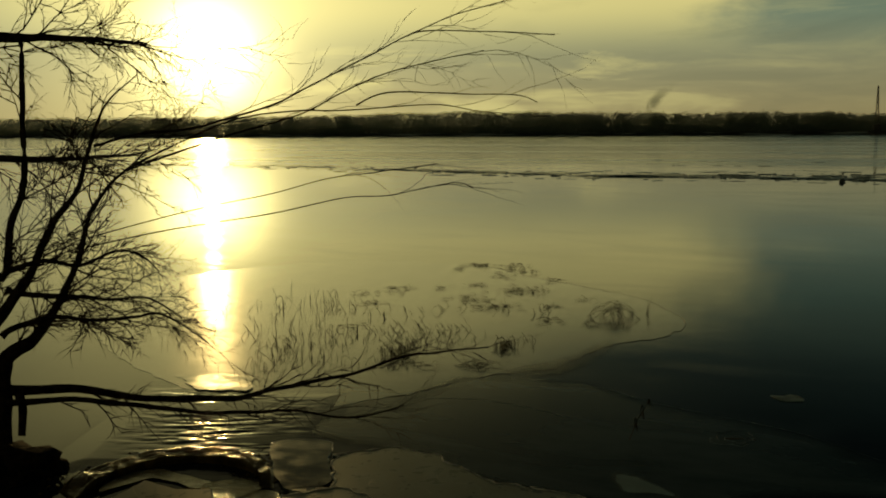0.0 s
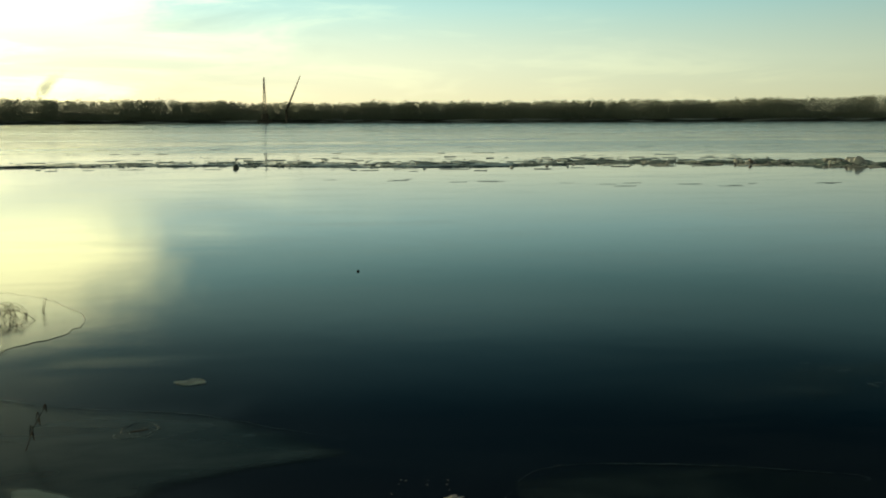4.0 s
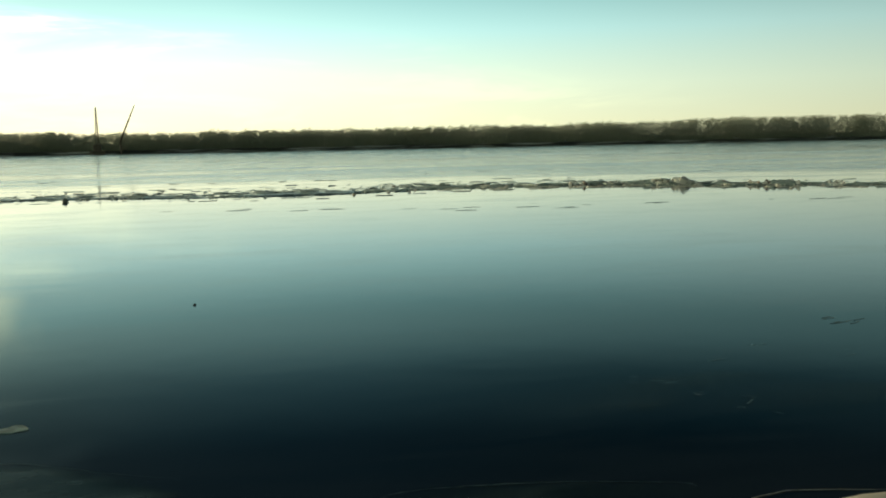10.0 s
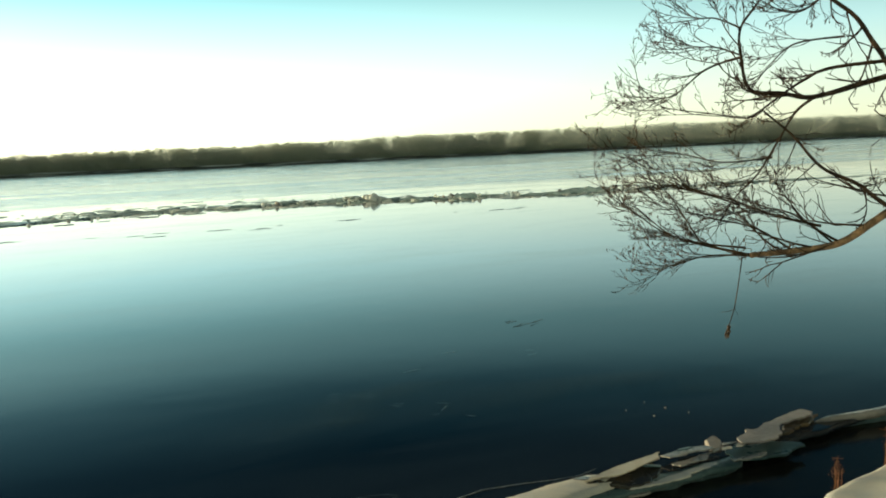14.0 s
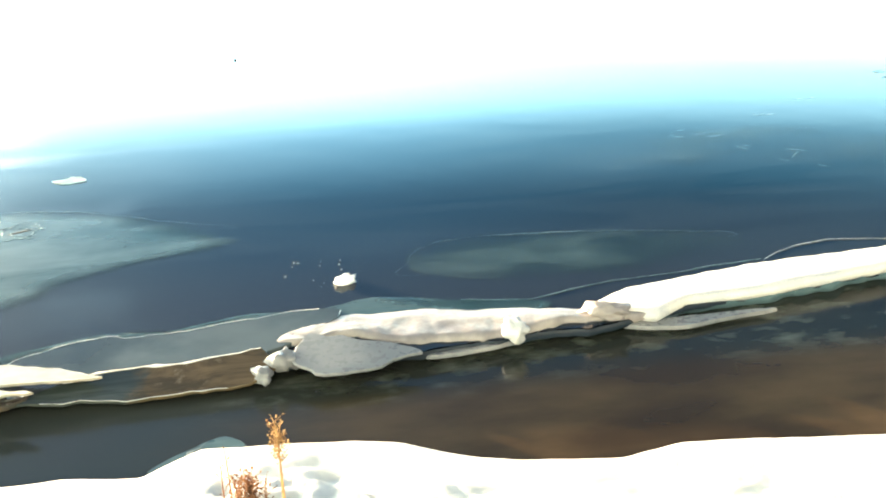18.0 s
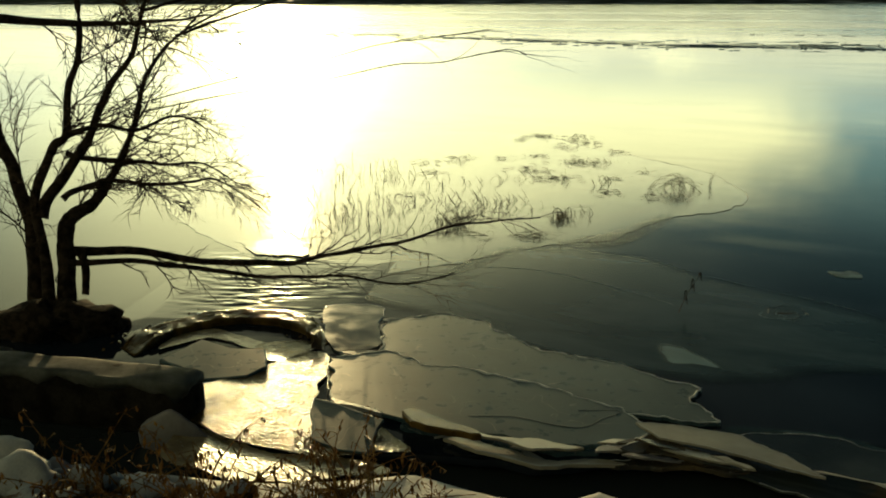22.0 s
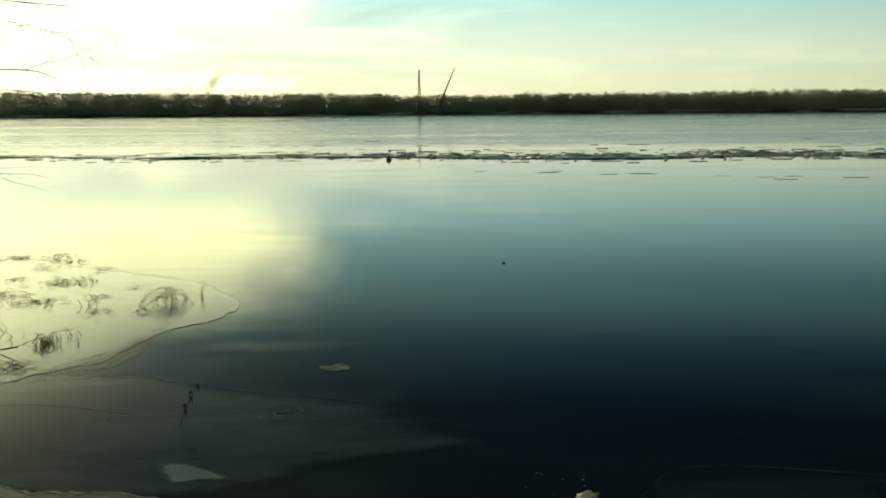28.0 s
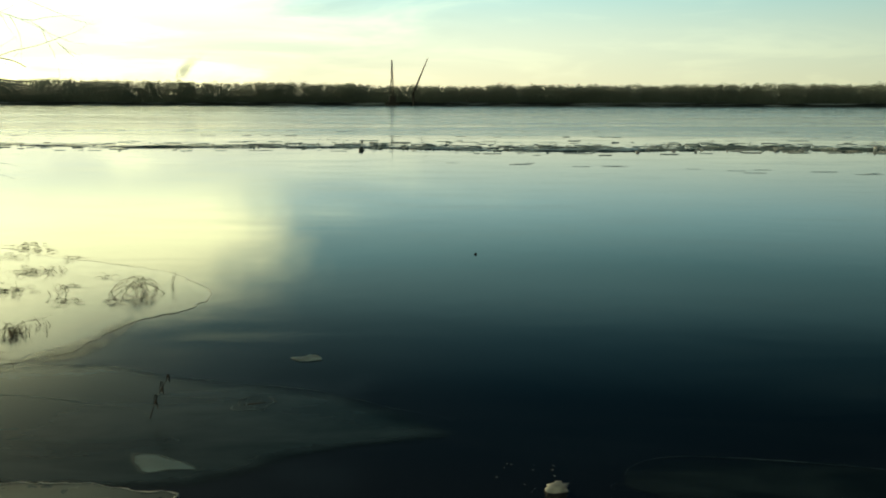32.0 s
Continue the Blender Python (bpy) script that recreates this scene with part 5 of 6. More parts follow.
crests = ([], [])
for u in np.arange(-105, 105, 0.14):
    lift, mound = ridge_lift(u)
    v0 = curve_at(RIDGE_V, u) + 0.7 * wob(u, 0, 3, 0.35) + 0.25 * wob(u, 0, 6, 1.8)
    reach = 6.0 - 2.6 * mound
    col = [(*xy(u, v0 - 0.12 - 0.7 * mound), -0.03)]
    for k in range(17):
        s = k / 16
        d = reach * s ** 1.6
        rise = min(1.0, 0.35 + s * 9) if mound < 0.1 else math.sin(min(1.0, 0.1 + 2.4 * s) * math.pi / 2)
        h = lift * rise * (1 - s) ** (0.9 + 0.8 * mound) * (1 + 0.55 * wob(u, v0 + d, 4, 0.9) + 0.55 * wob(u, v0 + d, 8, 2.9) + 0.3 * wob(u, v0 + d, 12, 7.0))
        col.append((*xy(u, v0 + d), h - 0.03 * s))
    if u < 9.1:
        crests[0].append(col)
    if u > 8.9:
        crests[1].append(col)
grid_mesh("ice_crest", crests[0], FROSTED, ridge)
grid_mesh("snowy_crest", crests[1], RIDGE_SNOW, ridge, "long low mounds of grey snow-dusted ice")


def sliver(verts, faces, u, v, ln, wd, h, rng):
    """A flat floe drawn out along the river."""
    base, n = len(verts), 7
    for z in (0.0, h):
        for k in range(n):
            a = 2 * math.pi * k / n + rng.uniform(-0.25, 0.25)
            verts.append((*xy(u + math.cos(a) * ln * rng.uniform(0.7, 1.0), v + math.sin(a) * wd * rng.uniform(0.6, 1.0)), z * rng.uniform(0.7, 1.1)))
    for k in range(n):
        faces.append((base + k, base + (k + 1) % n, base + n + (k + 1) % n, base + n + k))
    faces.append(tuple(base + n + k for k in range(n)))


verts, faces = [], []
for k in range(420):
    u = rng.uniform(-90, 12) if k % 2 else rng.uniform(-20, 12)
    _, mound = ridge_lift(u)
    shard(verts, faces, *xy(u, curve_at(RIDGE_V, u) + rng.gauss(0.3, 0.5)), rng.uniform(0.03, 0.11) * (1 + 0.8 * mound), rng.uniform(0.3, 0.7), 0.5, rng)
put_mesh("ice_rubble", verts, faces, RIDGE_SNOW, ridge, smooth=False)
verts, faces = [], []
for k in range(190):
    u = rng.gauss(29, 5) if k % 3 else rng.uniform(8, 58)
    shard(verts, faces, *xy(u, curve_at(RIDGE_V, u) + rng.gauss(-0.2, 0.9)), rng.uniform(0.04, 0.15), rng.uniform(0.35, 0.9), 0.7, rng)
put_mesh("snowy_rubble", verts, faces, BLOCK_SNOW, ridge, smooth=False)
for name, count, mat, lo, hi in (("rafted_floes", 430, FROSTED, 0.008, 0.04), ("snowy_floes", 760, RIDGE_SNOW, 0.008, 0.035)):
    verts, faces = [], []
    for k in range(count):
        u = rng.gauss(6, 13) if k % 3 else rng.uniform(-80, 60)
        sliver(verts, faces, u, curve_at(RIDGE_V, u) + (abs(rng.gauss(0, 4.5)) if k % 6 else -rng.uniform(0.5, 4.5)), 0.1 + 0.8 * rng.random() ** 2, rng.uniform(0.06, 0.3), rng.uniform(lo, hi), rng)
    put_mesh(name, verts, faces, mat, ridge)
verts, faces = [], []
for k in range(150):
    line = rng.choice((46.5, 46.5, 80.0, 92.0, 93.0, 128.0))
    u = rng.uniform(-2, 45) if line < 50 else rng.uniform(-90, 60)
    if line < 50 and k % 2:
        continue
    sliver(verts, faces, u, line - (0.2 * u if line < 50 else 0) + 2.0 * wob(u, line, 2, 0.08) + rng.gauss(0, 0.45), rng.uniform(0.15, 0.7), 0.10, rng.uniform(0.005, 0.012) * (1 if line < 50 else 3), rng)
put_mesh("low_ice_line", verts, faces, FROSTED, ridge)
for k in range(13):
    u = (22.2, 24.6, 26.4, 27.4, 28.3, 29.2, 30.6, 31.8, 33.0, 34.4, 35.9, 37.8, 40.2)[k]
    ob = ice_lump(u + rng.gauss(0, 0.3), curve_at(RIDGE_V, u) + rng.gauss(0.2, 0.5), -0.03, (rng.uniform(0.9, 2.2), rng.uniform(0.4, 0.8), rng.uniform(0.12, 0.26)), k * 1.7,
                  "rounded mound of refrozen ice on the ridge", RIDGE_SNOW, "ice mounds on the ridge", (0.9, 3, 2.4))
    ob.name = "ice_mound"
    tagged(ob, category="ice mound")
    ob.rotation_euler = (0, 0, radians(-25))
verts, faces = [], []
for k in range(110):
    u = rng.uniform(14, 52)
    sliver(verts, faces, u, curve_at(RIDGE_V, u) - rng.uniform(0.6, 4.0), rng.uniform(0.15, 0.7), rng.uniform(0.06, 0.2), rng.uniform(0.015, 0.05), rng)
put_mesh("loose_floes", verts, faces, BLOCK_SNOW, ridge)
for k in range(72):
    spot = rng.choice((23.5, 25.5, 25.8, 28.0, 28.2, 28.4, 29.0, 29.1, 29.3, 32.2, 32.5, 34.5, 36.5, 39.5, 44.0))
    u = spot + rng.gauss(0, 0.4) if k else -7.62
    v = curve_at(RIDGE_V, u) + rng.gauss(0, 0.5) if k else 59.3
    r = rng.uniform(0.07, 0.27) * (1.5 if 28.6 < u < 29.6 and k % 3 == 0 else 0.8) if k else 0.22
    v_, f_ = [], []
    shard(v_, f_, 0, 0, r, rng.uniform(0.5, 1.1), 0.9, rng)
    ob = put_mesh("ice_block", v_, f_, (BLOCK_SNOW if k % 4 else CRUST) if k else RIDGE_SNOW, None, smooth=False)
    tagged(ob, "white angular ice block piled on the ridge" if k else "lone grey ice block standing on the smooth ice", "ice block", "ice blocks on the ridge")
    ob.location = (*xy(u, v), 0.10 if k else 0.0)

# ---- the far shore ----
NTREE, NBIT = 9000, 150
gen = np.random.default_rng(21)
tu = gen.uniform(-750, 900, NTREE)
shrub = np.arange(NTREE) % 5 == 0
tv = 424.5 + np.where(shrub, 3 * gen.random(NTREE), 4 + 24 * gen.random(NTREE))
tg = np.array([ground_height(u, v) for u, v in zip(tu, tv)])
# the crown line sinks towards the middle of the reach and rises at both ends
crown = np.interp(tu, (-750, -330, -230, -190, -147, -80, -40, 0, 70, 110, 160, 200, 240, 300, 500, 900), (13.0, 10.8, 11.8, 10.8, 9.8, 9.2, 8.3, 8.1, 8.5, 8.8, 9.2, 10.0, 11.2, 11.7, 14.0, 18.0))
crown += np.array([0.5 * wob(u, 0, 3, 0.03) + 0.8 * wob(u, 4, 3, 0.09) + 0.5 * wob(u, 8, 3, 0.3) for u in tu]) + gen.normal(0, 0.45, NTREE) - 0.2
th = np.where(shrub, gen.uniform(1.2, 3.2, NTREE), crown - tg)
turn, up_ = gen.uniform(0, 6.283, (NTREE, NBIT)), gen.random((NTREE, NBIT)) ** 0.7
rad = (th * gen.uniform(0.38, 0.62, NTREE))[:, None] * np.sin(np.pi * np.minimum(1, 0.34 + 0.58 * up_)) * gen.uniform(0.05, 1.0, (NTREE, NBIT)) ** 0.6
mid_u, mid_v = tu[:, None] + rad * np.cos(turn), tv[:, None] + rad * np.sin(turn)
mid_z = tg[:, None] + th[:, None] * up_
size = gen.uniform(0.17, 0.46, (NTREE, NBIT)) * (1.6 - 0.9 * up_)
corner = gen.uniform(-1, 1, (NTREE, NBIT, 3, 3)) * size[:, :, None, None]
pu, pv, pz = mid_u[:, :, None] + corner[..., 0], mid_v[:, :, None] + 0.12 * corner[..., 1], mid_z[:, :, None] + corner[..., 2] * 1.2
verts = np.stack([COS * pu + SIN * pv, -SIN * pu + COS * pv, pz], -1).reshape(-1, 3)
me = bpy.data.meshes.new("far_woods")
me.vertices.add(len(verts))
me.vertices.foreach_set("co", verts.ravel())
me.loops.add(len(verts))
me.loops.foreach_set("vertex_index", np.arange(len(verts)))
me.polygons.add(len(verts) // 3)
me.polygons.foreach_set("loop_start", np.arange(0, len(verts), 3))
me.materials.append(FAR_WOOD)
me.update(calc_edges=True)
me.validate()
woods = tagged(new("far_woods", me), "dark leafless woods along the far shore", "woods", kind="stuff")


def sight(az, el, r):
    """A place seen from the standing point: degrees left of straight ahead, degrees up, metres off."""
    a, e = radians(az), radians(el)
    return Vector((-math.sin(a) * math.cos(e) * r, math.cos(a) * math.cos(e) * r, 3.0 + math.sin(e) * r))


def crane(az, el_top, az2, el2, base_az):
    ob = thing("floating_crane", "distant dark crane with an upright mast and a slanting boom", "crane")
    r = 419.0
    foot = sight(az, -0.41, r)
    foot.z = 0.0
    top = sight(az, el_top, r)
    for k in range(4):
        dx, dy = ((-0.45, -0.45), (0.45, -0.45), (0.45, 0.45), (-0.45, 0.45))[k]
        v, f = [], []
        tube([foot + Vector((dx * 1.6, dy * 1.6, 0)), top + Vector((dx * 0.3, dy * 0.3, 0))], [0.14, 0.1], 4, v, f)
        put_mesh("mast_leg", v, f, STEEL, ob)
    v, f = [], []
    for k in range(16):
        a, b = k / 16, (k + 1) / 16
        pa, pb = foot.lerp(top, a), foot.lerp(top, b)
        wa, wb = 0.7 * (1 - a * 0.8), 0.7 * (1 - b * 0.8)
        tube([pa + Vector((-wa, 0, 0)), pb + Vector((wb, 0, 0))], 0.07, 3, v, f)
        tube([pa + Vector((wa, 0, 0)), pb + Vector((-wb, 0, 0))], 0.07, 3, v, f)
    put_mesh("lattice", v, f, STEEL, ob)
    v, f = [], []
    low, high = sight(base_az, 0.3, r), sight(az2, el2, r)
    tube([low, low.lerp(high, 0.5), high], [0.38, 0.32, 0.16], 4, v, f)
    put_mesh("boom", v, f, STEEL, ob)
    v, f = [], []
    tube([low, Vector((low.x, low.y, 0.0))], [0.5, 0.6], 6, v, f)
    put_mesh("boom_foot", v, f, STEEL, ob)
    bm = bmesh.new()
    bmesh.ops.create_cube(bm, size=1.0)
    for w in bm.verts:
        w.co = Vector((w.co.x * (5.5 if w.co.z > 0 else 5.0), w.co.y * 3.0, w.co.z * 1.4 + 0.7)) + foot
    part("hull", bm, STEEL, ob)
    bm = bmesh.new()
    bmesh.ops.create_cube(bm, size=1.0)
    for w in bm.verts:
        w.co = Vector((w.co.x * 2.6, w.co.y * 2.2, w.co.z * (2.6 if w.co.x > 0 else 2.2) + 2.6)) + foot
    bmesh.ops.bevel(bm, geom=bm.edges[:], offset=0.15, segments=1, affect="EDGES")
    part("cabin", bm, STEEL, ob)


crane(-19.4, 2.1, -21.4, 2.2, -20.6)

# ---- the willows ----
def twig_run(start, way, length, r, rng, verts, faces, depth, tips, droop=0.0, bend=0.5):
    """A crooked twig with side twigs."""
    pts, d = [Vector(start)], Vector(way).normalized()
    n = 5
    for k in range(n):
        d = (d + Vector((rng.uniform(-1, 1), rng.uniform(-1, 1), rng.uniform(-1, 1))) * bend * 0.5 + Vector((0, 0, -droop))).normalized()
        pts.append(pts[-1] + d * length / n)
    tube(pts, [r * (1 - 0.8 * k / n) for k in range(n + 1)], 3 if r < 0.012 else 4, verts, faces)
    if depth > 0:
        for k in range(1, n + 1):
            for _ in range(1 if rng.random() < 0.75 else 2):
                side = Vector((rng.uniform(-1, 1), rng.uniform(-1, 1), rng.uniform(-0.8, 1)))
                twig_run(pts[k], d * 0.9 + side * 0.75, length * rng.uniform(0.35, 0.65), max(0.0026, r * 0.6), rng, verts, faces, depth - 1, tips, droop, bend)
    else:
        tips.append((pts[-1], d))


def twig_arc(start, way, length, r, rng, verts, faces, depth, tips):
    """A long twig that droops a little, then sweeps upwards, with alternate side twigs of the same habit."""
    pts, d, n = [Vector(start)], Vector(way).normalized(), 7
    sweep = Vector((rng.gauss(0, 0.09), rng.gauss(0, 0.09), rng.uniform(0.02, 0.13)))
    for k in range(n):
        d = (d + sweep + Vector((rng.gauss(0, 0.05), rng.gauss(0, 0.05), rng.gauss(0, 0.05) - (0.05 if k < 2 else 0)))).normalized()
        pts.append(pts[-1] + d * length / n)
        if depth > 0 and k > 0 and rng.random() < (0.8 if depth > 1 else 0.5):
            side = d.cross(Vector((rng.gauss(0, 1), rng.gauss(0, 1), rng.gauss(0, 1)))).normalized()
            twig_arc(pts[-1], d * 0.8 + side * rng.uniform(0.45, 0.75) + Vector((0, 0, 0.1)), length * rng.uniform(0.35, 0.62) * (1.1 - 0.07 * k), max(0.0028, r * 0.66), rng, verts, faces, depth - 1, tips)
    tube(pts, [r * (1 - 0.6 * k / n) for k in range(n + 1)], 3 if r < 0.008 else 4, verts, faces)
    tips.append((pts[-1], d))


def limb(name, tree, path, r0, r1, material, rng, twigs, tips, n=6, length=0.7, depth=1, droop=0.02, bias=(0, 0, 0), spread=1.0, start=0.15, sides=8, arcs=False):
    """A limb along a line of places, thickened and crooked, with twigs springing from it."""
    line = []
    for i in range(len(path) - 1):
        a, b, c, d = (Vector(path[min(max(i + k, 0), len(path) - 1)]) for k in (-1, 0, 1, 2))
        for k in range(6):
            s = k / 6
            p = 0.5 * (2 * b + (c - a) * s + (2 * a - 5 * b + 4 * c - d) * s * s + (3 * b - a - 3 * c + d) * s ** 3)
            line.append(p + Vector((wob(p.x, p.z, r0, 3), wob(p.y, p.z, r0 + 2, 3), wob(p.x, p.y, r0 + 5, 3))) * r0 * 0.5)
    line.append(Vector(path[-1]))
    m = len(line) - 1
    rad = [(r0 + (r1 - r0) * (k / m) ** 0.8) * (1 + 0.12 * wob(k * 0.37, r0 * 50, 3.0)) for k in range(m + 1)]
    v, f = [], []
    tube(line, rad, sides, v, f)
    put_mesh(name, v, f, material, tree)
    for k in range(n):
        i = min(m - 1, int(m * (start + (1 - start) * (k + rng.random()) / n)))
        d = (line[i + 1] - line[i]).normalized()
        side = Vector((rng.uniform(-1, 1), rng.uniform(-1, 1), rng.uniform(-1, 1))) * spread + Vector(bias)
        if arcs:
            twig_arc(line[i], d * 0.9 + side * 0.7, length * rng.uniform(0.6, 1.3), max(0.0040, min(0.009, rad[i] * 0.55)), rng, twigs[0], twigs[1], depth, tips)
            continue
        twig_run(line[i], d * 0.8 + side * 0.8, length * rng.uniform(0.5, 1.2), max(0.0035, min(0.011, rad[i] * 0.55)), rng, twigs[0], twigs[1], depth, tips, droop)
    return line


def run(r, *nodes):
    """Sight nodes (left, up) at the same distance, or at r + offset where a third number is given."""
    return [sight(p[0], p[1], r + (p[2] if len(p) > 2 else 0.0)) for p in nodes]


rng = random.Random(31)
willow = thing("willow_tree", "leafless willow with several dark leaning trunks at the water's edge", "tree", at=(0, 0, 0))
tw, tips = ([], []), []
R = 10.0
limb("trunk", willow, run(R, (29.4, -17.6), (29.2, -14.2), (29.0, -12.0), (28.5, -11.3), (27.6, -10.7), (26.6, -9.7)), 0.10, 0.05, BARK, rng, tw, tips, 3, 0.4, 1)
limb("trunk", willow, run(R, (31.0, -17.3, 0.2), (30.7, -13.5, 0.2), (30.8, -10.8, 0.2), (31.6, -7.8, 0.3), (32.2, -4.0, 0.5), (32.6, 2.0, 0.6), (32.0, 8.0, 0.8)), 0.085, 0.04, BARK, rng, tw, tips, 10, 0.9, 2)
limb("trunk", willow, run(R, (30.3, -17.4, -0.1), (30.2, -14.0), (30.4, -10.5), (29.3, -7.8), (28.5, -7.0), (28.2, -4.8), (27.4, -2.4), (27.3, 1.6), (27.2, 5.0)), 0.06, 0.022, BARK, rng, tw, tips, 12, 0.7, 2)
limb("limb", willow, run(R, (30.2, -11.4), (29.7, -10.3), (28.3, -8.6), (27.1, -6.6), (26.1, -4.6), (24.8, -2.8), (24.0, -0.4), (23.2, 1.6), (21.5, 3.2)), 0.07, 0.004, BARK, rng, tw, tips, 14, 0.6, 2)
limb("limb", willow, run(R, (29.0, -12.4), (28.8, -11.7), (27.3, -10.5), (26.0, -8.9), (25.1, -7.0), (24.2, -4.3), (23.2, -2.8), (21.9, -1.5), (20.0, 0.2)), 0.065, 0.004, BARK, rng, tw, tips, 14, 0.6, 2)
limb("limb", willow, run(R, (29.2, -13.2), (27.0, -13.3), (24.6, -13.7), (21.9, -14.3), (18.1, -14.6), (16.5, -14.6), (13.9, -14.2), (10.6, -13.7), (7.9, -12.9), (5.0, -12.5), (2.3, -12.3)), 0.05, 0.006, BARK, rng, tw, tips, 18, 0.55, 1,
     bias=(0.6, 0, -0.1), spread=0.7)
limb("limb", willow, run(R - 0.3, (29.0, -13.8), (27.9, -13.9), (25.5, -14.0), (21.6, -14.8), (18.8, -15.3), (15.6, -15.5), (13.9, -15.5), (10.6, -16.1), (8.6, -15.8), (7.3, -15.5)), 0.035, 0.005, BARK, rng, tw, tips, 16, 0.5, 1,
     bias=(0.6, 0, -0.1), spread=0.6)
limb("broken_stub", willow, run(R - 0.1, (28.3, -13.3), (28.15, -14.2), (28.3, -15.6)), 0.04, 0.035, BARK, rng, tw, tips, 0)
limb("limb", willow, run(R, (28.6, -8.0), (28.0, -8.2), (26.3, -8.5), (24.5, -8.7), (23.3, -8.9), (21.5, -8.9), (19.7, -10.1)), 0.035, 0.006, BARK, rng, tw, tips, 14, 0.55, 2, bias=(0.6, 0, 0))
limb("limb", willow, run(R - 0.3, (29.0, -10.4), (28.4, -10.0), (26.6, -9.6), (24.6, -9.9), (22.2, -9.9), (20.7, -9.9), (18.3, -11.6)), 0.035, 0.005, BARK, rng, tw, tips, 14, 0.55, 2, bias=(0.6, 0, 0))
limb("limb", willow, run(R - 0.2, (28.5, -7.0), (26.7, -6.6), (25.0, -7.0), (23.1, -6.3), (21.7, -6.6), (20.8, -7.5)), 0.028, 0.005, BARK, rng, tw, tips, 12, 0.5, 2, bias=(0.5, 0, 0.1))
limb("limb", willow, run(R, (34.0, 4.6), (28.1, 5.0), (26.6, 5.0), (23.3, 4.9), (20.9, 4.8)), 0.07, 0.008, BARK, rng, tw, tips, 16, 0.8, 2, bias=(0.5, 0, 0.1))
limb("limb", willow, run(R, (32.0, -1.0), (28.0, -1.2), (25.5, -1.3), (23.0, -1.2), (20.5, -0.9)), 0.045, 0.006, BARK, rng, tw, tips, 14, 0.7, 2, bias=(0.5, 0, 0))
def long_branch(path, r0, n):
    limb("branch", willow, run(R - 0.6, *path), r0, 0.004, BARK, rng, tw, tips, int(n * 0.7), 0.75, 1 if n > 12 else 0, droop=0.0, bias=(0.9, -0.2, 0.1), spread=0.35, start=0.3 if r0 > 0.0085 else 0.6, sides=5)


long_branch([(24.0, -0.6), (21.5, 0.0), (18.8, 0.3), (14.6, 1.5), (12.7, 2.4), (9.5, 4.0), (6.7, 5.4), (3.8, 6.6), (0.7, 7.3)], 0.015, 16)
long_branch([(6.9, 5.3), (5.7, 5.6), (1.6, 5.5), (-1.4, 5.3)], 0.009, 3)
long_branch([(22.5, -2.0), (17.5, -0.3), (13.0, 1.0), (10.8, 2.1), (8.3, 3.2), (5.1, 4.0), (2.6, 4.5)], 0.011, 14)
long_branch([(22.2, -1.8), (17.0, 0.6), (13.3, 1.2), (10.8, 1.2), (7.7, 1.4), (5.1, 1.5), (2.6, 1.1), (-0.9, 0.8)], 0.010, 7)
long_branch([(9.8, 1.5), (8.0, 2.2), (3.8, 2.1), (0.7, 2.0), (-0.4, 1.6)], 0.009, 4)
long_branch([(24.6, -6.0), (20.0, -5.2), (14.7, -4.5), (10.6, -3.7), (8.1, -3.6), (6.5, -3.3), (4.2, -2.9), (3.2, -3.2)], 0.007, 9)
long_branch([(24.5, -5.5), (19.0, -4.2), (14.7, -3.4), (11.5, -2.6), (9.0, -2.3), (5.2, -1.8)], 0.006, 9)
tagged(put_mesh("twig_crown", *tw, TWIG, willow), kind="stuff")
for k, (az, el, sz) in enumerate(((29.3, -17.0, (0.42, 0.32, 0.22)), (31.0, -16.9, (0.40, 0.3, 0.24)), (27.9, -17.1, (0.26, 0.2, 0.12)))):
    bm = blob(sz, 0.6, 40 + k, 0.5, 3, 1.8)
    for w in bm.verts:
        w.co += sight(az, el, 10.0)
    part("root_mound", bm, BARK, willow)

rng = random.Random(37)
alder = thing("alder_tree", "leafless tree with reddish twigs and small catkins hanging over the ice", "tree")
tw, tips = ([], []), []
R = 8.0
limb("trunk", alder, [Vector((8.4, -0.6, 0.6)), Vector((8.3, -0.5, 2.0)), sight(-87, 3, 8.2), sight(-86, 9, 8.1), sight(-84, 18, 8.0)], 0.13, 0.07, BARK, rng, tw, tips, 4, 0.9, 2)
limb("limb", alder, run(R, (-86.8, 1.0, 0.2), (-82.6, -1.8), (-79.1, -4.3), (-77.2, -5.6), (-75.0, -6.0), (-72.8, -6.2)), 0.036, 0.020, SUNLIT_BARK, rng, tw, tips, 8, 0.5, 2, bias=(-0.2, 0.5, 0.25), arcs=True)
def side_branch(path, r0, r1, n):
    limb("branch", alder, run(R, *path), r0, r1, BARK if r0 > 0.014 else RED_TWIG, rng, tw, tips, int(n * 1.2) + 1, 0.36, 2, bias=(-0.18, 0.5, -0.05), spread=0.75, sides=5, arcs=True)


side_branch([(-72.8, -6.2), (-70.4, -5.6), (-68.5, -4.9), (-66.9, -3.5)], 0.0136, 0.0025, 9)
side_branch([(-72.8, -6.2), (-70.6, -6.2), (-69.2, -6.5), (-68.2, -6.8)], 0.0099, 0.0019, 8)
side_branch([(-77.2, -5.5), (-75.6, -4.4), (-74.4, -2.7)], 0.0112, 0.0031, 5)
side_branch([(-76.4, -4.7), (-74.1, -4.1), (-72.1, -3.3), (-69.7, -2.6), (-66.5, -2.0)], 0.0112, 0.0025, 10)
side_branch([(-75.0, -6.0), (-73.2, -4.8), (-71.0, -4.2), (-68.0, -3.4)], 0.0099, 0.0025, 9)
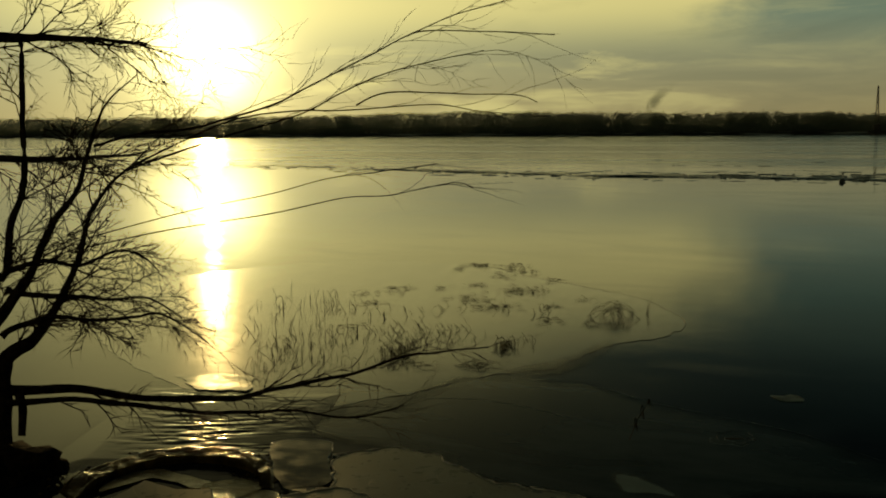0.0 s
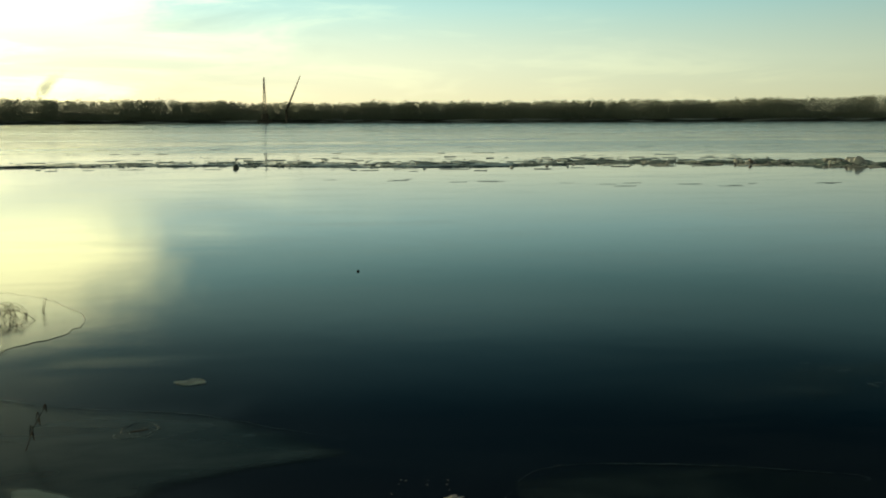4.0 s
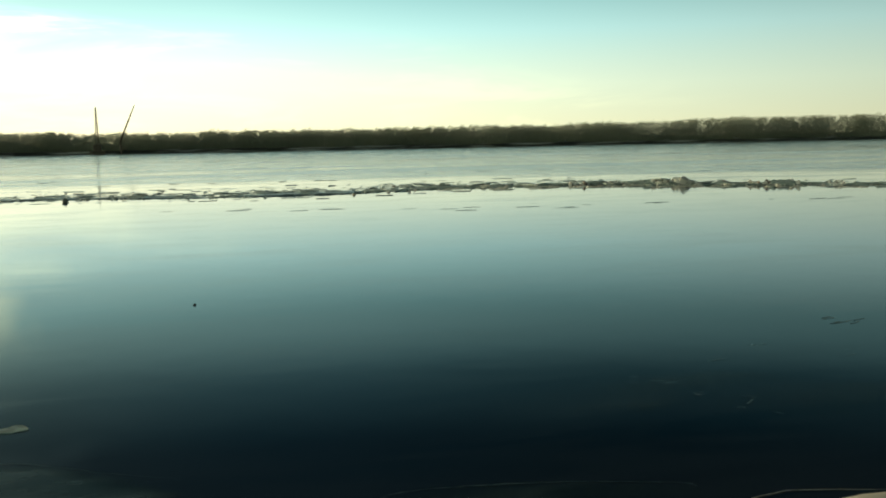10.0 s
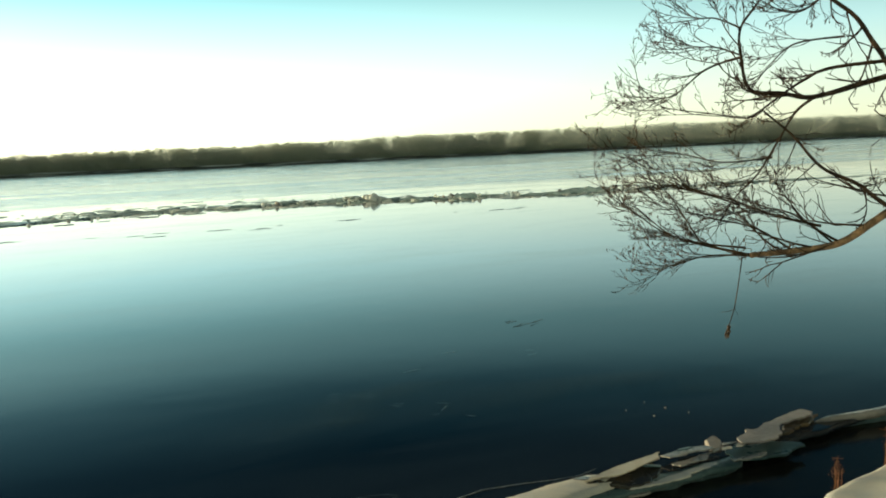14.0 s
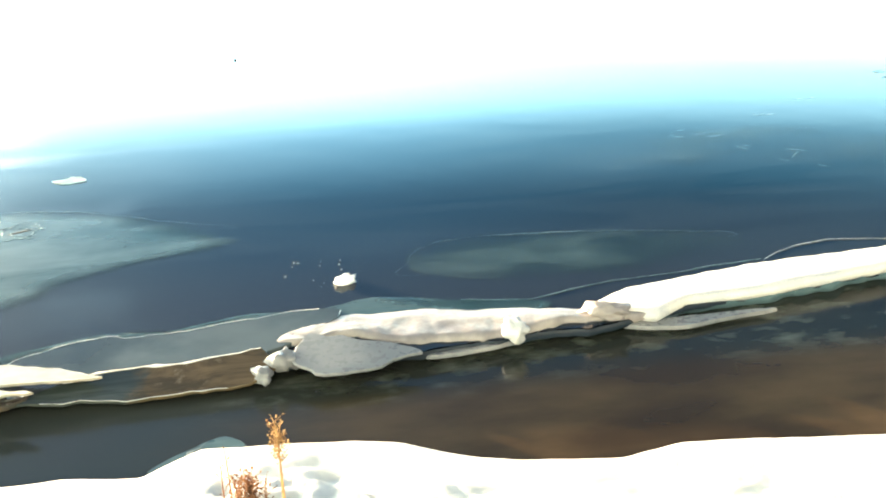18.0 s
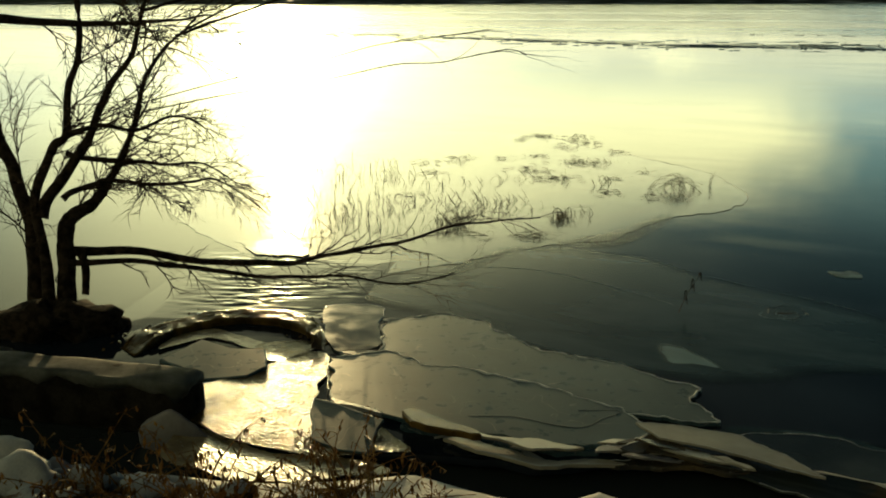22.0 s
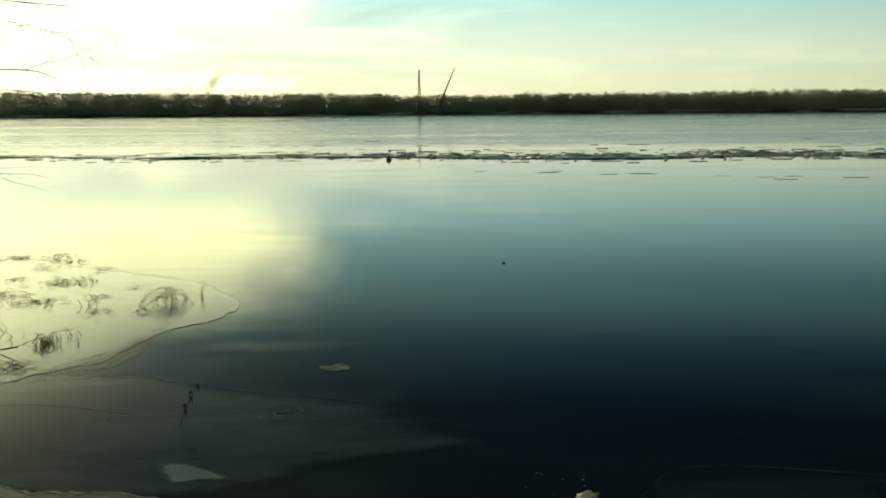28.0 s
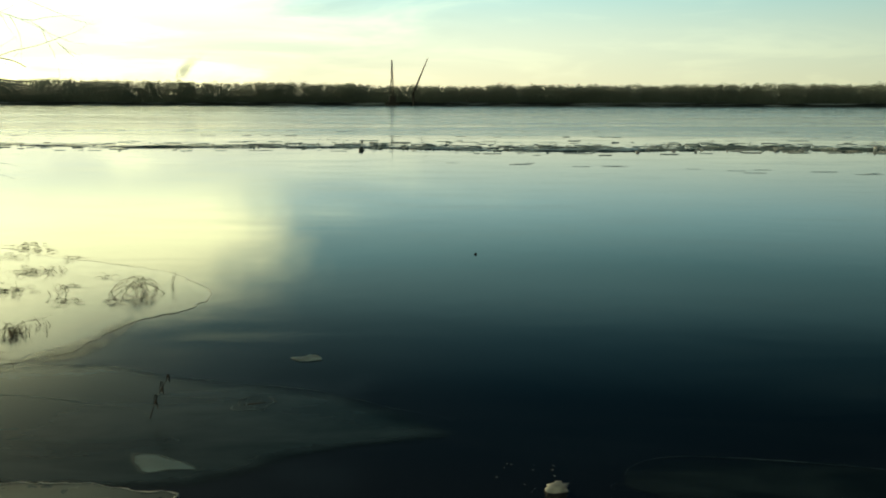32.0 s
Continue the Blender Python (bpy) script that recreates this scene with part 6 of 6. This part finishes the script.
side_branch([(-86.5, 4.5, 0.2), (-82.5, 3.6), (-79.1, 2.8), (-76.1, 2.0), (-74.5, 2.3), (-72.9, 2.6), (-72.5, 4.3), (-72.5, 5.8), (-73.5, 7.2), (-75, 9.5)], 0.0279, 0.0062, 12)
side_branch([(-72.5, 4.3), (-70.7, 3.8), (-69.4, 2.8), (-68.6, 2.4), (-67.6, 2.5)], 0.0112, 0.0019, 9)
side_branch([(-72.5, 5.8), (-71.2, 6.4), (-70.2, 6.5), (-69.4, 7.2)], 0.0087, 0.0019, 7)
side_branch([(-76.1, 2.0), (-75.2, 1.3), (-74.4, 0.0), (-73.3, -1.8), (-72.1, -3.1), (-71.2, -4.5)], 0.0124, 0.0043, 9)
side_branch([(-82.5, 3.8), (-77.3, 3.5), (-75.6, 2.9), (-73.9, 1.8), (-72.7, 1.1), (-70.6, 1.5), (-68.3, 1.9)], 0.0161, 0.0025, 10)
side_branch([(-74.6, 11.0), (-75.6, 9.0), (-76.7, 7.2), (-78.1, 5.9), (-79.1, 4.3), (-81.0, 1.7), (-86.8, -2.0)], 0.0087, 0.0217, 8)
side_branch([(-73.6, 1.4), (-75.0, 0.1), (-76.4, -1.6), (-78.1, -2.5), (-80.5, -4.0), (-86.5, -4.5)], 0.0062, 0.0186, 8)
side_branch([(-74.0, -1.0), (-71.5, -1.2), (-69.0, -0.6), (-66.6, -1.0)], 0.0087, 0.0019, 8)
side_branch([(-73.5, 8.0), (-72.2, 8.4), (-71.2, 8.9)], 0.0074, 0.0019, 6)
side_branch([(-72.3, -3.5), (-70.2, -2.7), (-69.3, -2.2), (-67.4, -0.7)], 0.0085, 0.002, 7)
side_branch([(-70.2, -5.4), (-69.0, -3.4), (-67.8, -1.8)], 0.0075, 0.002, 6)
side_branch([(-72.6, -5.8), (-70.3, -5.5), (-68.2, -4.8), (-66.6, -3.6), (-65.6, -2.8)], 0.0095, 0.002, 8)
side_branch([(-77.1, -5.7), (-75.1, -4.1), (-73.5, -3.7), (-72.1, -4.0)], 0.0095, 0.003, 6)
side_branch([(-77.6, 5.0), (-75.2, 4.8), (-74.0, 3.9), (-73.0, 2.6)], 0.009, 0.003, 6)
side_branch([(-78.0, 8.4), (-75.9, 6.6), (-74.6, 6.5), (-72.9, 7.6)], 0.011, 0.003, 7)
side_branch([(-72.5, 4.4), (-71.2, 4.9), (-70.2, 5.0), (-69.3, 5.4)], 0.008, 0.002, 7)
limb("hanging_strand", alder, run(R, (-72.4, -6.3), (-72.0, -8.8), (-71.6, -10.1)), 0.006, 0.003, RED_TWIG, rng, tw, tips, 2, 0.1, 0, sides=4)
tagged(put_mesh("twig_crown", *tw, RED_TWIG, alder), kind="stuff")
v, f = [], []
for p, d in tips:
    if rng.random() < 0.16:
        q = p + Vector((rng.uniform(-0.01, 0.01), rng.uniform(-0.01, 0.01), -0.028))
        tube([p, p.lerp(q, 0.5), q], [0.002, 0.0048, 0.0015], 4, v, f)
for k in range(9):
    p = sight(-71.6 + rng.uniform(-0.15, 0.15), -10.1 + rng.uniform(-0.3, 0.3), R)
    tube([p, p + Vector((0.01, 0.01, -0.04))], [0.008, 0.003], 5, v, f)
tagged(put_mesh("catkin_crown", v, f, CATKIN, alder), kind="stuff")

# ---- reeds frozen into the floe ----
def reed_clump(u, v, n, spread, height, seed, label, bent=0.10, slant=-0.6, fan=0.22):
    """Thin straight dead stalks, most of them leaning one way, some snapped over."""
    rng = random.Random(seed)
    vv, ff = [], []
    for k in range(n):
        a = Vector((*xy(u + rng.gauss(0, spread), v + rng.gauss(0, spread * 1.8)), 0.0))
        h = height * rng.uniform(0.3, 1.05)
        r = rng.uniform(0.003, 0.006)
        if rng.random() < bent:
            reach = Vector((rng.uniform(-1.3, 1.3) * h, rng.uniform(-0.3, 0.3) * h, 0))
            tube([a, a + reach * 0.12 + Vector((0, 0, h * 0.6)), a + reach * 0.4 + Vector((0, 0, h * 0.85)), a + reach * 0.75 + Vector((0, 0, h * 0.6)), a + reach + Vector((0, 0, h * rng.uniform(0.0, 0.3)))],
                 [r, r, r * 0.9, r * 0.8, r * 0.4], 3, vv, ff)
            continue
        lean = Vector((slant + rng.gauss(0, fan), rng.uniform(-0.3, 0.3), 0)) * h
        tube([a, a + lean * 0.5 + Vector((0, 0, h * 0.52)), a + lean * 1.05 + Vector((0, 0, h))], [r, r * 0.9, r * 0.4], 3, vv, ff)
    return tagged(put_mesh("reed_clump", vv, ff, REED), label, "reeds", "reeds frozen into the floe", "stuff")


def reed_mat(u, v, w, n, seed):
    """A flattened tuft: broken stalks lying criss-cross just above the ice, a few still arched."""
    rng = random.Random(seed)
    vv, ff = [], []
    for k in range(n):
        a = Vector((*xy(u + rng.gauss(0, w), v + rng.gauss(0, w * 1.2)), 0.010 + rng.random() * 0.012))
        turn, ln = rng.gauss(0.0, 0.5) + (math.pi if k % 2 else 0.0), rng.uniform(0.06, 0.2)
        d = Vector((math.cos(turn), math.sin(turn) * 0.6, 0)) * ln
        up = rng.uniform(0.0, 0.02) if k % 5 else rng.uniform(0.03, 0.07)
        r = rng.uniform(0.003, 0.0055)
        tube([a, a + d * 0.3 + Vector((0, 0, up)), a + d * 0.7 + Vector((0, 0, up * 0.9)), a + d], [r, r, r * 0.8, r * 0.4], 3, vv, ff)
    return tagged(put_mesh("reed_clump", vv, ff, REED), "flattened mat of dead reeds on the ice", "reeds", "reeds frozen into the floe", "stuff")


def reed_dome(u, v, w, h, n, seed):
    """Bent reeds crossing each other in a low tangled dome."""
    rng = random.Random(seed)
    vv, ff = [], []
    for k in range(n):
        a0 = rng.uniform(0, 6.28)
        a1 = a0 + math.pi + rng.gauss(0, 0.7)
        d0, d1 = w * rng.uniform(0.05, 1.1), w * rng.uniform(0.1, 1.25)
        p = Vector((*xy(u + d0 * math.cos(a0), v + 1.2 * d0 * math.sin(a0)), 0.0))
        q = Vector((*xy(u + d1 * math.cos(a1), v + 1.2 * d1 * math.sin(a1)), h * rng.choice((0.0, 0.0, 0.2, 0.55))))
        top, r = h * rng.uniform(0.35, 1.05), rng.uniform(0.0032, 0.006)
        skew = rng.uniform(-0.25, 0.25)
        pts = []
        for j in range(8):
            s = j / 7
            e = p.lerp(q, s) + Vector((0.03 * wob(s * 3, k, seed), 0.03 * wob(s * 3, k, seed + 4), 0))
            e.z += 4 * s * (1 - s) * top * (1 + skew * (s - 0.5) * 2)
            pts.append(e)
        tube(pts, [r * (1 - 0.6 * j / 7) for j in range(8)], 3, vv, ff)
    return tagged(put_mesh("reed_clump", vv, ff, REED), "tangled dome of bent reeds frozen into the ice", "reeds", "reeds frozen into the floe", "stuff")


REEDS = "slanting dead reeds frozen into the ice"
reed_dome(-5.44, 15.2, 0.44, 0.22, 24, 1)
reed_clump(-5.04, 15.0, 8, 0.12, 0.10, 2, "low tuft of dead reeds in the ice", 0.8)
reed_clump(-5.06, 15.75, 3, 0.02, 0.26, 3, "upright dark reed tip in the ice", 0.0, 0.1)
reed_clump(-6.03, 12.38, 46, 0.075, 0.15, 4, "dense dark tuft of dead reeds in the ice", 0.6, 0.0)
MATS = [(-10.17, 19.75, 0.14, 30), (-10.31, 18.97, 0.12, 6), (-9.3, 19.75, 0.2, 20), (-9.01, 18.56, 0.18, 14), (-8.89, 19.38, 0.14, 14), (-8.92, 17.18, 0.12, 12), (-7.71, 18.25, 0.14, 8), (-7.89, 16.92, 0.2, 44),
        (-8.28, 15.63, 0.2, 26), (-7.82, 14.97, 0.1, 9), (-7.43, 15.2, 0.14, 22), (-6.69, 15.72, 0.12, 8), (-6.26, 14.37, 0.12, 14), (-6.45, 16.51, 0.08, 6), (-10.28, 15.4, 0.12, 10), (-10.03, 16.03, 0.16, 16),
        (-9.35, 16.53, 0.08, 6), (-5.58, 14.46, 0.1, 8), (-5.82, 11.19, 0.11, 22), (-6.5, 10.9, 0.12, 10), (-8.7, 12.6, 0.14, 10), (-9.6, 14.6, 0.12, 10)]
for k, (u, v, w, n) in enumerate(MATS):
    reed_mat(u, v, w, n, 130 + k)
STANDS = [(-7.43, 16.88, 6, 0.06, 0.16), (-6.62, 15.13, 7, 0.08, 0.16), (-8.22, 14.54, 8, 0.16, 0.16), (-7.47, 12.79, 18, 0.18, 0.18), (-7.2, 12.95, 12, 0.14, 0.17), (-6.73, 12.51, 8, 0.16, 0.14), (-7.2, 11.95, 20, 0.16, 0.17),
          (-8.74, 13.85, 10, 0.2, 0.2), (-8.22, 12.34, 18, 0.26, 0.17), (-9.65, 13.88, 10, 0.18, 0.18), (-7.75, 12.2, 14, 0.22, 0.16), (-5.82, 12.92, 7, 0.1, 0.14), (-7.43, 15.2, 7, 0.12, 0.12)]
SCRUB = [(-10.2, 13.94, 14, 0.14, 0.28), (-9.12, 12.1, 18, 0.24, 0.24), (-8.54, 10.61, 14, 0.16, 0.24), (-8.18, 9.86, 8, 0.16, 0.2), (-7.23, 10.44, 8, 0.16, 0.14), (-8.48, 11.73, 14, 0.2, 0.24), (-8.63, 10.95, 12, 0.16, 0.26),
         (-7.96, 10.46, 10, 0.2, 0.2), (-9.6, 11.4, 14, 0.3, 0.24), (-10.6, 13.0, 14, 0.3, 0.24), (-11.6, 14.0, 12, 0.4, 0.22)]
for k, (u, v, n, s, h) in enumerate(STANDS):
    reed_clump(u, v, n, s, h, 50 + k, REEDS)
for k, (u, v, n, s, h) in enumerate(SCRUB):
    reed_clump(u, v, n, s, h, 80 + k, "ragged upright dead reeds in the ice", 0.35, -0.15, 0.4)
reed_clump(-7.1, 11.23, 60, 0.10, 0.24, 96, "dense brown tuft of dead reeds in the ice", 0.5, -0.2, 0.5)
rng = random.Random(3)
lone = thing("standing_reed", "single dry reed stem with dark leaves standing in the ice", "reed stem")
v, f = [], []
foot = Vector((*xy(-3.16, 9.07), -0.01))
tube([foot, foot + Vector((0.08, 0, 0.22)), foot + Vector((0.19, 0, 0.40))], [0.0036, 0.0034, 0.0025], 4, v, f)
reed_stem = put_mesh("stem", v, f, TWIG, lone)
for k in range(5):
    v, f = [], []
    p = foot + Vector((0.05 + 0.03 * k, 0, 0.14 + 0.06 * k))
    tube([p, p + Vector((0.02 * (-1) ** k, 0.01, 0.04)), p + Vector((0.035 * (-1) ** k, 0.02, -0.05))], [0.005, 0.019, 0.004], 4, v, f, 0.3)
    put_mesh("leaf", v, f, BARK, reed_stem)
rng = random.Random(8)
for k in range(6):
    v, f = [], []
    a = Vector((*xy(9.6 + rng.uniform(0, 0.8), 13.8 + rng.uniform(0, 0.7)), 0.005))
    tube([a, a + Vector((rng.uniform(0.25, 0.45), rng.uniform(-0.06, 0.02), 0.0))], [0.005, 0.003], 4, v, f, 0.6)
    tagged(put_mesh("drift_stick", v, f, REED), "thin dark stalk lying on the ice", "stalk", "stalks on the ice")

# ---- the near bank ----
def on_bank(u, v, lift=0.0):
    return Vector((*xy(u, v), ground_height(u, v) + lift))


def weed(u, v, h, stems, material, seed, label, fluffy=1.0, lean=0.12, low=0.3):
    rng = random.Random(seed)
    ob = thing("dry_weed", label, "weed", "dry weeds on the bank", at=on_bank(u, v, -0.02))
    for k in range(stems):
        d = Vector((rng.uniform(-lean, lean), rng.uniform(-lean, lean), 1))
        hh = h * rng.uniform(0.55, 1.0)
        base = Vector((rng.gauss(0, 0.035), rng.gauss(0, 0.03), 0))
        pts = [base + d * hh * s + Vector((0.02 * wob(s * 3, k, seed), 0.02 * wob(s * 3, k, seed + 2), 0)) for s in (0, 0.3, 0.6, 0.85, 1.0)]
        vv, ff = [], []
        tube(pts, [0.005, 0.0045, 0.0035, 0.0025, 0.0015], 4, vv, ff)
        stem = put_mesh("stem", vv, ff, material, ob)
        vv, ff = [], []
        for j in range(int(26 * fluffy)):
            s = rng.uniform(low, 1.0)
            p = base + d * hh * s
            q = p + Vector((rng.uniform(-1, 1), rng.uniform(-1, 1), rng.uniform(0.0, 1.2))).normalized() * rng.uniform(0.015, 0.06)
            tube([p, q], [0.0015, 0.001], 3, vv, ff)
            e = q + Vector((rng.uniform(-0.012, 0.012), rng.uniform(-0.012, 0.012), rng.uniform(-0.008, 0.014)))
            tube([q, q.lerp(e, 0.5), e], [0.002, rng.uniform(0.003, 0.007), 0.001], 4, vv, ff, 0.6)
        tagged(put_mesh("seed_head", vv, ff, material, stem), kind="stuff")
    return ob


weed(-0.20, 3.98, 0.30, 10, RUST_WEED, 1, "clump of rust-red dry weeds standing in the snow", 2.2, 0.2)
weed(-0.10, 4.00, 0.80, 2, GOLD_WEED, 2, "tall golden dry weed standing in the snow", 2.8, 0.06, 0.68)
weed(-0.28, 4.0, 0.62, 2, RUST_WEED, 3, "thin bare weed stalks in the snow", 0.3, 0.05)
weed(-0.97, 4.05, 0.34, 1, RUST_WEED, 4, "slender brown dry weed beside bare soil", 2.4)
weed(-2.15, 3.92, 0.30, 2, RUST_WEED, 10, "small brown dry weed beside bare soil", 1.6)
weed(-1.93, 3.82, 0.24, 2, RUST_WEED, 11, "small brown dry weed beside bare soil", 1.6)
weed(-3.3, 4.3, 0.4, 2, GOLD_WEED, 12, "thin golden weed near the water", 1.6)
weed(-2.6, 3.9, 0.32, 4, RUST_WEED, 5, "small brown dry weed beside bare soil", 1.0)
weed(-2.3, 3.7, 0.3, 4, RUST_WEED, 6, "small brown dry weed beside bare soil", 1.0)
weed(-3.3, 4.2, 0.34, 3, GOLD_WEED, 7, "thin golden weed near the water", 0.8)
weed(7.2, 5.6, 0.5, 4, RUST_WEED, 8, "thin dry weed at the water's edge", 0.5)
weed(8.0, 5.7, 0.6, 4, RUST_WEED, 9, "thin dry weed at the water's edge", 0.5)


def brush(u, v, w, h, n, seed, label):
    """A tangle of arching dry stems with small leaves."""
    rng = random.Random(seed)
    ob = thing("dry_brush", label, "brush", at=on_bank(u, v, -0.03))
    vv, ff, lv, lf = [], [], [], []
    for k in range(n):
        a = Vector((rng.gauss(0, w * 0.35), rng.gauss(0, w * 0.25), 0))
        d = Vector((rng.uniform(-1, 1), rng.uniform(-0.8, 0.8), rng.uniform(0.35, 1.1))).normalized()
        ln = h * rng.uniform(0.6, 1.5)
        pts = [a]
        for j in range(5):
            d = (d + Vector((rng.uniform(-0.2, 0.2), rng.uniform(-0.2, 0.2), -0.12))).normalized()
            pts.append(pts[-1] + d * ln / 5)
        tube(pts, [0.006, 0.0055, 0.005, 0.004, 0.003, 0.002], 4, vv, ff)
        for j in range(14):
            i = rng.randrange(1, 6)
            p = pts[i]
            q = p + Vector((rng.uniform(-1, 1), rng.uniform(-1, 1), rng.uniform(-0.8, 0.6))) * 0.06
            tube([p, q], [0.002, 0.0015], 3, vv, ff)
            e = q + Vector((rng.uniform(-0.03, 0.03), rng.uniform(-0.03, 0.03), rng.uniform(-0.075, -0.01)))
            tube([q, q.lerp(e, 0.5), e], [0.001, 0.010, 0.001], 4, lv, lf, 0.3)
    tagged(put_mesh("stem_tangle", vv, ff, DRY_LEAF, ob), kind="stuff")
    tagged(put_mesh("leaf_tangle", lv, lf, DRY_LEAF, ob), kind="stuff")
    return ob


brush(-3.53, 3.20, 0.26, 0.50, 58, 1, "tangled dry brush with brown leaves on the snowy bank")
brush(-3.02, 3.73, 0.20, 0.55, 26, 2, "dry brush with drooping brown leaves by the water")
brush(-4.7, 3.35, 0.6, 0.40, 34, 3, "low tangle of dry brush beside the block")
brush(-3.45, 4.15, 0.35, 0.5, 22, 4, "thin arching dry stems over the snow")

# a squared block under a crust of old snow beside the willow
block = thing("snowy_block", "dark squared block under a crust of old snow", "block")
a, b = Vector(xy(-7.7, 3.80)), Vector(xy(-5.2, 4.62))
along = (b - a).normalized()
out_ = Vector((-along.y, along.x))
sec, rows_c = [], []
for i in range(31):
    s = i / 30
    p = a.lerp(b, s) + out_ * 0.16
    end = min(1.0, (1 - s) / 0.03 + 0.75)
    row, cap = [], []
    for k in range(16):
        t_ = 2 * math.pi * k / 16
        cx_, cz_ = math.copysign(abs(math.cos(t_)) ** 0.35, math.cos(t_)), math.copysign(abs(math.sin(t_)) ** 0.35, math.sin(t_))
        q = p + out_ * (0.15 * cx_ * end + 0.02 * wob(s * 9, k, 2))
        row.append((q.x, q.y, 0.10 + 0.22 * cz_ * end + 0.025 * wob(s * 8, k * 0.5, 4)))
        q = p + out_ * (0.165 * math.copysign(abs(math.cos(t_)) ** 0.6, math.cos(t_)) * end + 0.02 * wob(s * 11, k * 0.4, 5))
        cap.append((q.x, q.y, 0.305 + (0.026 * math.sin(t_) ** 0.35 if math.sin(t_) > 0 else -0.075 * (0.7 + 1.6 * wob(s * 14, 0.0, 9))) * (1.15 + 0.9 * wob(s * 9, k * 0.3, 9)) * end))
    sec.append(row)
    rows_c.append(cap)
for name, rr, mm in (("body", sec, STONE), ("snow_cap", rows_c, SHADED_CAP_SNOW)):
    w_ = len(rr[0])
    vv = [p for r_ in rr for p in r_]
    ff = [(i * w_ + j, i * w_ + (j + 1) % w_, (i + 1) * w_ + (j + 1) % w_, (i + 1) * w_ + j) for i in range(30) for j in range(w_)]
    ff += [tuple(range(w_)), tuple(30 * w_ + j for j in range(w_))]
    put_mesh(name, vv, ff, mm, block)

drift = thing("snow_drift", "bluish snow drift packed against the foot of the block", "snow drift")
for du, dv, dz, r in ((-5.18, 4.46, -0.13, (0.27, 0.055, 0.24)),):
    bm = blob(r, 0.5, 7.7 + du, 0.22, 3, 1.3)
    for w in bm.verts:
        w.co = Euler((0, 0, radians(-7))).to_matrix() @ w.co + Vector((*xy(du, dv), 0.06 + dz))
    part("snow", bm, CRUST, drift)

for k, (u, v, s) in enumerate(((-5.71, 3.56, 0.13), (-5.62, 3.80, 0.15), (-5.3, 3.72, 0.10), (-5.18, 3.3, 0.16), (-4.92, 3.52, 0.10), (-4.85, 3.66, 0.07), (-5.32, 3.44, 0.12), (-5.02, 3.83, 0.06), (-4.55, 3.62, 0.07))):
    ob = ice_lump(u, v, 0, (s * 1.35, s * 0.85, s * 0.75), k * 1.9 + 0.4, "rounded clump of crusted snow on the dark bank", SNOW, "snow clumps below the block", (0.5, 3, 1.5))
    ob.name = "snow_clump"
    ob.location = on_bank(u, v, s * 0.2)
    ob.rotation_euler = (0, 0, 0.4 * (k % 3) - 0.3)
    tagged(ob, category="snow clump")
rng = random.Random(61)
for k in range(28):
    pu, pv, ru, rv = PATCHES[k % len(PATCHES)]
    u, v = pu + rng.uniform(-1.2, 1.2) * ru, pv + rng.uniform(-1.6, 1.6) * rv
    s = rng.uniform(0.04, 0.11) * (1.2 if u < -3.5 else 1.0)
    clod = thing("snowy_clod", "clod of frozen brown soil capped with snow", "clod", "clods on the bank", at=on_bank(u, v, 0.0))
    part("soil", blob((s * 1.2, s * 0.9, s * 0.6), 0.5, k * 1.3, 0.55, 2, 1.9), SOIL, clod)
    bm = blob((s * rng.uniform(0.6, 1.15), s * rng.uniform(0.5, 0.9), s * 0.3), 0.1, k * 1.3, 0.6, 2, 1.9)
    for w in bm.verts:
        w.co.z += s * 0.36
    part("snow_cap", bm, SNOW, clod)
for k in range(13):
    u, v = rng.uniform(-6.5, 0.2), rng.uniform(2.9, 4.3)
    s = rng.uniform(0.05, 0.16)
    ob = ice_lump(u, v, 0, (s * 1.5, s, s * 0.35), k * 0.9, "rounded hump of crusted snow on the bank", SNOW, "snow humps on the bank")
    ob.name = "snow_hump"
    ob.location = on_bank(u, v, -0.01)
    tagged(ob, category="snow hump")
for k in range(60):
    pu, pv, ru, rv = PATCHES[k % len(PATCHES)]
    u, v = pu + rng.gauss(0, 0.7) * ru, pv + rng.gauss(0, 0.8) * rv
    s = rng.uniform(0.012, 0.035)
    ob = ice_lump(u, v, 0, (s, s * 0.8, s * 0.7), k * 0.6, "small crumb of frozen soil", SOIL, "soil crumbs on the bank")
    ob.name = "soil_crumb"
    ob.location = on_bank(u, v, 0.0)
    tagged(ob, category="soil crumb")
